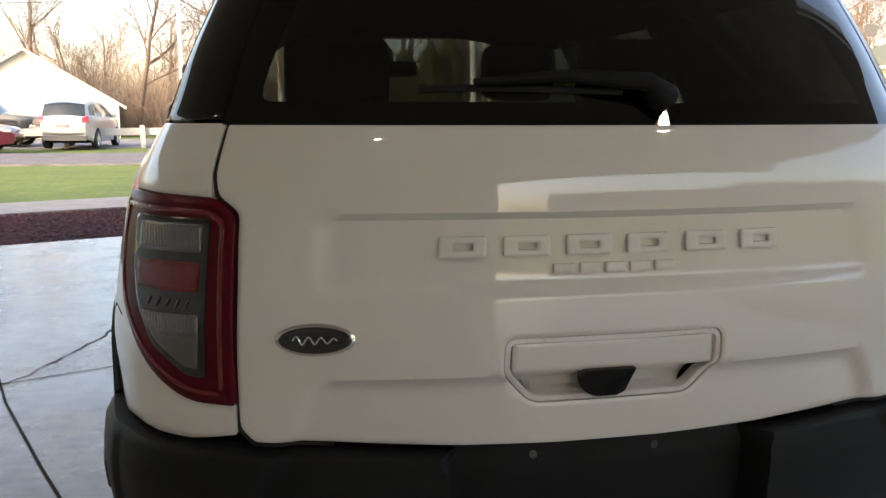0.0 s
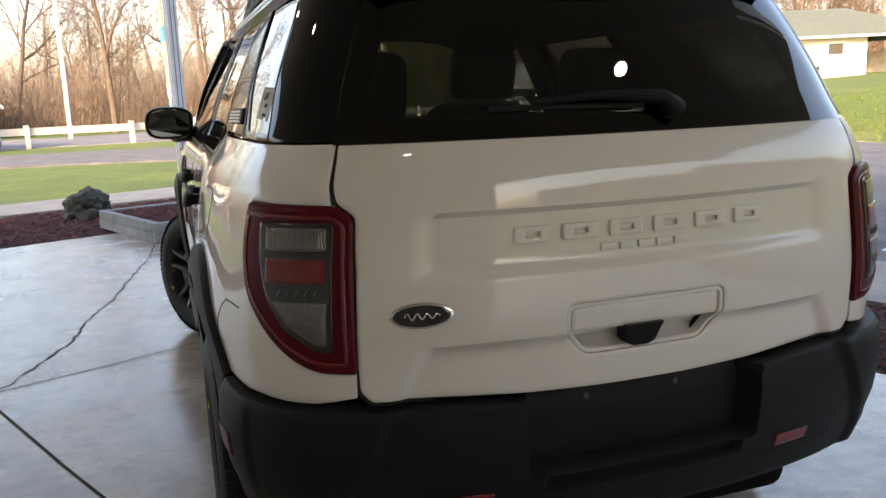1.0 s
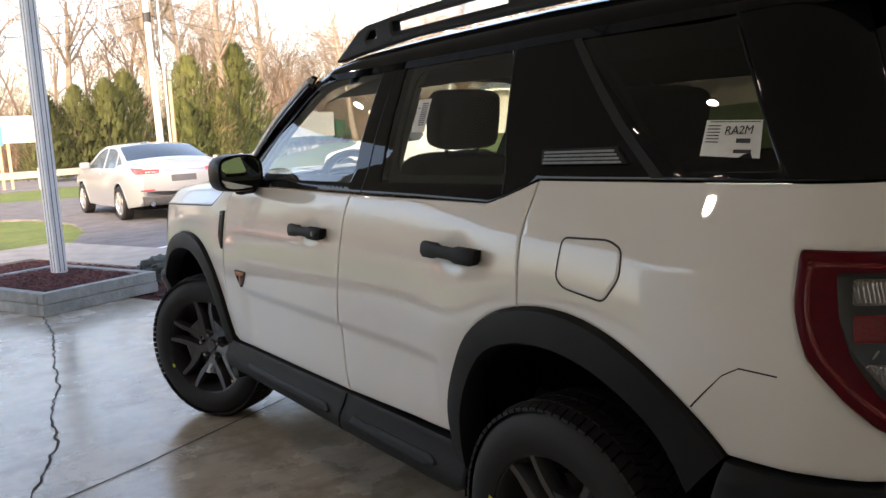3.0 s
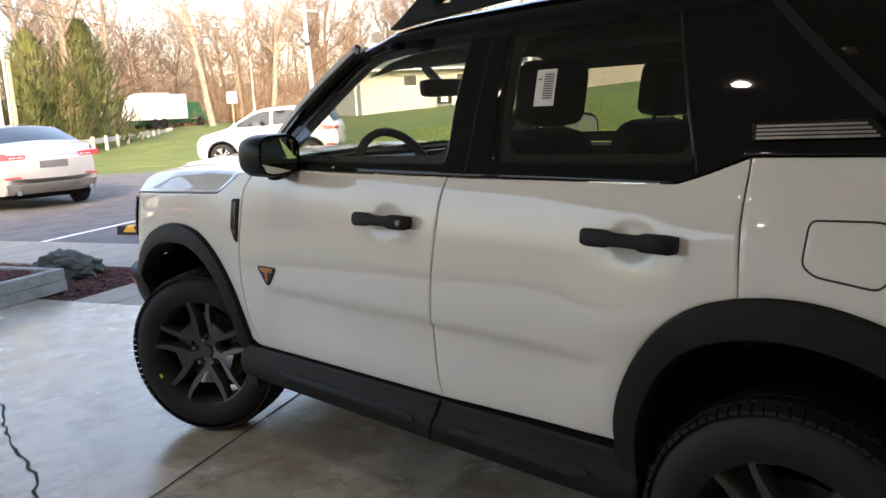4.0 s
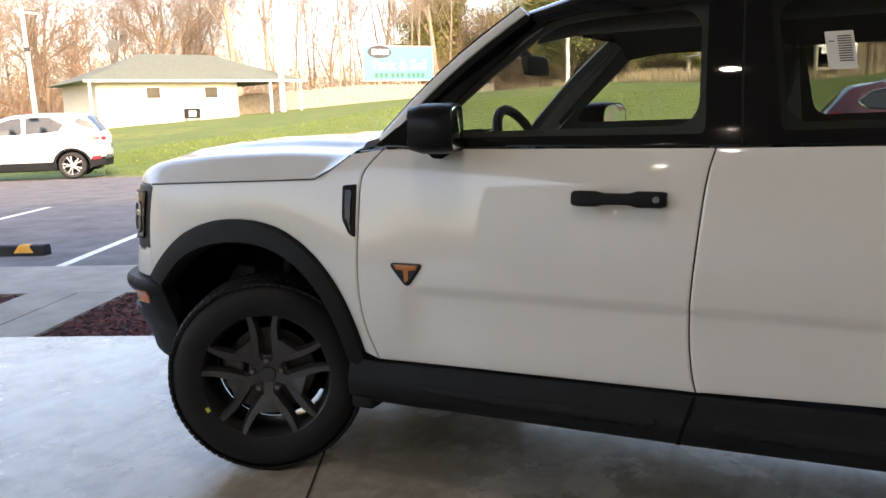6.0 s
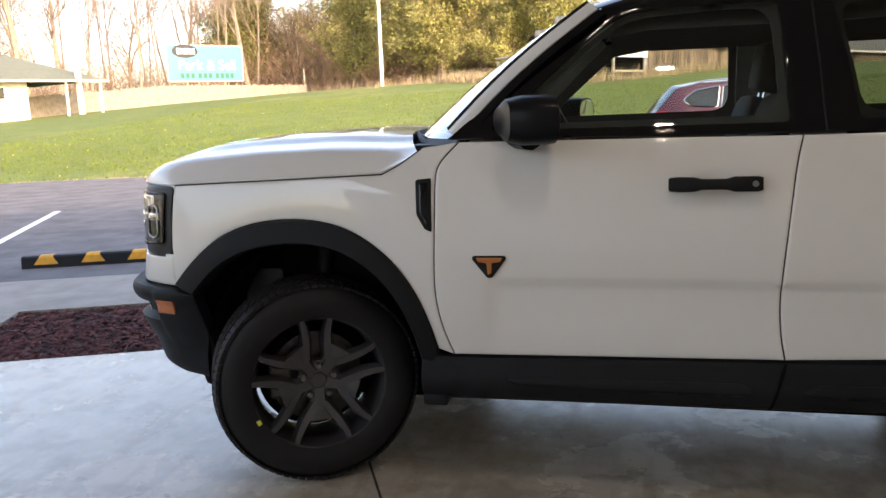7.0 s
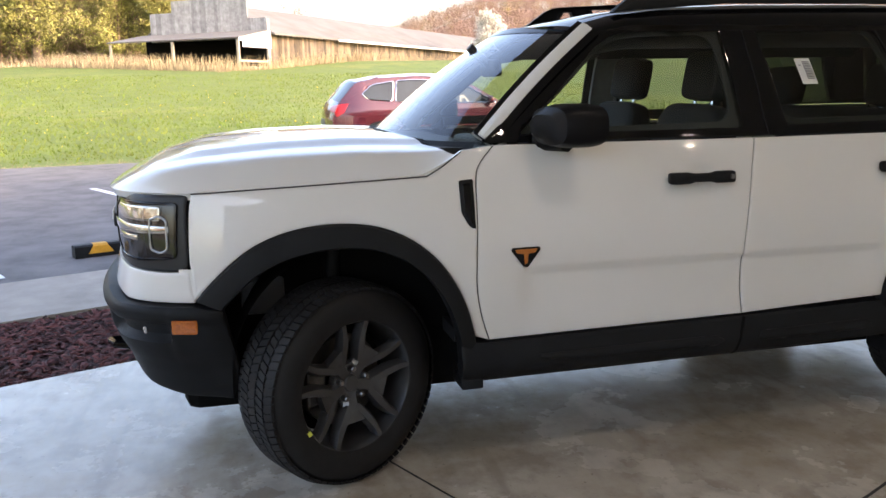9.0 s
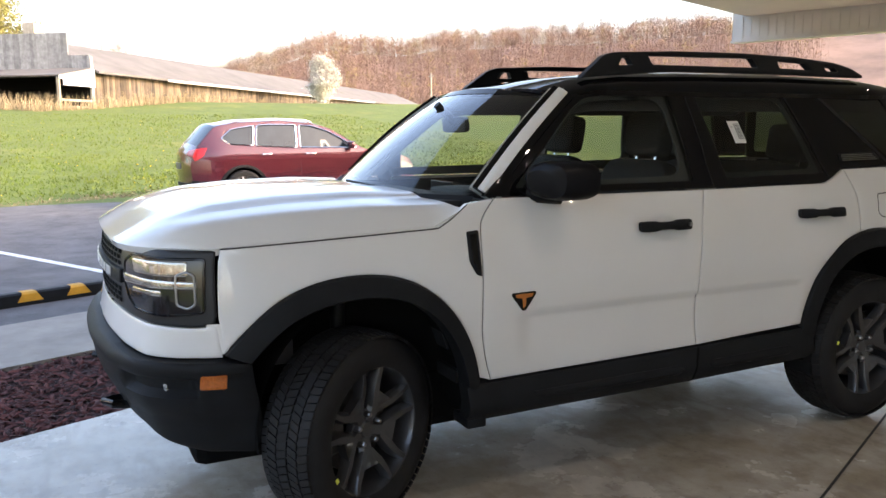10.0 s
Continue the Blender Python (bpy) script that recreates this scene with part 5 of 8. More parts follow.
PROTO = [tree("bare_tree", "tall leafless tree with grey-brown bark and fine twigs", s, 15, 0.22, 0.75, 3, (2, 2, 2), BARK, fork=0.3) for s in (1, 2, 3)]
PROTO += [tree("pale_tree", "tall leafless tree with pale sunlit bark", s, 17, 0.34, 0.8, 3, (2, 2, 2), PALEBARK, fork=0.4) for s in (4, 5)]
PROTO += [tree("budding_tree", "slender tree with thin yellow-green spring leaves", s, 13, 0.18, 0.7, 3, (3, 2, 2), BARK, 7, BUD, fork=0.08, leaf_size=0.125) for s in (6, 7)]
PROTO += [tree("slim_tree", "slim straight leafless tree", s, 18, 0.15, 0.5, 3, (2, 2, 2), PALEBARK, fork=0.5) for s in (8, 9)]
big = tree("budding_oak", "broad old tree with yellow-green spring buds", 21, 14, 0.45, 1.0, 4, (3, 3, 2, 2), BARK, 6, BUD, fork=0.15, leaf_size=0.11)
big.matrix_basis = pose(69.5, 17.2, ground_z(69.5, 17.2))
bloss = tree("blossom_tree", "small tree covered in white blossom", 31, 4.8, 0.12, 0.55, 3, (4, 3, 2), BARK, 12, BLOSSOM, fork=0.1)
bloss.matrix_basis = pose(68.0, -20.2, ground_z(68, -20.2)) @ Matrix.Scale(0.8, 4)
used = [False] * len(PROTO)
rnd = random.Random(12)


def plant(k, x, y, s=1.0):
    m = pose(x, y, ground_z(x, y), 0, 0, rnd.uniform(0, 360))
    if not used[k]:
        used[k] = True
        t = PROTO[k]
        t.matrix_basis = m @ Matrix.Scale(s, 4)
        return
    src = PROTO[k]
    t = copy_thing(src, m)
    t.scale = (s, s, s * rnd.uniform(0.9, 1.1))


def bearing(yaw, dist):
    a = radians(yaw)
    return -2 - math.sin(a) * dist, 0 + math.cos(a) * dist


for x, y, k, s in ((25.2, 62.6, 3, 1.0), (34.5, 63.4, 4, 0.95), (42.6, 66.0, 3, 0.9), (11.5, 45.5, 4, 0.85), (14.0, 46.5, 3, 0.9), (-3.0, 43.0, 0, 0.85)):
    plant(k, x, y, s)
for i in range(50):
    yaw = 36 - 58 * (i + rnd.random()) / 50
    x, y = bearing(yaw, rnd.uniform(46, 82))
    plant(rnd.choice((0, 1, 2, 0, 1, 2, 3, 4, 7)), x, y, rnd.uniform(0.5, 0.8) if yaw > 4 else rnd.uniform(0.7, 1.05))
for i in range(52):
    x, y = bearing(-18 - 29 * (i + rnd.random()) / 52, rnd.uniform(86, 118))
    plant(rnd.choice((0, 1, 2, 3, 7, 8)), x, y, rnd.uniform(0.8, 1.2))
for i in range(34):
    x, y = bearing(-44 - 20 * (i + rnd.random()) / 34, rnd.uniform(82, 108))
    plant(rnd.choice((7, 8, 7, 8, 0, 4)), x, y, rnd.uniform(0.9, 1.25))
for i in range(30):
    x, y = bearing(-62 - 12 * (i + rnd.random()) / 30, rnd.uniform(98, 122))
    plant(rnd.choice((0, 1, 2, 5)), x, y, rnd.uniform(0.8, 1.15))
for i in range(22):
    x, y = bearing(-70 - 16 * (i + rnd.random()) / 22, rnd.uniform(86, 112))
    plant(rnd.choice((5, 6)), x, y, rnd.uniform(0.8, 1.15))
for i in range(6):
    x, y = bearing(-86 - 9 * (i + rnd.random()) / 6, rnd.uniform(120, 150))
    plant(rnd.choice((0, 1, 5)), x, y, rnd.uniform(0.8, 1.0))


# conifers: tiers of drooping sprays
def conifer(seed, h, w):
    rnd2 = random.Random(seed)
    V, F = [], []
    for k in range(int(h * 500)):
        f = rnd2.random() ** 1.2
        z = h * (0.04 + 0.96 * f)
        rad = w * (1 - f) ** 0.55 * rnd2.uniform(0.5, 1.1) + 0.05
        a = rnd2.uniform(0, 6.283)
        c = Vector((math.cos(a), math.sin(a), 0))
        p = c * rad + Vector((0, 0, z))
        t = Vector((-c.y, c.x, 0)) * rnd2.uniform(0.04, 0.08)
        up = Vector((0, 0, rnd2.uniform(0.18, 0.42))) + c * rnd2.uniform(-0.05, 0.22)
        b = len(V)
        V.extend((p - t - c * 0.12, p + t - c * 0.12, p + up))
        F.append((b, b + 1, b + 2))
    t = thing("conifer", "dense dark green conifer at the edge of the wood", "tree")
    o = new("crown", raw_mesh("crown", (V, F), CONIFER))
    o.parent = t
    tk = part("trunk", tube([(0, 0, -0.2), (0, 0, h * 0.85)], [0.14, 0.03], 7), BARK, t)
    return t


con = [conifer(3, 4.6, 2.0), conifer(4, 5.4, 2.4)]
spots = [(4.7, 38.8, 0, 0.85), (6.2, 39.4, 1, 0.8), (7.6, 39.6, 0, 1.0), (9.0, 41.5, 1, 0.95), (11.9, 41.2, 0, 0.8), (14.5, 43.0, 1, 0.8), (13.2, 44.0, 1, 1.15), (17.2, 47.5, 1, 1.35), (20.5, 56.0, 0, 1.1)]
first = [True, True]
for x, y, k, s in spots:
    m = pose(x, y, -0.05, 0, 0, x * 57)
    if first[k]:
        con[k].matrix_basis, first[k] = m @ Matrix.Scale(s, 4), False
    else:
        copy_thing(con[k], m).scale = (s, s, s)


# undergrowth, dry grass, far woods
def blades(n, place, hmin, hmax, w, name, material, label, lean=0.25, category="brush", seed=1, forks=0):
    rnd2 = random.Random(seed)
    V, F = [], []
    for _ in range(n):
        p = place(rnd2)
        h = rnd2.uniform(hmin, hmax)
        d = Vector((rnd2.gauss(0, lean), rnd2.gauss(0, lean), 1)).normalized()
        a = rnd2.uniform(0, 3.14)
        t = Vector((math.cos(a), math.sin(a), 0)) * w * rnd2.uniform(0.6, 1.4)
        b = len(V)
        V.extend((p - t, p + t, p + d * h))
        F.append((b, b + 1, b + 2))
        for _ in range(forks):
            q = p + d * h * rnd2.uniform(0.3, 0.9)
            e = (d + Vector((rnd2.gauss(0, 0.6), rnd2.gauss(0, 0.6), rnd2.gauss(0, 0.3)))).normalized()
            b = len(V)
            V.extend((q - t * 0.5, q + t * 0.5, q + e * h * rnd2.uniform(0.2, 0.5)))
            F.append((b, b + 1, b + 2))
    ob = new(name, raw_mesh(name, (V, F), material))
    return tagged(ob, label, category, kind="stuff")


def wood_place(y0, y1, d0, d1):
    def f(r):
        x, y = bearing(r.uniform(y0, y1), r.uniform(d0, d1))
        return Vector((x, y, ground_z(x, y)))
    return f


def thicket(n, y0, y1, d0, d1, top, w, seed, label, low=0.0):
    """A leafless thicket: a haze of short twigs, thinner towards the top."""
    g = np.random.default_rng(seed)
    yaw, dist = np.radians(y0 + (y1 - y0) * g.random(n)), g.uniform(d0, d1, n)
    x, y = -2 - np.sin(yaw) * dist, np.cos(yaw) * dist
    swell = 0.62 + 0.2 * np.sin(yaw * 31 + dist * 0.4) + 0.18 * np.sin(yaw * 83 + dist * 1.1)
    z = np.array([ground_z(a, b) for a, b in zip(x, y)]) + low + top * swell * g.random(n) ** 1.5
    p = np.stack([x, y, z], 1)
    d = g.normal(0, 1, (n, 3))
    d[:, 2] = np.abs(d[:, 2]) + 0.5
    d *= (g.uniform(0.4, 1.5, n) / np.linalg.norm(d, axis=1))[:, None]
    t = g.normal(0, 1, (n, 3))
    t *= (w * g.uniform(0.5, 1.5, n) / np.linalg.norm(t, axis=1))[:, None]
    V = np.stack([p - t, p + t, p + d], 1).reshape(-1, 3)
    me = bpy.data.meshes.new("undergrowth")
    me.from_pydata(V.tolist(), [], np.arange(3 * n).reshape(-1, 3).tolist())
    me.materials.append(TWIG)
    return tagged(new("undergrowth", me), label, "brush", kind="stuff")


thicket(130000, 38, -22, 44, 84, 7.0, 0.012, 1, "tangled leafless brown undergrowth of the wood")
thicket(120000, -18, -50, 86, 122, 13.0, 0.030, 2, "tangled leafless brown undergrowth beyond the road")
thicket(110000, -46, -88, 92, 126, 10.0, 0.030, 3, "tangled leafless brown undergrowth behind the fence")
blades(5000, wood_place(36, -22, 44, 82), 1.0, 6.5, 0.018, "saplings", BARK, "thin bare saplings in the wood", 0.22, seed=1, forks=3)
def barn_foot(r):
    p = at_line(BO, BD, r.uniform(-4.5, 70), r.uniform(0.3, 1.6), 0) if r.random() < 0.6 else at_line(BO, BD, r.uniform(-6, -3.6), r.uniform(-14, 1), 0)
    return Vector((p.x, p.y, ground_z(p.x, p.y)))
blades(7000, barn_foot, 0.3, 1.1, 0.02, "dry_grass", DRYGRASS, "tall dry pale grass along the barn", 0.25, "grass", 5)
def brow(r):
    x, y = bearing(r.gauss(-81, 6), r.uniform(60, 78))
    return Vector((x, y, ground_z(x, y)))
blades(3600, brow, 0.2, 0.9, 0.02, "dry_grass", DRYGRASS, "tall dry pale grass below the trees", 0.25, "grass", 6)

# wooded hill to the south-east
def hill_z(x, y):
    """A long ridge whose left end runs down behind the barn."""
    b = math.degrees(math.atan2(x + 2, y))
    d = math.hypot(x + 2, y)
    crest = float(np.interp(b, [84, 92, 96, 99, 102, 105, 108, 112, 116, 120, 135, 150], [3, 8, 12, 17, 24, 29, 32, 31, 33, 34, 36, 38])) - 6
    crest += 1.6 * noise.noise((b * 0.35, 0.0, 4.0)) + 1.0 * noise.noise((b * 1.1, d * 0.01, 9.0))
    return 2.0 + crest * smooth01((d - 170) / 130)


bm = bmesh.new()
rows = []
for d in np.linspace(165, 420, 26):
    rows.append([bm.verts.new((*(lambda p: (p[0], p[1], hill_z(*p)))(bearing(-b, d)),)) for b in np.linspace(76, 165, 60)])
for a, b in zip(rows, rows[1:]):
    for k in range(len(a) - 1):
        bm.faces.new((a[k], a[k + 1], b[k + 1], b[k]))
HILL = mat("hill_floor", (0.24, 0.155, 0.115), 0.95, var=0.4, scale=0.05)
tagged(mesh_object("backdrop_hill", bm, HILL, True), "brown leafless wooded hillside in the distance", "hill", kind="structure")


def far_wood(n, material, seed, label, wide, flakes):
    """Far crowns: loose clouds of small twig flakes over thin stems."""
    r = random.Random(seed)
    V, F = [], []
    for _ in range(n):
        x, y = bearing(-r.uniform(78, 140), 175 + 160 * r.random() ** 0.8)
        z = hill_z(x, y)
        h, w = r.uniform(5, 11), r.uniform(1.8, 3.4) * wide
        for _ in range(flakes):
            d = Vector((r.gauss(0, 1), r.gauss(0, 1), r.gauss(0, 1))).normalized() * r.random() ** 0.5
            c = Vector((x + d.x * w, y + d.y * w, z + h * (0.58 + 0.40 * d.z)))
            t = Vector((r.gauss(0, 1), r.gauss(0, 1), r.gauss(0, 0.6))).normalized() * r.uniform(0.07, 0.18)
            u = Vector((r.gauss(0, 0.8), r.gauss(0, 0.8), r.uniform(0.2, 1.2))).normalized() * r.uniform(0.35, 0.9)
            b = len(V)
            V.extend((c - t * 0.5, c + t * 0.5, c + u))
            F.append((b, b + 1, b + 2))
        b = len(V)
        V.extend((Vector((x - 0.07, y, z)), Vector((x + 0.07, y + 0.05, z)), Vector((x, y, z + h * 0.85))))
        F.append((b, b + 1, b + 2))
    return tagged(new("far_wood", raw_mesh("far_wood", (V, F), material)), label, "woods", kind="stuff")


FARTWIG = mat("far_twigs", (0.25, 0.155, 0.115), 0.95, base2=(0.19, 0.12, 0.09), scale=0.02)
FARBUD = mat("far_buds", (0.34, 0.27, 0.08), 0.95, var=0.4, scale=0.03)
far_wood(5600, FARTWIG, 7, "leafless brown trees covering the hill", 0.9, 95)
far_wood(420, FARBUD, 8, "scattered yellow budding trees on the hill", 0.8, 70)


# tufts of grass and dandelions on the lawn, a ragged dry margin along the asphalt
def lawn_place(r):
    x = r.uniform(15, 44) if r.random() < 0.75 else r.uniform(13, 24)
    y = r.uniform(-14, 24)
    while x < np.interp(y, [-14, 0, 8, 12.5, 16.3, 24], [17.6, 16.0, 14.2, 13.8, 12.2, 9.0]):
        x += 3
    return Vector((x, y, ground_z(x, y) + 0.01))


blades(44000, lawn_place, 0.03, 0.11, 0.022, "grass_tufts", TUFT, "uneven tufts of spring grass", 0.5, "grass", 21)


def margin(r):
    y = r.uniform(-14, 22)
    x = float(np.interp(y, [-14, -6, 0, 4, 8, 12.5, 16.3, 19.2, 21.6], [17.5, 16.8, 15.8, 14.4, 13.9, 13.4, 11.7, 9.6, 6.5])) + abs(r.gauss(0, 0.35)) - 0.05
    return Vector((x, y, ground_z(x, y) + 0.005))


blades(9000, margin, 0.02, 0.08, 0.016, "dry_grass", DRYGRASS, "ragged dry grass along the edge of the asphalt", 0.8, "grass", 22)


rd = random.Random(23)
V, F = [], []
for _ in range(240):
    p = lawn_place(rd) + Vector((0, 0, rd.uniform(0.05, 0.12)))
    b, s0 = len(V), rd.uniform(0.012, 0.02)
    V.extend(p + Vector((s0 * math.cos(k * 1.047), s0 * math.sin(k * 1.047), rd.uniform(-0.01, 0.01))) for k in range(6))
    V.append(p + Vector((0, 0, 0.02)))
    F.extend((b + k, b + (k + 1) % 6, b + 6) for k in range(6))
tagged(new("dandelions", raw_mesh("dandelions", (V, F), DANDELION)), "small yellow dandelion flowers scattered over the lawn", "flower", kind="stuff")

# ---- the white suv ----
REAR_HALF = [(0, -2.185), (0.2, -2.18), (0.4, -2.16), (0.54, -2.137), (0.64, -2.113), (0.72, -2.085), (0.80, -2.03), (0.85, -1.96), (0.878, -1.85), (0.892, -1.65), (0.90, -1.3),
             (0.90, -0.6), (0.90, 0.2), (0.90, 0.9), (0.90, 1.3), (0.893, 1.65), (0.873, 1.86), (0.825, 2.00), (0.74, 2.09), (0.6, 2.145), (0.4, 2.185), (0.2, 2.205), (0, 2.21)]


def spline(points, n=14):
    out = []
    P = [Vector((-points[1][0], points[1][1]))] + [Vector(p) for p in points] + [Vector((-points[-2][0], points[-2][1]))]
    for i in range(1, len(P) - 2):
        for k in range(n):
            t = k / n
            a, b, c, d = P[i - 1 : i + 3]
            # chord-scaled tangents keep uneven spacing calm
            l0, l1, l2 = (b - a).length, (c - b).length, (d - c).length
            m1 = ((b - a) / l0 * l1 + (c - b) / l1 * l0) / (l0 + l1) * l1
            m2 = ((c - b) / l1 * l2 + (d - c) / l2 * l1) / (l1 + l2) * l1
            out.append(b * (2 * t**3 - 3 * t**2 + 1) + m1 * (t**3 - 2 * t**2 + t) + c * (-2 * t**3 + 3 * t**2) + m2 * (t**3 - t**2))
    return out + [P[-2]]


CURVE = spline(REAR_HALF)
ARC = np.concatenate([[0], np.cumsum([(b - a).length for a, b in zip(CURVE, CURVE[1:])])])
CX, CY = np.array([p.x for p in CURVE]), np.array([p.y for p in CURVE])
ROUND = float(ARC[-1])


def s_y(y):
    """The length along the plan outline, from the middle of the tail, at which the side stands at y."""
    return float(np.interp(y, CY, ARC))


HALF = len(CX) // 2


def s_x(x):
    """The same for a half-width x on the tail."""
    return float(np.interp(x, CX[:HALF], ARC[:HALF]))


def s_fx(x):
    """The same for a half-width x on the nose."""
    return float(np.interp(x, CX[HALF:][::-1], ARC[HALF:][::-1]))


SIDE_Z = [0.25, 0.45, 0.52, 0.65, 0.80, 0.88, 0.94, 1.03, 1.09, 1.15, 1.20, 1.25, 1.30, 1.40, 1.51, 1.63, 1.68, 1.74]
SIDE_D = [0.09, 0.054, 0.044, 0.032, 0.024, 0.024, 0.028, 0.037, 0.046, 0.057, 0.070, 0.098, 0.125, 0.158, 0.211, 0.272, 0.30, 0.36]
REAR_Z = [0.25, 0.6, 0.75, 0.92, 1.0, 1.086, 1.16, 1.22, 1.26, 1.285, 1.33, 1.5, 1.65, 1.72]
REAR_D = [0.06, 0.012, 0.006, 0.0, 0.004, 0.012, 0.016, 0.024, 0.034, 0.05, 0.072, 0.150, 0.235, 0.28]
FRONT_Z = [0.30, 0.42, 0.52, 0.62, 0.72, 0.80, 0.84, 0.95, 1.05, 1.09, 1.12]
FRONT_D = [0.16, 0.07, 0.02, 0.0, 0.0, 0.02, 0.03, 0.028, 0.035, 0.05, 0.08]


def softened(zs, ds, soft):
    """A table of the profile, its corners rounded over a given height."""
    z = np.arange(0.0, 2.2, 0.002)
    k = np.exp(-0.5 * (np.arange(-60, 61) * 0.002 / soft) ** 2)
    d = np.interp(z, zs, ds)
    return z[60:-60], np.convolve(d, k / k.sum(), "valid")


SIDE, REAR, FRONT = softened(SIDE_Z, SIDE_D, 0.028), softened(REAR_Z, REAR_D, 0.014), softened(FRONT_Z, FRONT_D, 0.016)


CUPS = [(-0.005, 1.066), (-0.939, 1.077)]


def wheel_bulge(y, z):
    """The skin swells a little over the wheels."""
    b = 0.0
    for yc in (1.335, -1.335):
        d = math.hypot(y - yc, (z - 0.42) * 0.85)
        b += 0.012 * smooth01(1 - abs(d - 0.55) / 0.22) * smooth01((z - 0.45) / 0.2)
    return b


def skin(s, z, out=0.0):
    """A place on the painted skin: s along the plan outline, z up; out moves it off the skin."""
    right = s < 0 or s > ROUND
    a = -s if s < 0 else (2 * ROUND - s if s > ROUND else s)
    cx, cy = float(np.interp(a, ARC, CX)), float(np.interp(a, ARC, CY))
    a2 = min(a + 0.004, ROUND)
    a1 = max(a2 - 0.008, 0.0)
    tx, ty = float(np.interp(a2, ARC, CX) - np.interp(a1, ARC, CX)), float(np.interp(a2, ARC, CY) - np.interp(a1, ARC, CY))
    ln = math.hypot(tx, ty) or 1.0
    nx, ny = ty / ln, -tx / ln
    sd = float(np.interp(z, *SIDE))
    x = cx * (1 - sd / 0.9)
    y = cy
    if cy < -1.0:
        y += float(np.interp(z, *REAR)) * (-1.0 - cy) / 1.185
    if cy > 1.3:
        y -= float(np.interp(z, *FRONT)) * ((cy - 1.3) / 0.91) ** 1.5
    o = out
    if cx > 0.85:
        o += wheel_bulge(cy, z) + 0.016 * smooth01((-0.5 - cy) / 0.6) * smooth01((cy + 2.0) / 0.3) * smooth01((z - 0.75) / 0.15) * smooth01((1.27 - z) / 0.14)
        for yc, zc in CUPS:
            o -= 0.008 * smooth01(1.3 - ((cy - yc) / 0.070) ** 2 - ((z - zc) / 0.048) ** 2)
        # hollow under the crease of the doors
        o -= 0.010 * smooth01((0.762 - z) / 0.018) * smooth01((z - 0.53) / 0.16) * smooth01((cy + 0.86) / 0.06) * smooth01((0.74 - cy) / 0.08)
    if cy < -2.0:
        # field of the lettering and the hollow round the handle
        o -= 0.010 * smooth01((0.55 - cx) / 0.05) * smooth01((1.140 - z) / 0.014) * smooth01((z - 1.008) / 0.010)
        o -= 0.016 * smooth01((0.530 + (0.862 - z) * 0.55 - cx) / 0.03) * smooth01((0.868 - z) / 0.022)
    x += nx * o
    y += ny * o
    return Vector((x if right else -x, y, z))


def side(y, z, out=0.0):
    return skin(s_y(y), z, out)


def on_side(points):
    return [(s_y(y), z) for y, z in points]


SUV = thing("suv", "white compact suv with black roof and cladding on the concrete slab", "car")
SUV_PARTS = {}


def both(name, make, material, parent=SUV, label="", smooth=True):
    """A part on the left side and its mirror on the right."""
    a = part(name, make(), material, parent[0] if isinstance(parent, tuple) else parent, label, smooth)
    b = part(name, mirror_x(make()), material, parent[1] if isinstance(parent, tuple) else parent, label, smooth)
    return a, b


# outlines shared by neighbours, in y and z
DOOR_F = [(0.80, 1.218), (0.868, 1.150), (0.880, 1.10), (0.880, 0.95), (0.886, 0.80), (0.886, 0.70), (0.868, 0.60), (0.832, 0.497)]
DOOR_M = [(-0.262, 1.213), (-0.243, 1.137), (-0.228, 1.0), (-0.208, 0.80), (-0.204, 0.68), (-0.212, 0.58), (-0.226, 0.512)]
DOOR_R = [(-1.205, 1.278), (-1.211, 1.19), (-1.215, 1.09), (-1.218, 0.972)]
ARCH_R = [(-1.218, 0.972), (-1.12, 0.945), (-1.03, 0.885), (-0.95, 0.79), (-0.90, 0.69), (-0.878, 0.60), (-0.878, 0.54)]
ARCH_R2 = [(-1.218, 0.972), (-1.30, 0.984), (-1.40, 0.982), (-1.50, 0.962), (-1.60, 0.922), (-1.69, 0.87), (-1.76, 0.815), (-1.81, 0.762)]
ARCH_F = [(1.862, 0.735), (1.80, 0.810), (1.73, 0.872), (1.65, 0.920), (1.55, 0.953), (1.45, 0.968), (1.33, 0.968), (1.22, 0.948), (1.12, 0.900), (1.03, 0.825), (0.96, 0.725), (0.915, 0.62), (0.888, 0.515)]


def eased(points, n=2):
    """An open outline with its corners cut, its ends kept."""
    for _ in range(n):
        out = [points[0]]
        for (a, b), (c, d) in zip(points, points[1:]):
            out += [(a * 0.75 + c * 0.25, b * 0.75 + d * 0.25), (a * 0.25 + c * 0.75, b * 0.25 + d * 0.75)]
        points = out + [points[-1]]
    return points


DOOR_F, DOOR_M, ARCH_R, ARCH_R2, ARCH_F = (eased(p) for p in (DOOR_F, DOOR_M, ARCH_R, ARCH_R2, ARCH_F))

front_door = both("front_door", lambda: sheet(rounded(on_side(DOOR_F + DOOR_M[::-1]), 0.012), skin, 0.02, edge=0.003, fine=0.016), PAINT, label="white front door with black handle")
rear_door = both("rear_door", lambda: sheet(rounded(on_side(DOOR_M + ARCH_R[::-1] + DOOR_R[::-1] + [(-1.10, 1.238), (-1.03, 1.216)]), 0.01), skin, 0.02, edge=0.003, fine=0.016), PAINT)

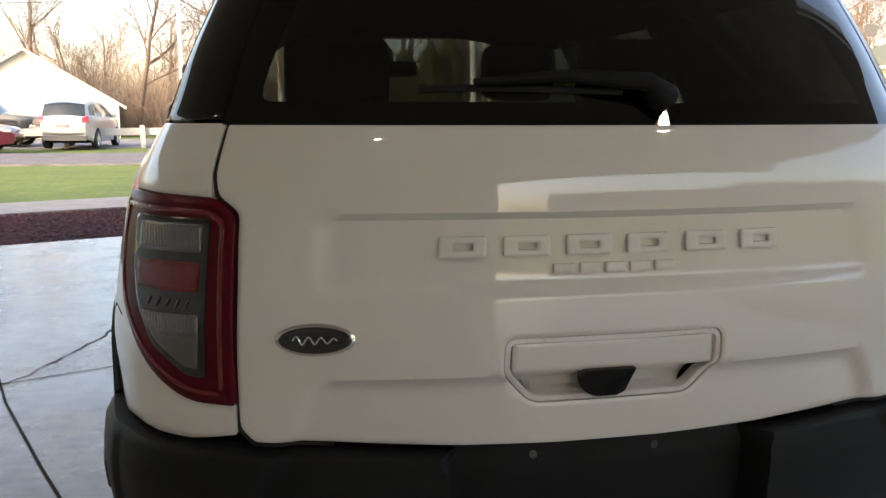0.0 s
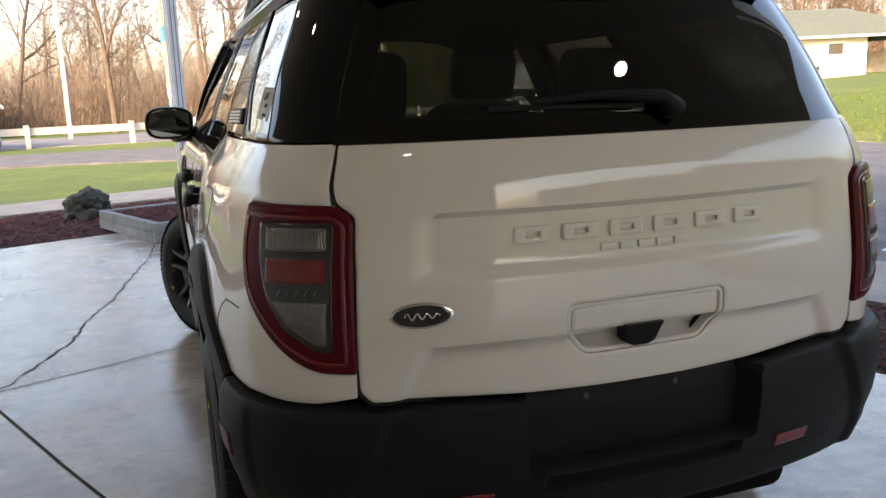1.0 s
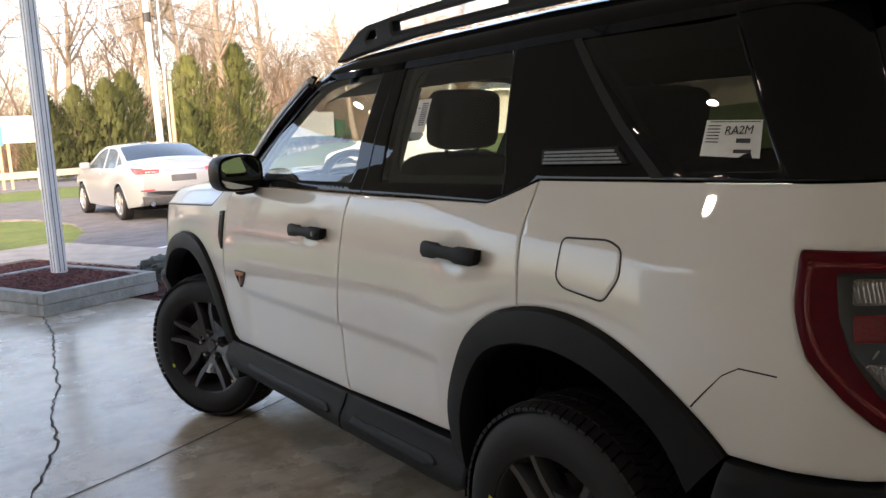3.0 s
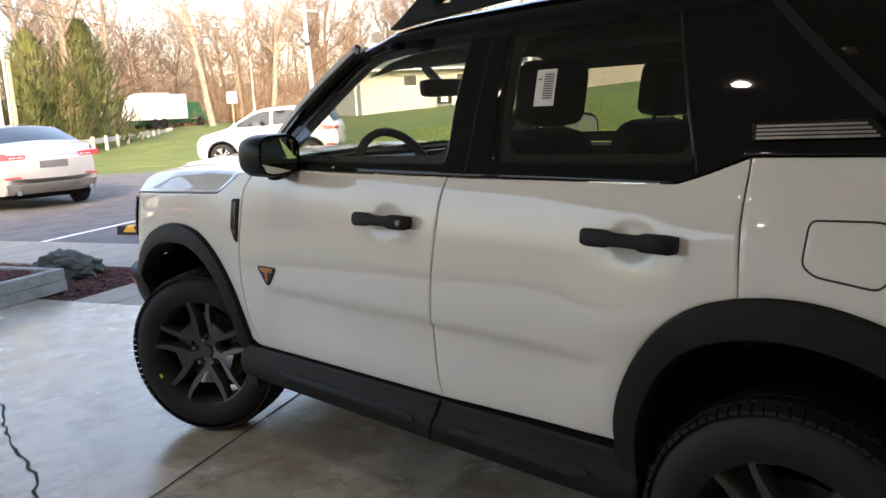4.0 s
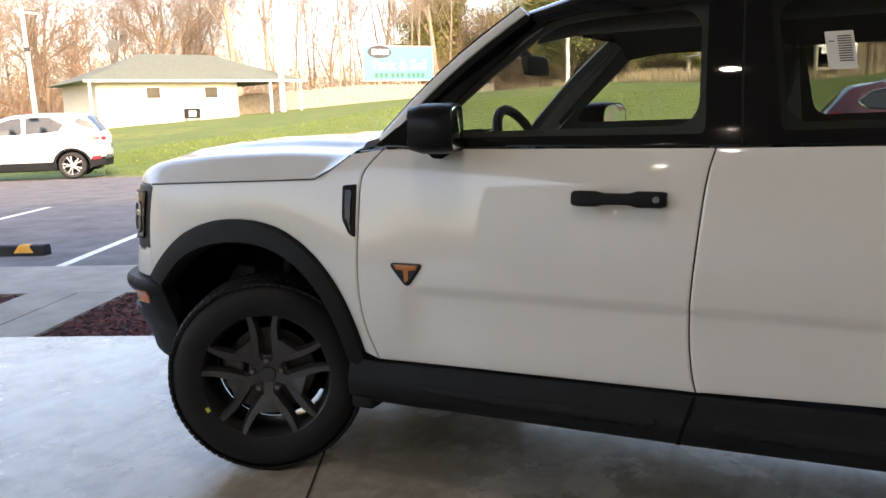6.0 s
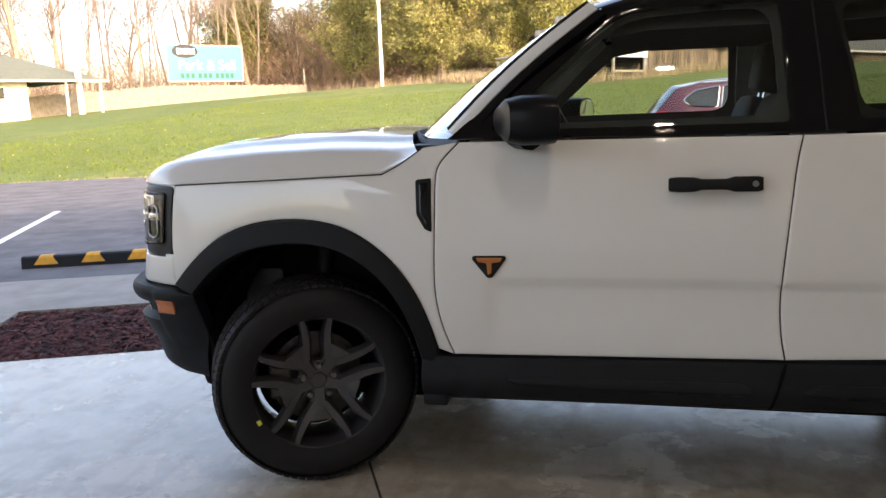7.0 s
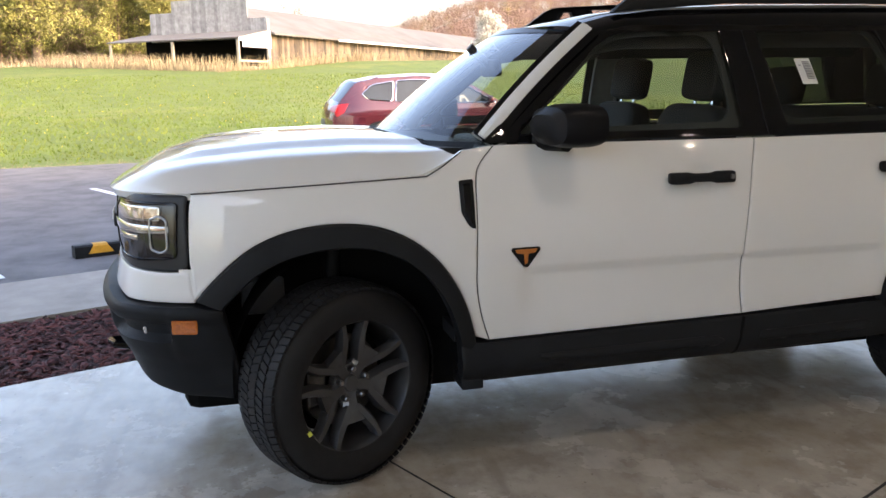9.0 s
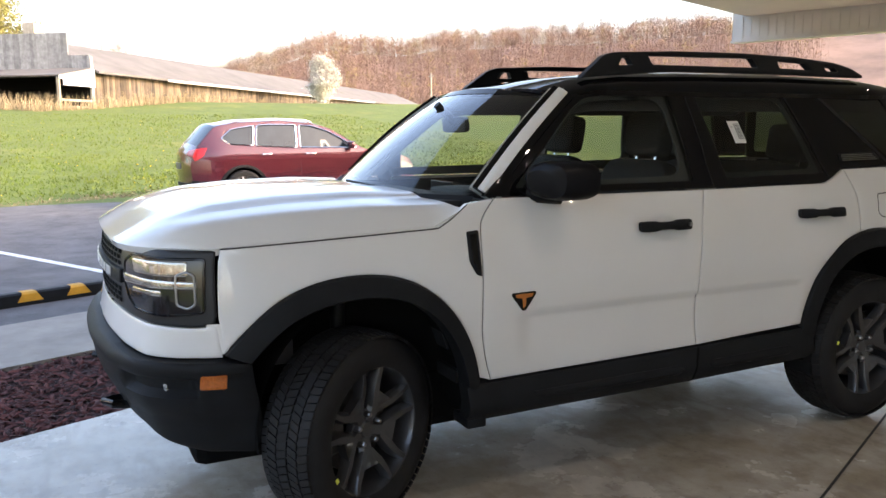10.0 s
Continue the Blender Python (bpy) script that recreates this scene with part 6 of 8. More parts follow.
FENDER = DOOR_F[::-1] + [(0.925, 1.203), (1.00, 1.152), (1.06, 1.121), (1.3, 1.113), (1.63, 1.102), (1.885, 1.092), (1.890, 0.97), (1.893, 0.86), (1.888, 0.835)] + ARCH_F
fender = both("front_fender", lambda: sheet(rounded(on_side(FENDER), 0.008), skin, 0.03, edge=0.003), PAINT)


def lamp_outline():
    return [(s_y(-1.930), 1.166), (s_x(0.705), 1.161), (s_x(0.668), 1.136), (s_x(0.657), 0.822), (s_x(0.735), 0.826), (s_x(0.785), 0.856), (s_y(-2.00), 0.905), (s_y(-1.945), 0.975), (s_y(-1.925), 1.06)]


def quarter_outline():
    L = lamp_outline()
    ring = [L[1], L[0], L[8], L[7], L[6], L[5], L[4], L[3]]
    return on_side(DOOR_R[::-1]) + [(s_y(-1.5), 1.281), (s_x(0.80), 1.284), (s_x(0.735), 1.285), (s_x(0.725), 1.20), (s_x(0.715), 1.162)] + ring + [(s_x(0.659), 0.764), (s_x(0.74), 0.752), (s_x(0.80), 0.752), (s_y(-1.92), 0.757)] + on_side(ARCH_R2[::-1][:-1])


quarter = both("quarter_panel", lambda: sheet(rounded(quarter_outline(), 0.006), skin, 0.03, edge=0.003), PAINT, label="white rear quarter panel with round-cornered fuel flap")


def sx2(x):
    return math.copysign(s_x(abs(x)), -x)


half_gate = [(0.733, 1.285), (0.720, 1.20), (0.707, 1.166), (0.667, 1.138), (0.660, 1.02), (0.656, 0.778), (0.634, 0.752), (0.5, 0.748), (0.3, 0.736), (0.1, 0.731)]
GATE = [(s_x(x), z) for x, z in half_gate] + [(-s_x(x), z) for x, z in half_gate[::-1]]
HANDLE = [(-0.205, 0.930), (0.203, 0.930), (0.205, 0.865), (0.147, 0.808), (-0.155, 0.808), (-0.208, 0.865)]
HANDLE_S = rounded([(sx2(x), z) for x, z in HANDLE], 0.022)
tailgate = part("tailgate", sheet(rounded(GATE, 0.012), skin, 0.02, fine=0.0125, edge=0.003, holes=[HANDLE_S]), PAINT, SUV, "white tailgate with raised lettering", True)

# handle recess: a stepped white frame, a cover plate, a hollow beneath with the camera
rim_in = inset(HANDLE_S, 0.012)
part("handle_frame", sheet(HANDLE_S, lambda s, z, o=0: skin(s, z, o - 0.004), 0.012, gap=0.001, edge=0.003, holes=[rim_in[::-1]]), PAINT, tailgate, "", True)
part("handle_well", sheet(rim_in, lambda s, z, o=0: skin(s, z, o - 0.045 + 0.035 * smooth01((0.835 - z) / 0.025)), 0.015, gap=0, edge=0, depth=0), PAINT, tailgate, "", True)
part("handle_cover", sheet(rounded([(sx2(x), z) for x, z in [(-0.19, 0.921), (0.19, 0.921), (0.19, 0.865), (-0.19, 0.865)]], 0.008), lambda s, z, o=0: skin(s, z, o - 0.008), 0.015, gap=0, edge=0.004, depth=0.03), PAINT, tailgate, "", True)
cam_poly = [(-0.062, 0.868), (0.034, 0.868), (0.022, 0.822), (0.005, 0.815), (-0.033, 0.815), (-0.050, 0.822)]
part("rear_camera", prism([(sx2(x), z) for x, z in cam_poly], lambda s, z, h: skin(s, z, h), -0.04, 0.004), GLOSSBLACK, tailgate, "small black camera housing")

# raised name on the tailgate: plain blocks in the body colour
for k in range(6):
    x0 = -0.325 + k * 0.1137
    blk = rounded([(sx2(x0), 1.100), (sx2(x0 + 0.083), 1.100), (sx2(x0 + 0.083), 1.066), (sx2(x0), 1.066)], 0.006)
    core = rounded([(sx2(x0 + 0.024), 1.089), (sx2(x0 + 0.060), 1.089), (sx2(x0 + 0.060), 1.077), (sx2(x0 + 0.024), 1.077)], 0.003)
    part("raised_block", sheet(blk, lambda s, z, o=0: skin(s, z, o + 0.009), 0.01, gap=0, edge=0.002, depth=0.010, holes=[core[::-1]]), PAINT, tailgate, "raised white block of the name" if k == 0 else "", True)
for k in range(5):
    x0 = -0.120 + k * 0.0475
    blk = [(sx2(x0), 1.052), (sx2(x0 + 0.037), 1.052), (sx2(x0 + 0.037), 1.036), (sx2(x0), 1.036)]
    part("raised_block", sheet(blk, lambda s, z, o=0: skin(s, z, o + 0.007), 0.008, gap=0, edge=0.0015, depth=0.007), PAINT, tailgate, "", True)
# oval badge
oval = lambda a, b: [(sx2(-0.525 + a * math.cos(t)), 0.936 + b * math.sin(t)) for t in np.linspace(0, 2 * math.pi, 40)[:-1]]
badge = part("oval_badge", sheet(oval(0.066, 0.027), lambda s, z, o=0: skin(s, z, o + 0.008), 0.012, gap=0, edge=0.002, depth=0.010), CHROME, tailgate, "oval badge, black with chrome rim", True)
part("badge_face", sheet(oval(0.060, 0.022), lambda s, z, o=0: skin(s, z, o + 0.0105), 0.012, gap=0, edge=0.001, depth=0.004), NAVY, badge, "", True)
wave = [(-0.525 - 0.036 + 0.072 * k / 40, 0.936 + 0.0075 * math.sin(k * 0.55) * (1 - 0.5 * k / 40)) for k in range(41)]
part("badge_mark", tube([skin(sx2(x), z, 0.0115) for x, z in wave], 0.0016, 6), CHROME, badge, "pale wavy mark", True)

# tail lamps
def lamp(side_sign):
    flip = (lambda bm: bm) if side_sign < 0 else mirror_x
    L = rounded(lamp_outline(), [0.012, 0.012, 0.02, 0.008, 0.03, 0.05, 0.05, 0.05, 0.05])
    base = part("tail_light", flip(sheet(L, lambda s, z, o=0: skin(s, z, o + 0.012), 0.02, gap=-0.001, edge=0.006, depth=0.05)), REDLENS, SUV, "dark red tail lamp with clear and smoked sections", True)
    win = [(s_y(-2.010) + 0.032, 1.132), (s_x(0.705), 1.132), (s_x(0.702), 0.868), (s_x(0.735), 0.872), (s_x(0.778) + 0.018, 0.918), (s_x(0.802) + 0.030, 0.985), (s_x(0.812) + 0.034, 1.05)]
    part("smoked_face", flip(sheet(rounded(win, 0.012), lambda s, z, o=0: skin(s, z, o + 0.0155), 0.02, gap=0, edge=0.003, depth=0.006)), SMOKE, base, "", True)

    def cell(name, q, material):
        part(name, flip(sheet(rounded(q, 0.006), lambda s, z, o=0: skin(s, z, o + 0.0185), 0.015, gap=0, edge=0.002, depth=0.004)), material, base, "", True)

    cell("upper_lens", [(s_x(0.806) + 0.024, 1.122), (s_x(0.716), 1.122), (s_x(0.715), 1.076), (s_x(0.806) + 0.024, 1.076)], TAILCLEAR)
    cell("red_reflector", [(s_x(0.806) + 0.022, 1.060), (s_x(0.716), 1.060), (s_x(0.715), 1.012), (s_x(0.806) + 0.022, 1.012)], REDGLOW)
    cell("lower_lens", [(s_x(0.796) + 0.022, 0.975), (s_x(0.713), 0.975), (s_x(0.712), 0.885), (s_x(0.735), 0.888), (s_x(0.772) + 0.016, 0.928)], TAILCLEAR)
    for k in range(5):
        x0 = 0.728 + 0.016 * k
        cell("guide_tooth", [(s_x(x0), 1.000), (s_x(x0 + 0.004), 1.000), (s_x(x0 + 0.010), 0.984), (s_x(x0 + 0.006), 0.984)], TAILCLEAR)
    rib = inset(L, 0.016)
    glow = inset(L, 0.024)
    part("light_guide", flip(sheet(rib, lambda s, z, o=0: skin(s, z, o + 0.0145), 0.015, gap=0, edge=0.002, depth=0.004, holes=[glow[::-1]])), REDGLOW, base, "", True)


lamp(-1)
lamp(1)

# rear bumper
BUMPER_Z = [0.36, 0.42, 0.48, 0.56, 0.68, 0.73, 0.77]
BUMPER_O = [-0.05, 0.012, 0.034, 0.045, 0.045, 0.036, 0.012]


def bumper_skin(s, z, out=0.0):
    o = float(np.interp(z, BUMPER_Z, BUMPER_O)) + out
    a = abs(s)
    y = float(np.interp(a, ARC, CY))
    x = float(np.interp(a, ARC, CX))
    o *= 1.0
    if y < -2.0:
        # plate field, and the blocks beside it
        o -= 0.062 * smooth01((0.300 - x) / 0.012 + 0.5) * smooth01((z - 0.560) / 0.012 + 0.5)
        o -= 0.022 * smooth01((0.262 - x) / 0.012 + 0.5) * smooth01((0.548 - z) / 0.012 + 0.5) * smooth01((z - 0.515) / 0.01 + 0.5)
    base = skin(s, max(min(z, 0.75), 0.5), 0.0)
    n = skin(s, max(min(z, 0.75), 0.5), 1.0) - base
    return Vector((base.x, base.y, z)) + Vector((n.x, n.y, 0)) * (o if y < -1.9 else o * smooth01((-1.70 - y) / 0.2 + 0.25))


half_b = on_side([(-1.812, 0.758)]) + [(s_y(-1.92), 0.752), (s_x(0.80), 0.748), (s_x(0.66), 0.748), (s_x(0.634), 0.742), (s_x(0.5), 0.740), (s_x(0.3), 0.728), (0.0, 0.724)]
low_b = [(0.0, 0.40), (s_x(0.45), 0.40), (s_x(0.7), 0.41), (s_y(-1.93), 0.43), (s_y(-1.80), 0.46), (s_y(-1.745), 0.50)]
BUMP = half_b + [(-s, z) for s, z in half_b[::-1][1:]] + [(-s, z) for s, z in low_b[::-1]] + low_b[1:]
rear_bumper = part("rear_bumper", sheet(BUMP, bumper_skin, 0.016, gap=0.002, edge=0.004, depth=0.05, fine=0.0095), CLAD, SUV, "black grained plastic rear bumper with empty plate field", True)
part("bumper_shelf", sheet([(s_x(0.72), 0.735), (s_x(0.72), 0.728), (-s_x(0.72), 0.728), (-s_x(0.72), 0.735)], lambda s, z, o=0: skin(s, z, -0.03), 0.03, gap=0, edge=0, depth=0), CLAD, rear_bumper)
for sg in (1, -1):
    q = [(sx2(sg * 0.385), 0.532), (sx2(sg * 0.500), 0.532), (sx2(sg * 0.500), 0.500), (sx2(sg * 0.385), 0.500)]
    part("reflector", sheet(rounded(q, 0.005), lambda s, z, o=0: bumper_skin(s, z, o + 0.004), 0.02, gap=0, edge=0.003, depth=0.01), REDGLOW, rear_bumper, "red reflector", True)
    q = [(sg * s_y(-1.90), 0.655), (sg * s_y(-1.83), 0.66), (sg * s_y(-1.83), 0.605), (sg * s_y(-1.90), 0.60)]
    part("side_reflector", sheet(rounded(q, 0.005), lambda s, z, o=0: bumper_skin(s, z, o + 0.004), 0.02, gap=0, edge=0.003, depth=0.01), REDLENS, rear_bumper, "", True)
    part("bumper_plug", sheet([(sx2(sg * 0.12 - 0.02 + 0.008 * math.cos(t)), 0.705 + 0.008 * math.sin(t)) for t in np.linspace(0, 6.28, 9)[:-1]], lambda s, z, o=0: bumper_skin(s, z, o + 0.002), 0.01, gap=0, edge=0, depth=0.004), GLOSSBLACK, rear_bumper)

# wheel arch flares and sills
def flare(outer, inner, edge_out=0.018, name="wheel_arch"):
    def make():
        bm = bmesh.new()
        n = len(outer)
        rows = []
        for (yo, zo), (yi, zi) in zip(outer, inner):
            row = []
            for k, (f, o) in enumerate([(0.0, -0.03), (0.0, edge_out * 0.5), (0.06, edge_out), (0.5, edge_out + 0.012), (0.93, edge_out + 0.016), (1.0, edge_out + 0.008), (1.0, -0.05)]):
                y, z = yo + (yi - yo) * f, zo + (zi - zo) * f
                p = side(y, z, o)
                row.append(bm.verts.new(p))
            rows.append(row)
        for a, b in zip(rows, rows[1:]):
            for k in range(len(a) - 1):
                bm.faces.new((a[k], a[k + 1], b[k + 1], b[k]))
        return bm
    return both(name, make, CLAD, label="black plastic wheel arch trim")


def arc_pts(yc, zc, ry, rz, a0, a1, n=26):
    return [(yc + ry * math.cos(a), zc + rz * math.sin(a)) for a in np.linspace(radians(a0), radians(a1), n)]


def along(points, n):
    d = np.concatenate([[0], np.cumsum([math.hypot(b[0] - a[0], b[1] - a[1]) for a, b in zip(points, points[1:])])])
    t = np.linspace(0, d[-1], n)
    return list(zip(np.interp(t, d, [p[0] for p in points]), np.interp(t, d, [p[1] for p in points])))


ARCH_F_IN = [(1.775, 0.700), (1.70, 0.785), (1.62, 0.838), (1.52, 0.872), (1.42, 0.886), (1.33, 0.886), (1.24, 0.872), (1.15, 0.832), (1.07, 0.765), (1.01, 0.68), (0.970, 0.59), (0.945, 0.49)]
ARCH_R_OUT = [(-0.874, 0.50)] + ARCH_R[::-1] + ARCH_R2[1:]
ARCH_R_IN = [(-0.955, 0.46), (-0.955, 0.54), (-0.965, 0.62), (-1.0, 0.71), (-1.05, 0.785), (-1.12, 0.845), (-1.21, 0.882), (-1.33, 0.898), (-1.45, 0.885), (-1.55, 0.850), (-1.64, 0.79), (-1.70, 0.72), (-1.73, 0.66)]
flare(along(ARCH_F + [(0.885, 0.47)], 44), along(eased(ARCH_F_IN), 44))
flare(along(ARCH_R_OUT, 44), along(eased(ARCH_R_IN), 44))
SILL_Z = [0.34, 0.37, 0.42, 0.46, 0.50, 0.53]
SILL_O = [0.0, 0.035, 0.045, 0.030, 0.018, 0.010]
sill_skin = lambda s, z, o=0.0: skin(s, max(z, 0.48), o + float(np.interp(z, SILL_Z, SILL_O))) - Vector((0, 0, max(0, 0.48 - z)))
sill = both("sill_trim", lambda: sheet(on_side([(0.945, 0.500), (0.832, 0.493), (-0.226, 0.508), (-0.878, 0.520), (-0.955, 0.50), (-0.955, 0.40), (-0.90, 0.375), (-0.2, 0.350), (0.85, 0.338), (0.945, 0.345)]), sill_skin, 0.025, gap=0.001, edge=0.006, depth=0.08), CLAD, label="black ribbed sill cladding")
both("sill_joint", lambda: sheet(on_side([(-0.221, 0.507), (-0.231, 0.507), (-0.186, 0.352), (-0.176, 0.352)]), lambda s, z, o=0: sill_skin(s, z, o + 0.0015), 0.02, gap=0, edge=0, depth=0.003), DARK, sill)
both("sill_rib", lambda: sheet(rounded(on_side([(0.66, 0.437), (-0.09, 0.443), (-0.13, 0.425), (-0.10, 0.402), (0.40, 0.400), (0.62, 0.412)]), 0.01), lambda s, z, o=0: sill_skin(s, z, o + 0.007), 0.02, gap=0, edge=0.006, depth=0.012), CLAD, sill)
both("sill_rib", lambda: sheet(rounded(on_side([(-0.30, 0.445), (-0.78, 0.452), (-0.82, 0.435), (-0.76, 0.410), (-0.32, 0.405), (-0.28, 0.42)]), 0.01), lambda s, z, o=0: sill_skin(s, z, o + 0.007), 0.02, gap=0, edge=0.006, depth=0.012), CLAD, sill)

# dark seals behind the shut lines
def seal(points, parent, width=0.016, flip=False):
    bm = bmesh.new()
    prev = None
    pts = [Vector(p) for p in resample_open(points, 0.02)]
    for i, p in enumerate(pts):
        d = (pts[min(i + 1, len(pts) - 1)] - pts[max(i - 1, 0)]).normalized()
        n = Vector((-d.y, d.x)) * width / 2
        cur = [bm.verts.new(skin((p + n).x, (p + n).y, -0.0075)), bm.verts.new(skin((p - n).x, (p - n).y, -0.0075))]
        if prev:
            bm.faces.new((prev[0], cur[0], cur[1], prev[1]))
        prev = cur
    return mirror_x(bm) if flip else bm


def resample_open(points, step):
    out = []
    for p, q in zip(points, points[1:]):
        p, q = Vector(p), Vector(q)
        k = max(1, int((q - p).length / step))
        out += [tuple(p.lerp(q, i / k)) for i in range(k)]
    return out + [tuple(points[-1])]


SEALS = [on_side(DOOR_F), on_side(DOOR_M), on_side(DOOR_R + ARCH_R[1:]), [(s_x(x), z) for x, z in half_gate[:8]]]
for line in SEALS:
    for sg in (False, True):
        part("door_seal", seal(line, SUV, flip=sg), GAP, SUV)

# fuel flap, handles, badge, vents
FUEL = [(-1.362, 1.156), (-1.505, 1.160), (-1.548, 1.143), (-1.550, 1.080), (-1.508, 1.022), (-1.380, 1.038), (-1.352, 1.060)]
FUEL_S = rounded(on_side(FUEL), 0.02)
part("fuel_flap_gap", sheet(FUEL_S, lambda s, z, o=0: skin(s, z, o + 0.0006), 0.02, gap=0, edge=0, depth=0.001, holes=[inset(FUEL_S, 0.0045)[::-1]]), GAP, quarter[0])
part("fuel_flap", sheet(inset(FUEL_S, 0.0045), lambda s, z, o=0: skin(s, z, o + 0.0012), 0.02, gap=0, edge=0.002, depth=0.003), PAINT, quarter[0], "round-cornered fuel flap", True)
part("panel_seam", sheet(on_side([(-1.735, 0.848), (-1.80, 0.925), (-1.83, 0.943), (-1.898, 0.937), (-1.898, 0.934), (-1.83, 0.940), (-1.80, 0.922), (-1.738, 0.846)]), lambda s, z, o=0: skin(s, z, o + 0.0008), 0.02, gap=0, edge=0, depth=0.001), GAP, quarter[0])


def handle(y0, y1, z, parent):
    """A pull handle on a shallow painted cup; y0 the front end."""
    def make():
        bm = bmesh.new()
        L = y0 - y1
        stations = [(0.0, 0.36), (0.02, 0.46), (0.10, 0.5), (0.28, 0.48), (0.36, 0.36), (0.62, 0.36), (0.70, 0.5), (0.95, 0.5), (1.0, 0.42)]
        rows = []
        for f, w in stations:
            y = y0 - L * f
            hw = 0.046 * w
            out = 0.032 if 0.05 < f < 0.97 else 0.024
            row = []
            for a in np.linspace(0, 2 * math.pi, 13)[:-1]:
                c, sn = math.cos(a), math.sin(a)
                q = lambda v: math.copysign(abs(v) ** 0.5, v)
                row.append(bm.verts.new(side(y, z + hw * q(sn), out + 0.011 * q(c))))
            rows.append(row)
        for a, b in zip(rows, rows[1:]):
            for k in range(12):
                bm.faces.new((a[k], a[(k + 1) % 12], b[(k + 1) % 12], b[k]))
        bm.faces.new(rows[0])
        bm.faces.new(rows[-1][::-1])
        for yy in (y0 - 0.03, y1 + 0.03):
            bmesh.ops.create_cube(bm, size=1, matrix=Matrix.Translation(side(yy, z, 0.014)) @ Matrix.Diagonal((0.045, 0.03, 0.03, 1)))
        return bm
    cups = CUPS[:]
    CUPS.clear()
    h = both("door_handle", make, CLAD, parent, "black pull handle")
    CUPS.extend(cups)
    return h


fh = handle(0.132, -0.142, 1.072, front_door)
rh = handle(-0.800, -1.078, 1.083, rear_door)
bm = lathe([(0.0001, -0.002), (0.009, -0.002), (0.009, 0.006), (0.0001, 0.006)], 16)
bmesh.ops.translate(bm, verts=bm.verts, vec=side(-0.118, 1.074, 0.053))
part("key_cap", bm, STEEL, front_door[0])
both("trail_badge", lambda: sheet(rounded(on_side([(0.752, 0.846), (0.646, 0.846), (0.642, 0.836), (0.690, 0.772), (0.706, 0.772), (0.756, 0.836)]), 0.006), lambda s, z, o=0: skin(s, z, o + 0.006), 0.015, gap=0, edge=0.002, depth=0.007), GLOSSBLACK, front_door, "shield badge in black and copper")
both("badge_mark", lambda: sheet(on_side([(0.742, 0.840), (0.656, 0.840), (0.662, 0.826), (0.690, 0.822), (0.692, 0.790), (0.704, 0.782), (0.708, 0.822), (0.735, 0.826)]), lambda s, z, o=0: skin(s, z, o + 0.0078), 0.015, gap=0, edge=0.001, depth=0.002), ORANGE, front_door)
VENT = on_side([(0.944, 1.098), (0.892, 1.102), (0.889, 0.925), (0.912, 0.935), (0.940, 0.985)])
vent = both("fender_vent", lambda: sheet(rounded(VENT, 0.008), lambda s, z, o=0: skin(s, z, o + 0.007), 0.02, gap=0, edge=0.004, depth=0.012), CLAD, fender, "black fender vent")
both("vent_slot", lambda: sheet(rounded(inset(VENT, 0.012), 0.006), lambda s, z, o=0: skin(s, z, o + 0.0088), 0.02, gap=0, edge=0.001, depth=0.002), GLOSSBLACK, fender)

# greenhouse: gloss black frame, panes
GREEN = [(0.845, 1.224), (0.60, 1.43), (0.36, 1.622), (0.22, 1.645), (-0.25, 1.660), (-1.0, 1.664), (-1.5, 1.662), (-1.85, 1.660), (-2.0, 1.66)]
GREEN_S = on_side(GREEN) + [(s_x(0.740), 1.66), (s_x(0.742), 1.45), (s_x(0.742), 1.287), (s_x(0.80), 1.286), (s_y(-1.5), 1.283)] + on_side([(-1.20, 1.280), (-1.10, 1.240), (-1.03, 1.218), (-0.25, 1.216), (0.795, 1.222)])
PANE_F = [(0.700, 1.250), (0.350, 1.560), (0.27, 1.612), (0.15, 1.628), (-0.205, 1.638), (-0.228, 1.250)]
PANE_R = [(-0.425, 1.255), (-0.365, 1.632), (-0.70, 1.638), (-0.915, 1.634), (-0.945, 1.60), (-1.062, 1.262)]
PANE_Q = [(-1.235, 1.630), (-1.645, 1.300), (-1.885, 1.302), (-1.80, 1.63)]
panes = [rounded(on_side(p), 0.02) for p in (PANE_F, PANE_R, PANE_Q)]
frame_part = both("window_frame", lambda: sheet(GREEN_S, skin, 0.03, gap=0.001, edge=0.004, depth=0.03, holes=[p[::-1] for p in panes]), GLOSSBLACK, label="gloss black window surround")
glass_skin = lambda s, z, o=0: skin(s, z, o - 0.004)
both("front_window", lambda: sheet(panes[0], glass_skin, 0.04, gap=0, edge=0, depth=0), CLEAR, front_door)
both("rear_side_window", lambda: sheet(panes[1], glass_skin, 0.04, gap=0, edge=0, depth=0), SIDETINT, rear_door)
both("quarter_window", lambda: sheet(panes[2], glass_skin, 0.04, gap=0, edge=0, depth=0), PRIVACY, quarter)
inner_f = on_side(PANE_F)
both("inner_frame", lambda: sheet(inset(inner_f, -0.035), lambda s, z, o=0: skin(s, z, o - 0.035), 0.03, gap=0, edge=0, depth=0.012, holes=[rounded(inset(inner_f, 0.022), 0.085, 8)[::-1]]), LINER, front_door)
inner_r = on_side(PANE_R)
both("inner_frame", lambda: sheet(inset(inner_r, -0.035), lambda s, z, o=0: skin(s, z, o - 0.035), 0.03, gap=0, edge=0, depth=0.012, holes=[rounded(inset(inner_r, 0.020), 0.06, 8)[::-1]]), LINER, rear_door)
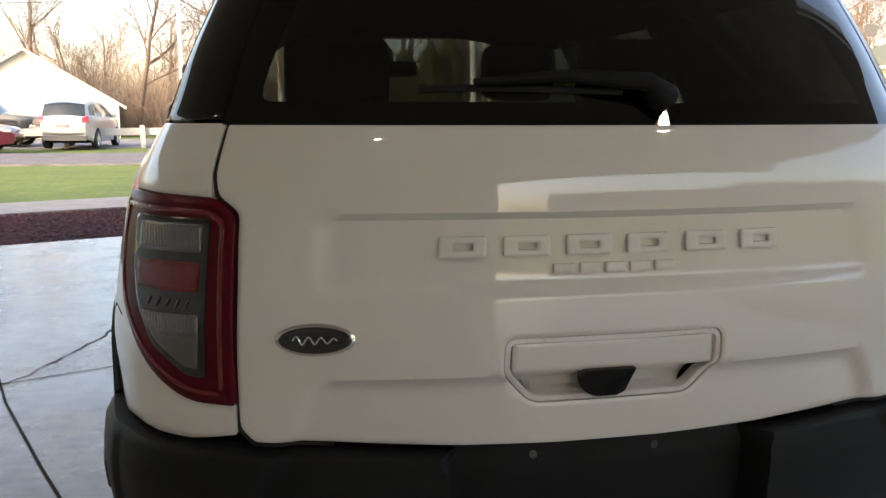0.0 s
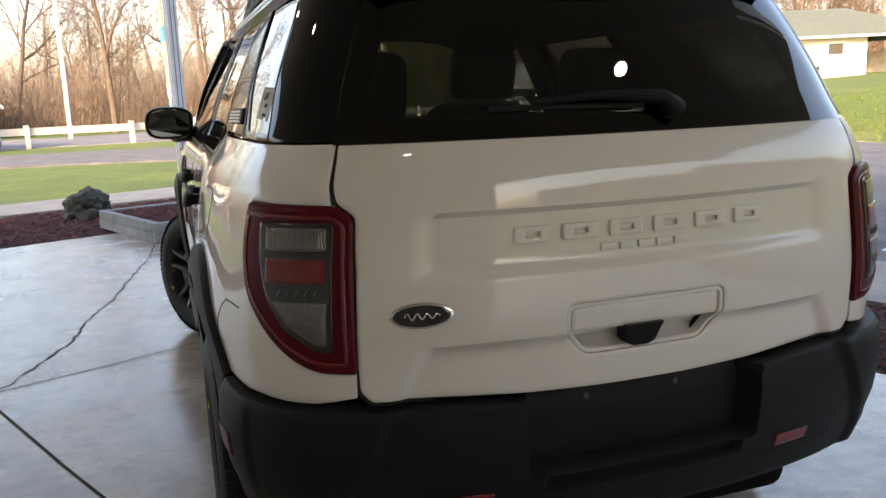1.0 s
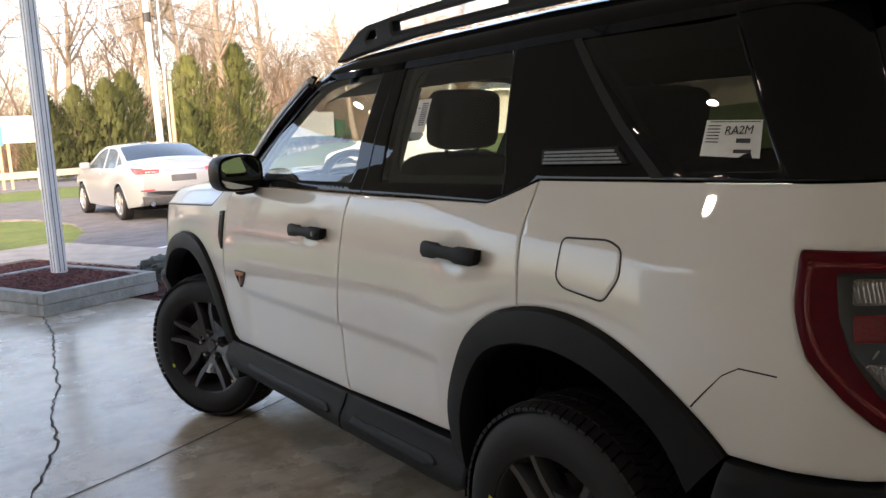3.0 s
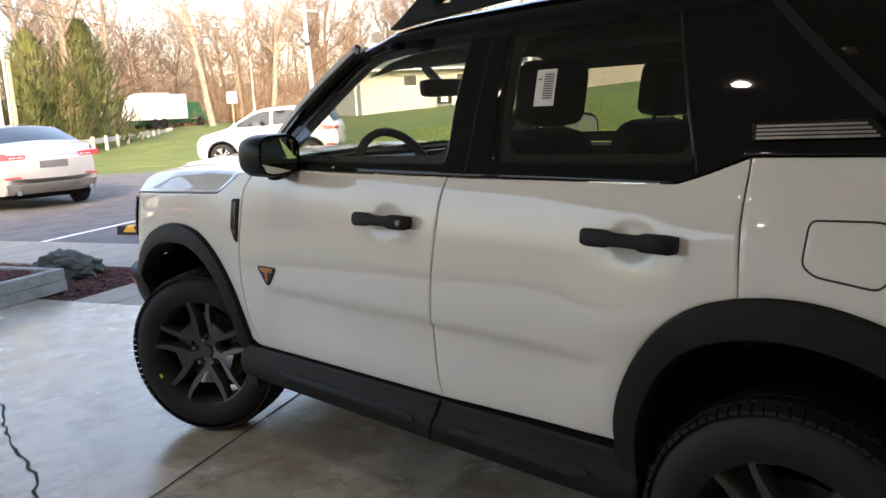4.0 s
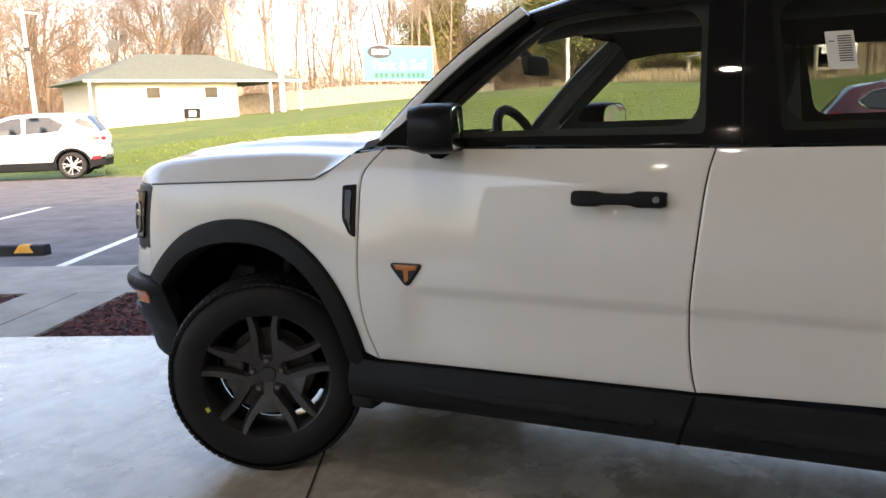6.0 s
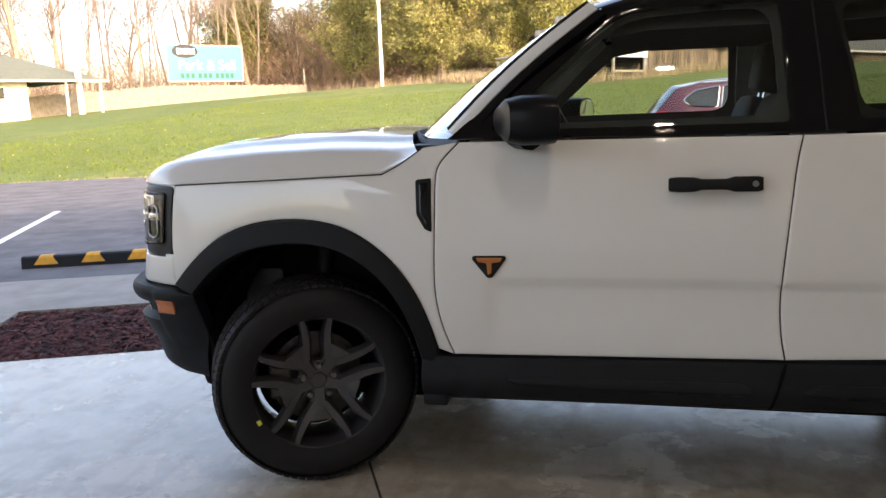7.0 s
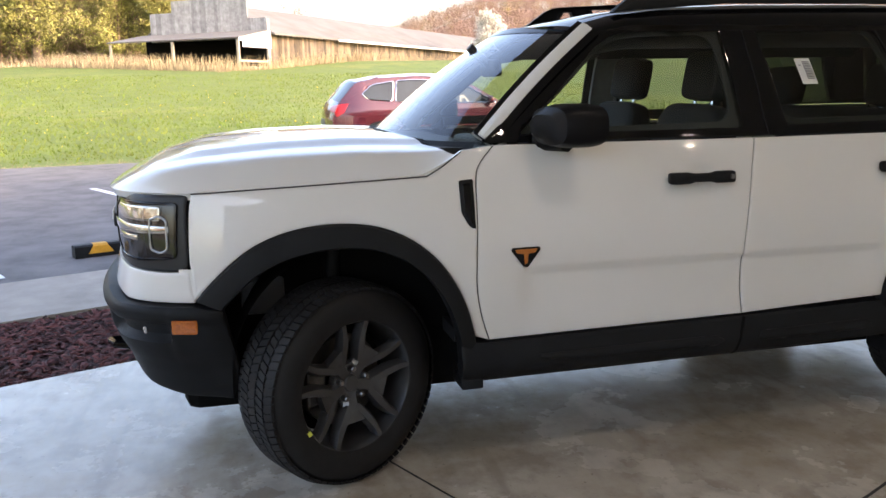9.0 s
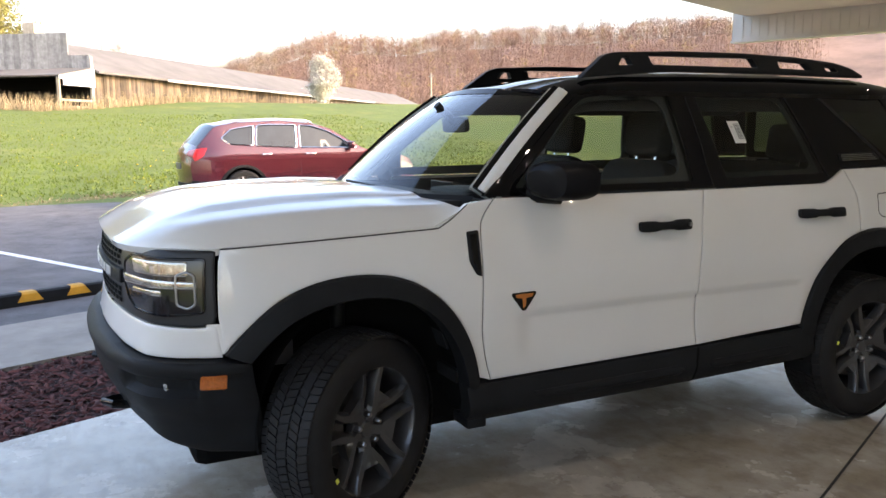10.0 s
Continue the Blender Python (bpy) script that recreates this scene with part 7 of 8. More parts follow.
# pillar seams and louvre trim
for ya, za, yb, zb, wd in ((-0.925, 1.660, -1.075, 1.240, 0.006), (-1.175, 1.660, -1.575, 1.288, 0.035), (-0.30, 1.655, -0.325, 1.222, 0.006), (-1.80, 1.60, -1.895, 1.29, 0.004)):
    both("pillar_seam", lambda: sheet(on_side([(ya, za), (ya - wd, za), (yb - wd, zb), (yb, zb)]), lambda s, z, o=0: skin(s, z, o + 0.0012), 0.03, gap=0, edge=0, depth=0.002), CLAD, frame_part)
louvre = both("pillar_louvre", lambda: sheet(rounded(on_side([(-1.20, 1.352), (-1.47, 1.357), (-1.51, 1.319), (-1.205, 1.314)]), 0.004), lambda s, z, o=0: skin(s, z, o + 0.007), 0.02, gap=0, edge=0.003, depth=0.009), CLAD, quarter, "small louvred pillar trim")
for k in range(4):
    z = 1.3475 - k * 0.0085
    both("louvre_blade", lambda: sheet(on_side([(-1.215, z), (-1.462 - k * 0.008, z + 0.003), (-1.464 - k * 0.008, z - 0.002), (-1.215, z - 0.005)]), lambda s, z2, o=0: skin(s, z2, o + 0.010), 0.03, gap=0, edge=0, depth=0.004), STEEL, quarter)

# rear window and upper tail
half_rw = [(0.742, 1.279), (0.742, 1.45), (0.740, 1.655), (0.66, 1.672), (0.4, 1.684), (0.2, 1.686)]
RW = [(s_x(x), z) for x, z in half_rw] + [(-s_x(x), z) for x, z in half_rw[::-1]]
part("rear_window", sheet(RW, lambda s, z, o=0: skin(s, z, o), 0.03, gap=0.001, edge=0, depth=0), PRIVACY, SUV, "dark tinted rear window", True)

RW_IN = [(s_x(x), z) for x, z in [(0.690, 1.318), (0.655, 1.60), (0.4, 1.622), (0.2, 1.626)]] + [(-s_x(x), z) for x, z in [(0.690, 1.318), (0.655, 1.60), (0.4, 1.622), (0.2, 1.626)][::-1]]
part("window_border", sheet(RW, lambda s, z, o=0: skin(s, z, o - 0.004), 0.04, gap=0, edge=0, depth=0, holes=[rounded(RW_IN, 0.03)[::-1]]), DARK, SUV, "", True)


# roof
def roof_z(y):
    return float(np.interp(y, [-2.02, -1.9, -1.6, -1.0, -0.4, 0.0, 0.25, 0.42, 0.50], [1.700, 1.725, 1.750, 1.762, 1.757, 1.742, 1.716, 1.683, 1.664]))


def roof_mesh():
    bm = bmesh.new()
    rows = []
    for y in np.linspace(-2.05, 0.50, 52):
        w = 0.640 if y > -1.6 else 0.640 - 0.10 * ((-1.6 - y) / 0.45) ** 2
        w = w if y < 0.2 else w - 0.02 * (y - 0.2) / 0.3
        row = []
        for t in np.linspace(-1, 1, 33):
            f = math.copysign(1 - (1 - abs(t)) ** 1.6, t)
            x = w * f
            e = 1.648 if y < 0.25 else 1.648 - 0.03 * (y - 0.25) / 0.25
            z = e + (roof_z(y) - e) * (1 - abs(f) ** 5) ** 0.55 if abs(f) < 1 else e
            yy = y - 0.13 * (f * f) * smooth01((y - 0.0) / 0.5) + (0.10 * f * f if y < -1.8 else 0.10 * f * f * smooth01((-1.2 - y) / 0.6))
            row.append(bm.verts.new((x, yy, z)))
        rows.append(row)
    for a, b in zip(rows, rows[1:]):
        for k in range(32):
            bm.faces.new((a[k], a[k + 1], b[k + 1], b[k]))
    r = bmesh.ops.extrude_edge_only(bm, edges=[e for e in bm.edges if len(e.link_faces) == 1])
    for v in r["geom"]:
        if isinstance(v, bmesh.types.BMVert):
            v.co.z -= 0.022
            v.co.x *= 0.98
    return bm


roof = part("roof", roof_mesh(), GLOSSBLACK, SUV, "gloss black roof", True)
wiper = part("rear_wiper", tube([(0.085, -2.09, 1.322), (0.085, -2.135, 1.330), (0.06, -2.132, 1.352), (-0.08, -2.118, 1.362), (-0.24, -2.110, 1.350)], [0.026, 0.026, 0.017, 0.011, 0.006], 10), CLAD, SUV, "black rear wiper lying along the glass", True)
part("wiper_blade", tube([(0.02, -2.112, 1.335), (-0.16, -2.108, 1.340), (-0.33, -2.090, 1.340)], 0.006, 6), RUBBER, wiper)


def rail_mesh():
    outer = [(0.240, 1.700), (0.15, 1.765), (0.095, 1.806), (0.04, 1.822), (-0.30, 1.838), (-0.75, 1.843), (-1.10, 1.835), (-1.38, 1.815), (-1.50, 1.790), (-1.58, 1.752), (-1.58, 1.740), (-0.9, 1.745), (-0.3, 1.742), (0.10, 1.715)]
    holes = [[(-0.005, 1.800), (-0.045, 1.800), (-0.060, 1.765), (0.020, 1.765)], [(-0.155, 1.812), (-0.80, 1.820), (-0.83, 1.775), (-0.175, 1.772)], [(-0.97, 1.812), (-1.16, 1.806), (-1.20, 1.772), (-0.98, 1.776)], [(-1.30, 1.796), (-1.37, 1.788), (-1.40, 1.768), (-1.31, 1.770)]]
    surf = lambda a, b, o=0: Vector((-0.575 - o + (b - 1.72) * 0.25, a, b))
    bm = sheet(rounded(outer, 0.02), surf, 0.04, gap=0, edge=0.006, depth=0.04, holes=[rounded(h, 0.01)[::-1] for h in holes])
    return bm


rails = both("roof_rail", rail_mesh, CLAD, label="black raised roof rail")

# hood
def hood_mesh():
    bm = bmesh.new()
    rows = []
    NV, NU = 44, 61
    for i in range(NV):
        v = i / (NV - 1)
        row = []
        for k in range(NU):
            t = -1 + 2 * k / (NU - 1)
            f = math.copysign(1 - (1 - abs(t)) ** 1.5, t)
            a = abs(f)
            yb = 1.10 - 0.16 * a**2
            yf = 2.178 - 0.03 * a**2 - 0.275 * a**6
            # the side edge runs along the fender line
            y = yb + (yf - yb) * (1 - (1 - v) ** 1.25)
            edge_x = 0.846 - 0.03 * smooth01((y - 1.5) / 0.5) - 0.02 * smooth01((1.15 - y) / 0.25)
            x = edge_x * f
            zc = float(np.interp(y, [0.9, 1.1, 1.3, 1.6, 1.85, 2.0, 2.1, 2.16, 2.20], [1.222, 1.240, 1.250, 1.244, 1.222, 1.190, 1.150, 1.115, 1.090]))
            ze = float(np.interp(y, [0.90, 1.0, 1.07, 1.3, 1.9, 2.2], [1.212, 1.156, 1.124, 1.116, 1.094, 1.086]))
            zs = ze + 0.66 * (zc - ze)
            lin = ze + (zs - ze) * (1 - a) / 0.10
            crown = zs + (zc - zs) * (1 - (a / 0.9) ** 2)
            k2 = 0.004
            z = 0.5 * (lin + crown - math.sqrt((lin - crown) ** 2 + k2 * 0.1))
            z = max(z, ze)
            z += 0.016 * smooth01((0.60 - abs(x)) / 0.05) * smooth01((2.08 - y) / 0.3) - 0.010 * smooth01((0.34 - abs(x)) / 0.10) * smooth01((2.05 - y) / 0.4)
            d = (yf - y) / (0.10 + 0.10 * (1 - a**2))
            if d < 1:
                z = 1.091 + (z - 1.091) * math.sqrt(max(0.0, 1 - (1 - d) ** 2))
            row.append(bm.verts.new((x, y, z)))
        rows.append(row)
    for a, b in zip(rows, rows[1:]):
        for k in range(NU - 1):
            bm.faces.new((a[k], a[k + 1], b[k + 1], b[k]))
    r = bmesh.ops.extrude_edge_only(bm, edges=[e for e in bm.edges if len(e.link_faces) == 1])
    for g in r["geom"]:
        if isinstance(g, bmesh.types.BMVert):
            g.co.z -= 0.025
            g.co.x *= 0.985
            g.co.y = 1.5 + (g.co.y - 1.5) * 0.985
    return bm


HOODLINE = [(1.885, 1.091), (1.63, 1.101), (1.3, 1.112), (1.06, 1.120), (1.0, 1.151), (0.925, 1.202)]
both("hood_gap", lambda: sheet(on_side(HOODLINE + [(y, z - 0.005) for y, z in HOODLINE[::-1]]), lambda s, z, o=0: skin(s, z, 0.0015), 0.03, gap=0, edge=0, depth=0), GAP)
part("hood", hood_mesh(), PAINT, SUV, "white hood with raised shoulders", True)

# windshield and pillars
def shield_pt(u, v, out=0.0):
    """u from -1 to 1 across, v from 0 at the cowl to 1 at the roof."""
    hw = 0.725 + (0.615 - 0.725) * v
    y = 1.115 + (0.495 - 1.115) * v - (0.285 - 0.13 * v) * u * u
    z = 1.222 + (1.672 - 1.222) * v + 0.030 * math.sin(math.pi * v) - 0.035 * v * u * u
    return Vector((hw * u, y + 0.5 * out, z + 0.85 * out))


part("windshield", grid(shield_pt, np.linspace(-1, 1, 25), np.linspace(0, 1, 15)), SHIELD, SUV, "clear windshield", True)
part("windshield_band", grid(lambda u, v: shield_pt(u, v, 0.002), np.linspace(-1, 1, 25), np.linspace(0.93, 1.0, 3)), GLOSSBLACK, SUV, "", True)
part("cowl", grid(lambda u, v: shield_pt(u, v * 0.05 - 0.06, 0.006), np.linspace(-1, 1, 25), np.linspace(-0.5, 1.0, 4)), CLAD, SUV, "", True)


for u0, u1 in ((-0.78, 0.0), (-0.02, 0.62)):
    wp = part("wiper_arm", tube([shield_pt(u0, -0.06, 0.004), shield_pt(u0 + 0.06, -0.05, 0.016), shield_pt((u0 + u1) / 2, 0.0, 0.020), shield_pt(u1, 0.030, 0.012)], [0.013, 0.013, 0.007, 0.004], 8), CLAD, SUV, "black windshield wiper", True)
    part("wiper_blade", tube([shield_pt(u0 + 0.10, -0.01, 0.006), shield_pt((u0 + u1) / 2, 0.004, 0.008), shield_pt(u1 + 0.12, 0.036, 0.007)], 0.005, 6), RUBBER, wp)


def pillar(o0, o1, wa, wb):
    def make():
        A, B = Vector((-0.772, 0.825, 1.236)), Vector((-0.632, 0.362, 1.640))
        bm = bmesh.new()
        rows = []
        for t in np.linspace(0, 1, 9):
            p = A.lerp(B, t) + Vector((-0.016, 0.012, 0.012)) * math.sin(math.pi * t)
            d = (B - A).normalized()
            n = Vector((-0.80, 0.40, 0.42)).normalized()
            w = d.cross(n).normalized()
            row = [bm.verts.new(p + w * a + n * b) for a, b in ((wa, o0 - 0.02), (wa, o0), ((wa + wb) / 2, o0 + 0.008), (wb, o1), (wb, o1 - 0.02))]
            rows.append(row)
        for a, b in zip(rows, rows[1:]):
            for k in range(4):
                bm.faces.new((a[k], a[k + 1], b[k + 1], b[k]))
        bm.faces.new(rows[-1])
        bm.faces.new(rows[0][::-1])
        return bm
    return make


both("windshield_pillar", pillar(0.002, 0.002, -0.050, 0.050), GLOSSBLACK)
both("pillar_trim", pillar(-0.034, -0.034, -0.065, 0.060), TRIMPALE, label="grey inner pillar trim")
PILLARWHITE = mat("pillar_strip", (0.72, 0.72, 0.71), 0.45, var=0.04, scale=20)
both("pillar_cover", pillar(0.012, 0.012, -0.026, 0.020), PILLARWHITE, label="white strip on the windshield pillar")

# mirrors
def mirror_mesh():
    bm = bmesh.new()
    rows = []
    for f, sx, sz, dy in [(0.0, 0.55, 0.55, 0.085), (0.18, 0.86, 0.86, 0.070), (0.5, 1.0, 1.0, 0.030), (0.85, 1.0, 1.0, -0.035), (1.0, 0.95, 0.95, -0.055), (1.0, 0.86, 0.84, -0.055)]:
        row = []
        for a in np.linspace(0, 2 * math.pi, 29)[:-1]:
            q = lambda v: math.copysign(abs(v) ** 0.66, v)
            row.append(bm.verts.new((-0.920 + 0.112 * sx * q(math.cos(a)), 0.545 + dy * 1.2 + 0.03 * math.cos(a), 1.283 + 0.077 * sz * q(math.sin(a)))))
        rows.append(row)
    for a, b in zip(rows, rows[1:]):
        for k in range(28):
            bm.faces.new((a[k], a[(k + 1) % 28], b[(k + 1) % 28], b[k]))
    bm.faces.new(rows[0])
    tube([(-0.90, 0.555, 1.232), (-0.82, 0.60, 1.224), (-0.775, 0.63, 1.226)], [0.045, 0.036, 0.042], 10, bm)
    return bm


mir = both("side_mirror", mirror_mesh, GLOSSBLACK2, label="black door mirror")


def mirror_face():
    bm = bmesh.new()
    q = lambda v: math.copysign(abs(v) ** 0.66, v)
    bm.faces.new([bm.verts.new((-0.920 + 0.098 * q(math.cos(a)), 0.480 + 0.03 * math.cos(a), 1.283 + 0.066 * q(math.sin(a)))) for a in np.linspace(0, 2 * math.pi, 29)[:-1]])
    return bm


MIRROR = mat("mirror_glass", (0.75, 0.78, 0.77), 0.02, metal=1.0)
both("mirror_glass", mirror_face, MIRROR, mir, smooth=False)

# nose: lamp and grille band, white lower band, bumper
band = on_side([(1.896, 1.086)]) + [(s_fx(0.74), 1.086), (s_fx(0.4), 1.086), (ROUND, 1.080)]
band_low = [(ROUND, 0.845), (s_fx(0.4), 0.842), (s_fx(0.72), 0.832)] + on_side([(1.96, 0.828), (1.905, 0.836), (1.897, 0.86)])
mir_s = lambda pts: [(2 * ROUND - s, z) for s, z in pts]
BAND = band + mir_s(band[::-1][1:]) + mir_s(band_low[::-1])[:-1] + band_low
grille = part("grille", sheet(BAND, lambda s, z, o=0: skin(s, z, o - 0.004), 0.03, gap=0.001, edge=0.004, depth=0.03), LAMPFRAME, SUV, "dark grey grille with mesh and pale name bar", True)
white_low = on_side([(1.866, 0.722), (1.895, 0.832)]) + [(s_y(1.96), 0.826), (s_fx(0.72), 0.830), (s_fx(0.4), 0.840), (ROUND, 0.843)]
white_btm = [(ROUND, 0.752), (s_fx(0.4), 0.742), (s_fx(0.72), 0.722)]
WB = white_low + mir_s(white_low[::-1][1:]) + mir_s(white_btm[::-1])[:-1] + white_btm
part("front_fascia", sheet(WB, skin, 0.03, gap=0.0015, edge=0.004, depth=0.03), PAINT, SUV, "white band below the grille", True)
FB_Z = [0.30, 0.36, 0.40, 0.44, 0.50, 0.55, 0.60, 0.655, 0.675, 0.70, 0.73, 0.76]
FB_O = [-0.08, -0.045, -0.02, -0.012, 0.008, 0.022, 0.030, 0.032, 0.045, 0.047, 0.030, 0.0]


def front_skin(s, z, out=0.0):
    zz = max(min(z, 0.74), 0.5)
    b = skin(s, zz, 0.0)
    n = skin(s, zz, 1.0) - b
    y = float(np.interp(s if s < ROUND else 2 * ROUND - s, ARC, CY))
    o = float(np.interp(z, FB_Z, FB_O)) * smooth01((y - 1.70) / 0.25 + 0.35) + out
    x = abs(b.x)
    o -= 0.034 * smooth01((0.815 - x) / 0.016 + 0.5) * smooth01((x - 0.56) / 0.05) * smooth01((0.652 - z) / 0.012 + 0.5) * smooth01((z - 0.596) / 0.02 + 0.5)
    return Vector((b.x + n.x * o, b.y + n.y * o, z))


fb_top = on_side([(1.775, 0.700), (1.866, 0.718)]) + [(s_fx(0.72), 0.718), (s_fx(0.4), 0.738), (ROUND, 0.748)]
fb_low = [(ROUND, 0.46), (s_fx(0.4), 0.455), (s_fx(0.6), 0.44)] + on_side([(2.07, 0.40), (1.95, 0.365), (1.78, 0.350), (1.745, 0.42), (1.755, 0.56)])
FB = fb_top + mir_s(fb_top[::-1][1:]) + mir_s(fb_low[::-1])[:-1] + fb_low
front_bumper = part("front_bumper", sheet(FB, front_skin, 0.02, gap=0.0015, edge=0.004, depth=0.06, fine=0.012), CLAD, SUV, "black plastic front bumper", True)
for sgn in (0, 1):
    tr = (lambda pts: pts) if not sgn else mir_s
    part("side_marker", sheet(rounded(tr(on_side([(1.932, 0.674), (1.852, 0.674), (1.856, 0.622), (1.938, 0.622)])), 0.006), lambda s, z, o=0: front_skin(s, z, o + 0.006), 0.02, gap=0, edge=0.003, depth=0.012), AMBER, front_bumper, "amber side marker lamp", True)
    part("fog_lamp", sheet(rounded(tr([(s_fx(0.792), 0.630), (s_fx(0.780), 0.630), (s_fx(0.780), 0.600), (s_fx(0.792), 0.600)]), 0.008), lambda s, z, o=0: front_skin(s, z, o + 0.004), 0.02, gap=0, edge=0.002, depth=0.01), CLEARLENS, front_bumper, "", True)
    hl = rounded(tr(on_side([(1.925, 1.062), (1.932, 0.875)]) + [(s_fx(0.78), 0.862), (s_fx(0.62), 0.866), (s_fx(0.56), 0.90), (s_fx(0.52), 0.955), (s_fx(0.52), 1.03), (s_fx(0.60), 1.064)]), 0.02)
    head = part("headlamp", sheet(hl, lambda s, z, o=0: skin(s, z, o + 0.001), 0.02, gap=0, edge=0.003, depth=0.01), SMOKE, SUV, "headlamp with pale reflector bars behind a clear lens", True)
    part("reflector_bar", sheet(rounded(tr(on_side([(1.955, 0.985), (1.955, 0.960)]) + [(s_fx(0.54), 0.955), (s_fx(0.52), 0.985)]), 0.006), lambda s, z, o=0: skin(s, z, o + 0.006), 0.02, gap=0, edge=0.003, depth=0.008), HEADREF, head, "", True)
    part("upper_reflector", sheet(rounded(tr([(s_y(1.985), 1.050), (s_y(1.985), 1.000), (s_fx(0.62), 1.000), (s_fx(0.60), 1.045)]), 0.01), lambda s, z, o=0: skin(s, z, o + 0.0035), 0.02, gap=0, edge=0.002, depth=0.004), HEADREF, head, "", True)
    part("lower_reflector", sheet(rounded(tr([(s_fx(0.77), 0.949), (s_fx(0.77), 0.931), (s_fx(0.60), 0.931), (s_fx(0.61), 0.949)]), 0.006), lambda s, z, o=0: skin(s, z, o + 0.0035), 0.02, gap=0, edge=0.002, depth=0.004), HEADREF, head, "", True)
    ring_out = rounded(tr(on_side([(1.958, 1.005), (1.958, 0.905), (1.985, 0.888), (2.022, 0.902), (2.022, 1.008), (1.985, 1.022)])), 0.014, 6)
    part("lamp_ring", sheet(ring_out, lambda s, z, o=0: skin(s, z, o + 0.007), 0.015, gap=0, edge=0.002, depth=0.008, holes=[inset(ring_out, 0.0075)]), STEEL, head, "chrome ring", True)
    part("lens_edge", sheet(hl, lambda s, z, o=0: skin(s, z, o + 0.004), 0.02, gap=0, edge=0.002, depth=0.006, holes=[inset(hl, 0.009)]), GLOSSBLACK, head, "", True)
    part("fascia_backing", sheet(tr(on_side([(1.845, 0.735), (1.93, 0.735), (1.93, 0.838), (1.872, 0.838)])), lambda s, z, o=0: skin(s, z, o - 0.0035), 0.03, gap=0, edge=0, depth=0), PAINT, SUV)
part("name_bar", sheet(rounded([(s_fx(0.50), 0.992), (2 * ROUND - s_fx(0.50), 0.992), (2 * ROUND - s_fx(0.50), 0.942), (s_fx(0.50), 0.942)], 0.01), lambda s, z, o=0: skin(s, z, o + 0.012), 0.03, gap=0, edge=0.004, depth=0.02), CLAD, grille, "", True)
for k in range(6):
    x0 = 0.36 - k * 0.125
    sa, sb = (s_fx(abs(x)) if x >= 0 else 2 * ROUND - s_fx(abs(x)) for x in (x0, x0 - 0.09))
    part("name_block", sheet([(sa, 0.984), (sb, 0.984), (sb, 0.950), (sa, 0.950)], lambda s, z, o=0: skin(s, z, o + 0.016), 0.03, gap=0, edge=0.002, depth=0.005), PAINT, grille)
for row in range(2):
    for i in range(3):
        for k in range(16):
            x0 = 0.46 - k * 0.058 - (0.015 if i % 2 else 0)
            z0 = (1.058 if row == 0 else 0.922) - i * 0.021
            sa, sb = (s_fx(abs(x)) if x >= 0 else 2 * ROUND - s_fx(abs(x)) for x in (x0, x0 - 0.038))
            part("grille_slot", sheet([(sa, z0), (sb, z0), (sb - 0.004, z0 - 0.014), (sa + 0.004, z0 - 0.014)], lambda s, z, o=0: skin(s, z, o + 0.0005), 0.05, gap=0, edge=0, depth=0.002), DARK, grille)
for sg in (-1, 1):
    part("tow_hook", tube([(sg * 0.42, 2.10, 0.46), (sg * 0.42, 2.20, 0.475), (sg * 0.36, 2.225, 0.475), (sg * 0.33, 2.17, 0.47), (sg * 0.33, 2.08, 0.46)], 0.016, 8), GLOSSBLACK, front_bumper, "", True)

# underbody, wheel wells: near-black, with the shade below put into their colour
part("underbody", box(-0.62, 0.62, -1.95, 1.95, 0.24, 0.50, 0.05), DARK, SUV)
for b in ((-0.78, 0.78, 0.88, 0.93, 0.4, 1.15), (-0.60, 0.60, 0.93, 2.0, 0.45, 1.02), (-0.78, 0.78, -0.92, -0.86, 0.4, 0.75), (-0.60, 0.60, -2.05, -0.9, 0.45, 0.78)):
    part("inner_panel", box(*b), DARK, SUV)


def well(yc):
    def make():
        bm = bmesh.new()
        rows = []
        for a in np.linspace(radians(-8), radians(188), 28):
            y, z = yc + 0.43 * math.cos(a), 0.42 + 0.47 * math.sin(a)
            rows.append([bm.verts.new((-x, y, z)) for x in (0.58, 0.86)])
        for a, b in zip(rows, rows[1:]):
            bm.faces.new((a[0], a[1], b[1], b[0]))
        bm.faces.new([r[0] for r in rows])
        return bm
    return make
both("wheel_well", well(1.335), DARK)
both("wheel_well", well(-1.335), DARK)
both("suspension_bracket", lambda: box(-0.612, -0.585, 1.56, 1.72, 0.60, 0.74, 0.012), TRIMGREY)
both("strut", lambda: tube([(-0.62, 1.40, 0.45), (-0.60, 1.37, 0.92)], [0.032, 0.026], 12), CLAD)
both("mud_flap", lambda: box(-0.86, -0.70, -0.985, -0.965, 0.27, 0.50, 0.006), CLAD)
both("mud_flap", lambda: box(-0.87, -0.74, 0.86, 0.945, 0.315, 0.36, 0.008), CLAD)

# wheels
def tyre_mesh():
    R, W = 0.366, 0.225
    prof = [(0.231, -W / 2 + 0.020), (0.237, -W / 2 + 0.004), (0.266, -W / 2 - 0.007), (0.300, -W / 2 - 0.007), (0.330, -W / 2 + 0.004), (0.350, -W / 2 + 0.022), (0.357, -W / 2 + 0.042), (0.357, W / 2 - 0.042), (0.350, W / 2 - 0.022), (0.330, W / 2 - 0.004), (0.300, W / 2 + 0.007), (0.25, W / 2), (0.222, W / 2 - 0.02)]
    bm = lathe(prof, 96)
    return bm


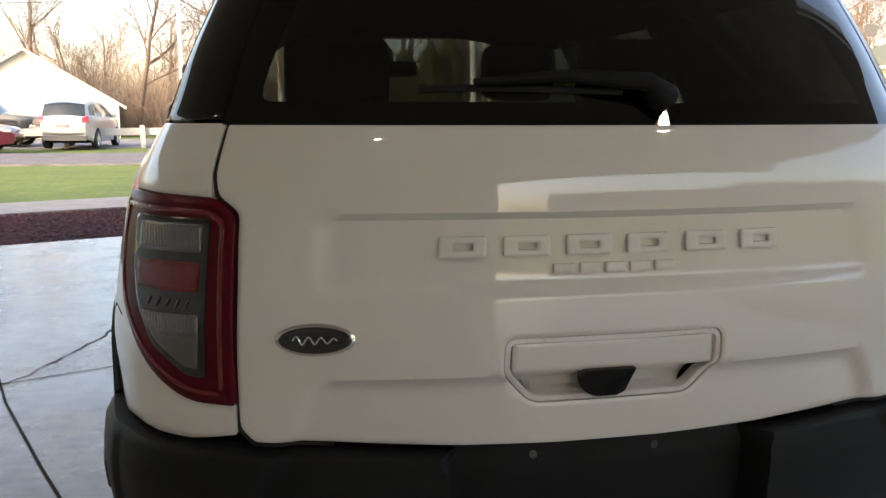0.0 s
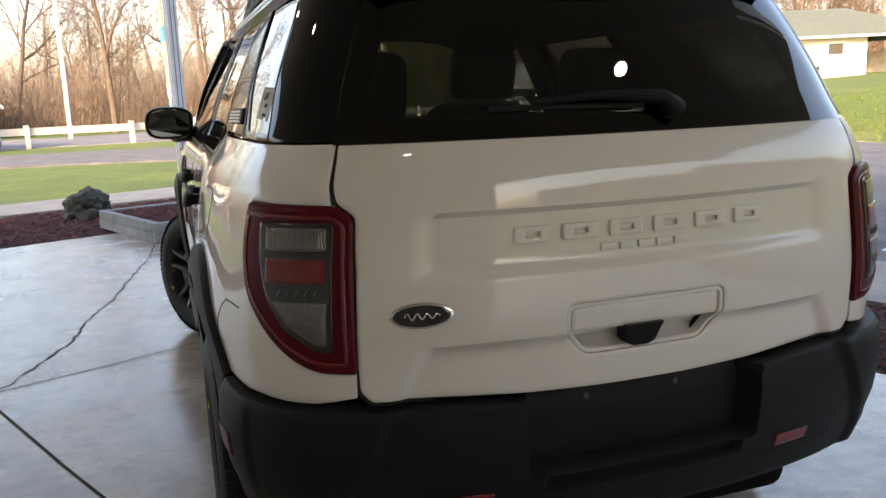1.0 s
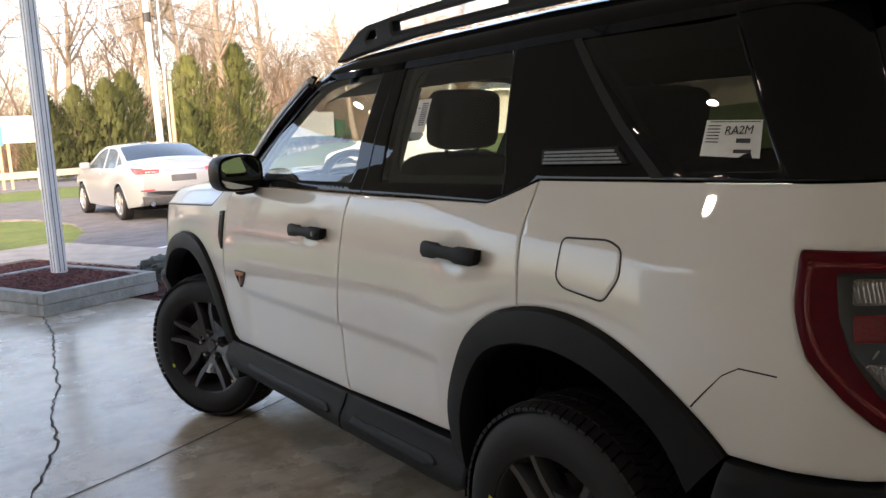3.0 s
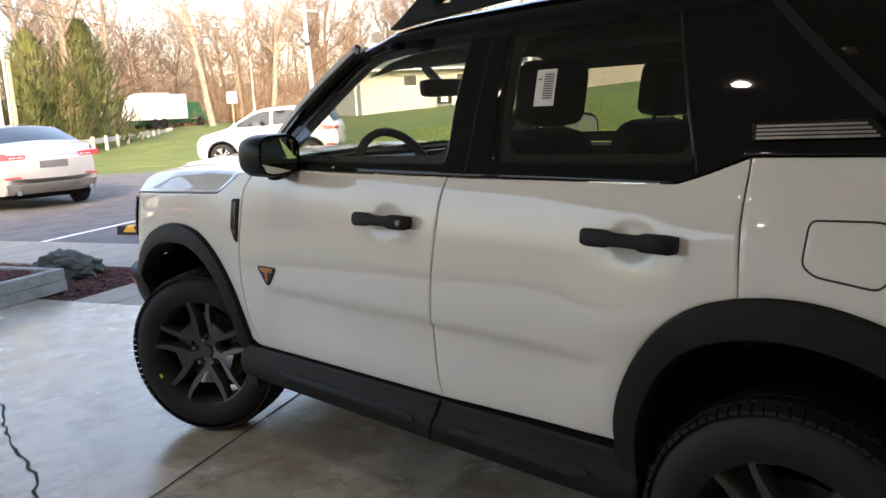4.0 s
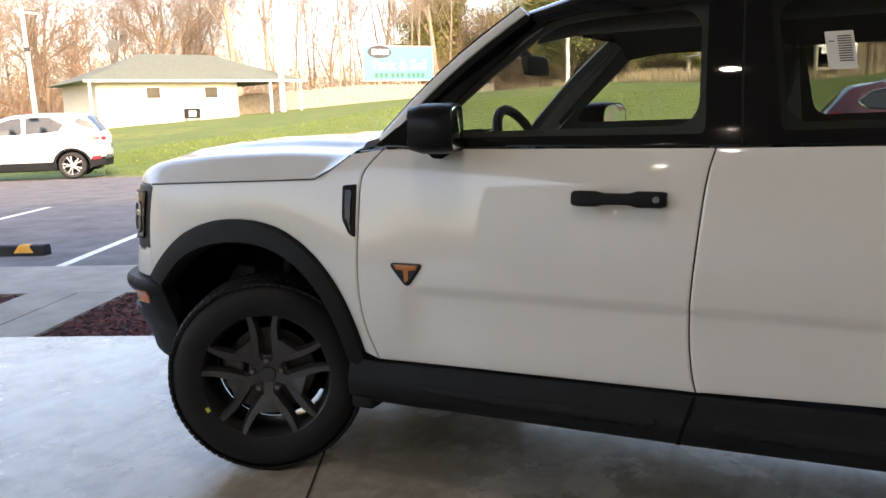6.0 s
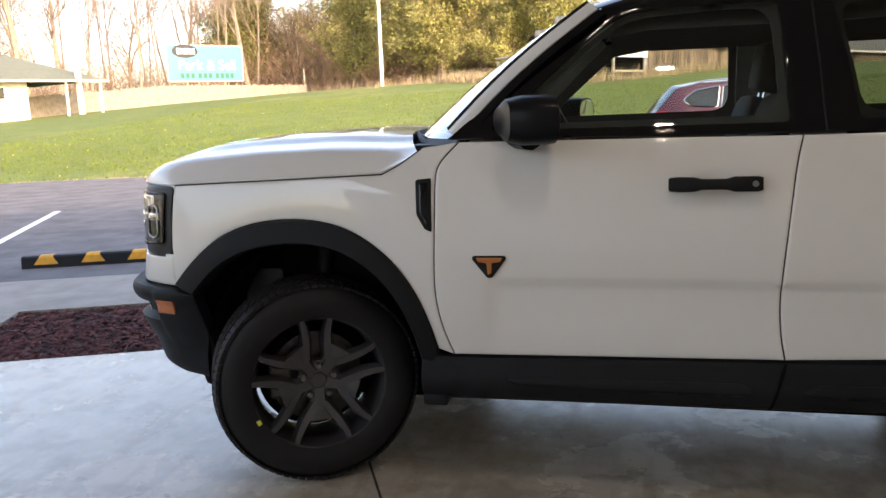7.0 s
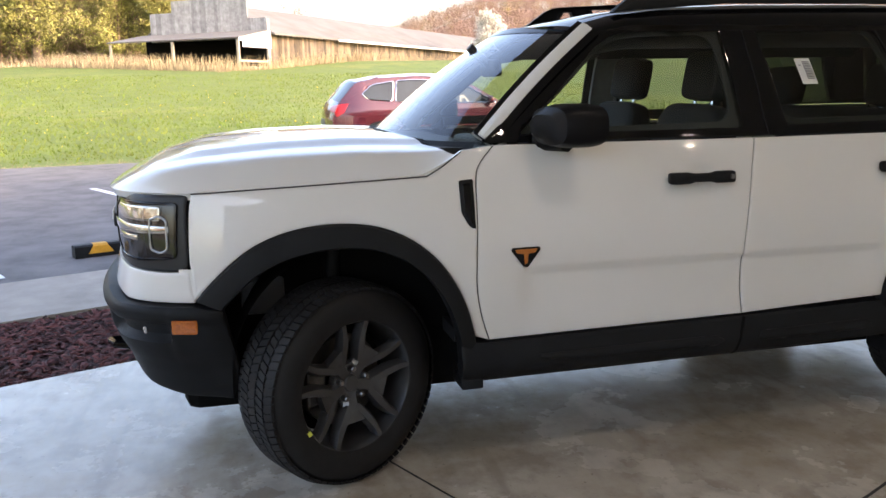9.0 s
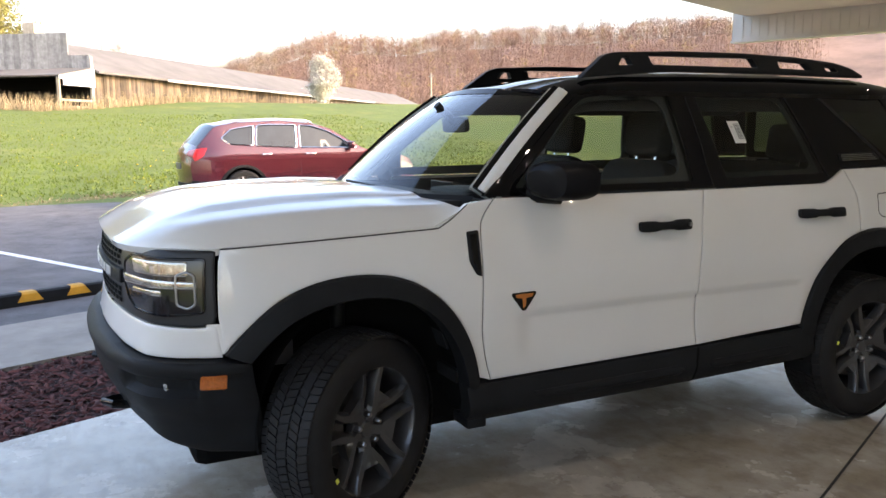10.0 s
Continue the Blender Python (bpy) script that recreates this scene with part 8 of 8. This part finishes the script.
def tread_mesh():
    """Lugs in five rows."""
    bm = bmesh.new()
    n = 78
    for k in range(n):
        for row, (x0, x1, sk, r0, r1) in enumerate([(-0.108, -0.072, 0.012, 0.350, 0.3625), (-0.068, -0.028, -0.020, 0.352, 0.365), (-0.022, 0.022, 0.018, 0.352, 0.366), (0.028, 0.068, -0.020, 0.352, 0.365), (0.072, 0.108, 0.012, 0.350, 0.3625)]):
            a0 = 2 * math.pi * (k + 0.5 * (row % 2)) / n
            wd = 2 * math.pi / n * 0.82
            vs = []
            for x, shift in ((x0, sk), (x1, -sk)):
                rr = r1 - (0.009 if abs(x) > 0.1 else 0)
                for r in (r0 - (0.006 if abs(x) > 0.1 else 0), rr):
                    for da in (0, wd):
                        a = a0 + da + shift
                        vs.append(bm.verts.new((x, r * math.cos(a), r * math.sin(a))))
            for f in ((0, 1, 3, 2), (4, 6, 7, 5), (2, 3, 7, 6), (0, 2, 6, 4), (1, 5, 7, 3)):
                bm.faces.new([vs[i] for i in f])
    return bm


def rim_mesh():
    return lathe([(0.228, -0.092), (0.238, -0.104), (0.235, -0.110), (0.224, -0.104), (0.214, -0.080), (0.205, 0.0), (0.210, 0.09), (0.228, 0.10)], 72)


def spoke_mesh(k):
    """A forked spoke: a broad stem from the hub that splits in two towards the rim."""
    bm = bmesh.new()
    a = 2 * math.pi * k / 5 - math.pi / 2

    def blade(pts):
        rows = []
        for r, off, w, x in pts:
            row = []
            for o2, dx in ((-w, 0.016), (-w * 0.55, 0.0), (w * 0.55, 0.0), (w, 0.016), (w, 0.040), (-w, 0.040)):
                row.append(bm.verts.new((x + dx, r * math.cos(a) - (off + o2) * math.sin(a), r * math.sin(a) + (off + o2) * math.cos(a))))
            rows.append(row)
        for p, q in zip(rows, rows[1:]):
            for i in range(6):
                bm.faces.new((p[i], p[(i + 1) % 6], q[(i + 1) % 6], q[i]))
        bm.faces.new(rows[0])
        bm.faces.new(rows[-1][::-1])

    blade([(0.028, 0, 0.030, -0.060), (0.060, 0, 0.029, -0.067), (0.085, 0, 0.036, -0.074), (0.105, 0, 0.049, -0.079), (0.124, 0, 0.060, -0.083), (0.134, 0, 0.064, -0.085)])
    for sg in (-1, 1):
        blade([(0.075, sg * 0.016, 0.014, -0.072), (0.104, sg * 0.032, 0.024, -0.079), (0.124, sg * 0.047, 0.026, -0.085), (0.148, sg * 0.063, 0.023, -0.091), (0.178, sg * 0.080, 0.0175, -0.097), (0.206, sg * 0.091, 0.0160, -0.102)])
    return bm


def nut_mesh(k, r=0.057):
    bm = lathe([(0.0001, -0.086), (0.008, -0.086), (0.0115, -0.080), (0.0115, -0.055)], 6)
    a = 2 * math.pi * k / 5 + math.pi / 2
    bmesh.ops.translate(bm, verts=bm.verts, vec=(0, r * math.cos(a), r * math.sin(a)))
    return bm


def wheel(m):
    """A wheel whose outer face looks along -x before m."""
    w = new("wheel")
    w.parent = SUV
    w.matrix_basis = m
    w["label"] = "dark grey five-spoke alloy wheel with all-terrain tyre"
    tyre = part("tyre", tyre_mesh(), RUBBER, w, "black all-terrain tyre", True)
    wide = Matrix.Diagonal((1.0, 1.045, 1.045, 1.0))
    tread = part("tread", tread_mesh(), RUBBER, w)
    tread["kind"] = "stuff"
    part("rim", rim_mesh(), RIM, w, "", True).matrix_basis = wide
    for k in range(5):
        part("spoke", spoke_mesh(k), RIM, w, "", True).matrix_basis = wide
        part("wheel_nut", nut_mesh(k), STEEL, w, "", False)
    part("hub_cap", lathe([(0.0001, -0.068), (0.026, -0.067), (0.031, -0.060), (0.072, -0.056), (0.078, -0.030)], 40), RIM, w, "", True)
    part("brake_disc", lathe([(0.07, -0.005), (0.165, -0.005), (0.165, 0.02), (0.07, 0.02)], 48), DISC, w, "", True)
    part("brake_caliper", box(-0.04, 0.05, 0.09, 0.17, -0.06, 0.07, 0.012), DISC, w)
    # Near-black disc: the shade behind the spokes is in its colour.
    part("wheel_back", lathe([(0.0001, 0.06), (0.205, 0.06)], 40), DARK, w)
    bm = box(-0.1165, -0.1145, 0.236, 0.250, -0.009, 0.009)
    bmesh.ops.rotate(bm, verts=bm.verts, cent=(0, 0, 0), matrix=Matrix.Rotation(radians(-27), 3, "X"))
    part("balance_sticker", bm, YELLOWTAG, w)
    return w


YELLOWTAG = mat("sticker_yellow", (0.65, 0.68, 0.10), 0.6)
wheels = [wheel(pose(-0.768, 1.380, 0.373, 0, 0, 29) @ Matrix.Scale(1.022, 4)), wheel(pose(-0.790, -1.335, 0.373, 40, 0, 0) @ Matrix.Scale(1.02, 4)), wheel(pose(0.800, 1.345, 0.373, 0, 0, 180 + 29) @ Matrix.Scale(1.02, 4)), wheel(pose(0.790, -1.335, 0.373, 0, 0, 180) @ Matrix.Scale(1.02, 4))]

# ---- inside the suv ----
def cushion(x, y, z, sx, sy, sz, tilt, bm=None, p=0.35):
    """A soft slab: a superellipsoid."""
    bm = bm or bmesh.new()
    r = bmesh.ops.create_uvsphere(bm, u_segments=20, v_segments=12, radius=1)
    q = lambda v: math.copysign(abs(v) ** p, v)
    rot = Matrix.Rotation(radians(tilt), 3, "X")
    for v in r["verts"]:
        v.co = Vector((x, y, z)) + rot @ Vector((q(v.co.x) * sx, q(v.co.y) * sy, q(v.co.z) * sz))
    return bm


def seat(x, y):
    s = new("seat")
    s.parent = SUV
    part("seat_base", cushion(x, y + 0.05, 0.60, 0.26, 0.27, 0.08, 6), SEAT, s, "", True)
    part("backrest", cushion(x, y - 0.30, 0.98, 0.255, 0.07, 0.36, 14), SEAT, s, "", True)
    part("headrest", cushion(x, y - 0.425, 1.450, 0.140, 0.055, 0.105, 10), SEAT, s, "", True)
    for sg in (-1, 1):
        part("headrest_rod", tube([(x + sg * 0.07, y - 0.385, 1.25), (x + sg * 0.07, y - 0.415, 1.38)], 0.008, 6), CHROME, s)


seat(-0.37, 0.10)
seat(0.37, 0.10)
bench = new("rear_bench")
bench.parent = SUV
part("seat_base", cushion(0, -0.86, 0.60, 0.62, 0.25, 0.08, 5), SEAT, bench, "", True)
part("backrest", cushion(0, -1.16, 0.97, 0.61, 0.07, 0.335, 16), SEAT, bench, "", True)
for x in (-0.40, 0.40):
    part("headrest", cushion(x, -1.27, 1.40, 0.135, 0.055, 0.10, 10), SEAT, bench, "", True)
    for sg in (-1, 1):
        part("headrest_rod", tube([(x + sg * 0.06, -1.24, 1.20), (x + sg * 0.06, -1.265, 1.32)], 0.008, 6), CHROME, bench)
dash = part("dashboard", prism([(0.66, 0.72), (0.62, 1.02), (0.66, 1.14), (0.76, 1.20), (1.00, 1.205), (1.05, 0.9), (0.95, 0.6)], lambda a, b, h: Vector((h, a, b)), -0.70, 0.70), DASH, SUV, "black dashboard", True)
part("binnacle", cushion(-0.37, 0.70, 1.185, 0.20, 0.10, 0.045, 0), DASH, dash, "", True)
part("screen", box(-0.11, 0.11, 0.625, 0.645, 1.10, 1.235, 0.004), GLOSSBLACK, dash)


def ring(c, R, r, tilt):
    rot = Matrix.Rotation(radians(tilt), 3, "X")
    return tube([Vector(c) + rot @ Vector((R * math.cos(a), R * math.sin(a), 0)) for a in np.linspace(0, 2 * math.pi, 33)], r, 8, cap=False)


wheel_in = part("steering_wheel", ring((-0.37, 0.47, 1.165), 0.185, 0.018, 66), DASH, SUV, "black steering wheel", True)
part("hub", cushion(-0.37, 0.49, 1.160, 0.07, 0.03, 0.06, -24), DASH, wheel_in, "", True)
for a in (0, 180, 270):
    rot = Matrix.Rotation(radians(66), 3, "X")
    part("spoke", tube([(-0.37, 0.48, 1.162), Vector((-0.37, 0.47, 1.165)) + rot @ Vector((0.18 * math.cos(radians(a)), 0.18 * math.sin(radians(a)), 0))], 0.016, 6), DASH, wheel_in)
part("inner_mirror", cushion(0, 0.56, 1.505, 0.125, 0.018, 0.038, -6), DASH, SUV, "", True)
part("mirror_stem", tube([(0, 0.57, 1.52), (0, 0.66, 1.60)], 0.02, 8), DASH, SUV)
part("headliner", grid(lambda x, y: Vector((x, y, min(roof_z(y) - 0.06, 1.66) - 0.10 * (x / 0.60) ** 4)), np.linspace(-0.60, 0.60, 13), np.linspace(-1.85, 0.34, 16)), LINER, SUV, "", True)
part("cabin_floor", box(-0.78, 0.78, -1.95, 0.95, 0.48, 0.53), DASH, SUV)
both("door_card", lambda: sheet(on_side([(0.83, 1.20), (-1.18, 1.20), (-1.18, 1.01), (-1.0, 0.94), (-0.86, 0.78), (-0.82, 0.55), (0.80, 0.55)]), lambda s, z, o=0: skin(s, z, o - 0.06), 0.08, gap=0, edge=0, depth=0), DASH)
both("cargo_trim", lambda: sheet(on_side([(-1.18, 1.27), (-1.90, 1.27), (-1.88, 0.99), (-1.18, 0.99)]), lambda s, z, o=0: skin(s, z, o - 0.06), 0.08, gap=0, edge=0, depth=0), DASH)
both("door_pillar", lambda: sheet(on_side([(-0.22, 1.66), (-0.37, 1.66), (-0.40, 1.10), (-0.24, 1.10)]), lambda s, z, o=0: skin(s, z, o - 0.055), 0.06, gap=0, edge=0.004, depth=0.03), TRIMPALE)
both("rear_pillar", lambda: sheet(on_side([(-0.96, 1.66), (-1.20, 1.66), (-1.62, 1.26), (-1.10, 1.26)]), lambda s, z, o=0: skin(s, z, o - 0.05), 0.06, gap=0, edge=0.004, depth=0.03), DASH)
part("tailgate_inner", sheet([(s_x(0.64), 1.27), (s_x(0.64), 0.76), (-s_x(0.64), 0.76), (-s_x(0.64), 1.27)], lambda s, z, o=0: skin(s, z, o - 0.06), 0.06, gap=0, edge=0, depth=0), DASH, SUV)
part("cargo_cover", box(-0.62, 0.62, -1.40, -1.34, 1.13, 1.19, 0.015), DASH, SUV)


# papers on the glass
def sticker(corners, parent, name, label, bars):
    st = part(name, sheet(on_side(corners), lambda s, z, o=0: skin(s, z, o - 0.0028), 0.05, gap=0, edge=0, depth=0.001), PAPER, parent, label)
    (ya, za), (yb, zb_), (yc, zc), (yd, zd) = corners
    for u0, u1, v0, v1 in bars:
        q = [(ya + (yb - ya) * u + (yd - ya) * v, za + (zb_ - za) * u + (zd - za) * v) for u, v in ((u0, v0), (u1, v0), (u1, v1), (u0, v1))]
        part("print_bar", sheet(on_side(q), lambda s, z, o=0: skin(s, z, o - 0.0015), 0.05, gap=0, edge=0, depth=0), INK if u1 - u0 < 0.45 else TRIMGREY, parent)
    return st


sticker([(-0.515, 1.514), (-0.585, 1.514), (-0.602, 1.412), (-0.532, 1.412)], rear_door[0], "window_sticker", "white bar-coded paper sticker on the glass", [(0.42, 0.9, 0.12 + 0.065 * k, 0.155 + 0.065 * k) for k in range(11)] + [(0.12, 0.3, 0.25, 0.28)])
STK = [(-1.720, 1.406), (-1.856, 1.402), (-1.842, 1.328), (-1.700, 1.334)]
sticker(STK, quarter[0], "window_sticker", "white paper dealer label on the glass", [(0.06, 0.30, 0.14 + 0.09 * k, 0.17 + 0.09 * k) for k in range(6)] + [(0.62, 0.86, 0.5, 0.62), (0.60, 0.90, 0.80, 0.90), (0.08, 0.98, 0.03, 0.06)])
lt = lettering("RA2M", 0.026, skin(s_y(-1.800), 1.376, 0.001), Matrix.Rotation(radians(-90), 4, "Z") @ Matrix.Rotation(radians(90 - 25), 4, "X"), INK, quarter[0])
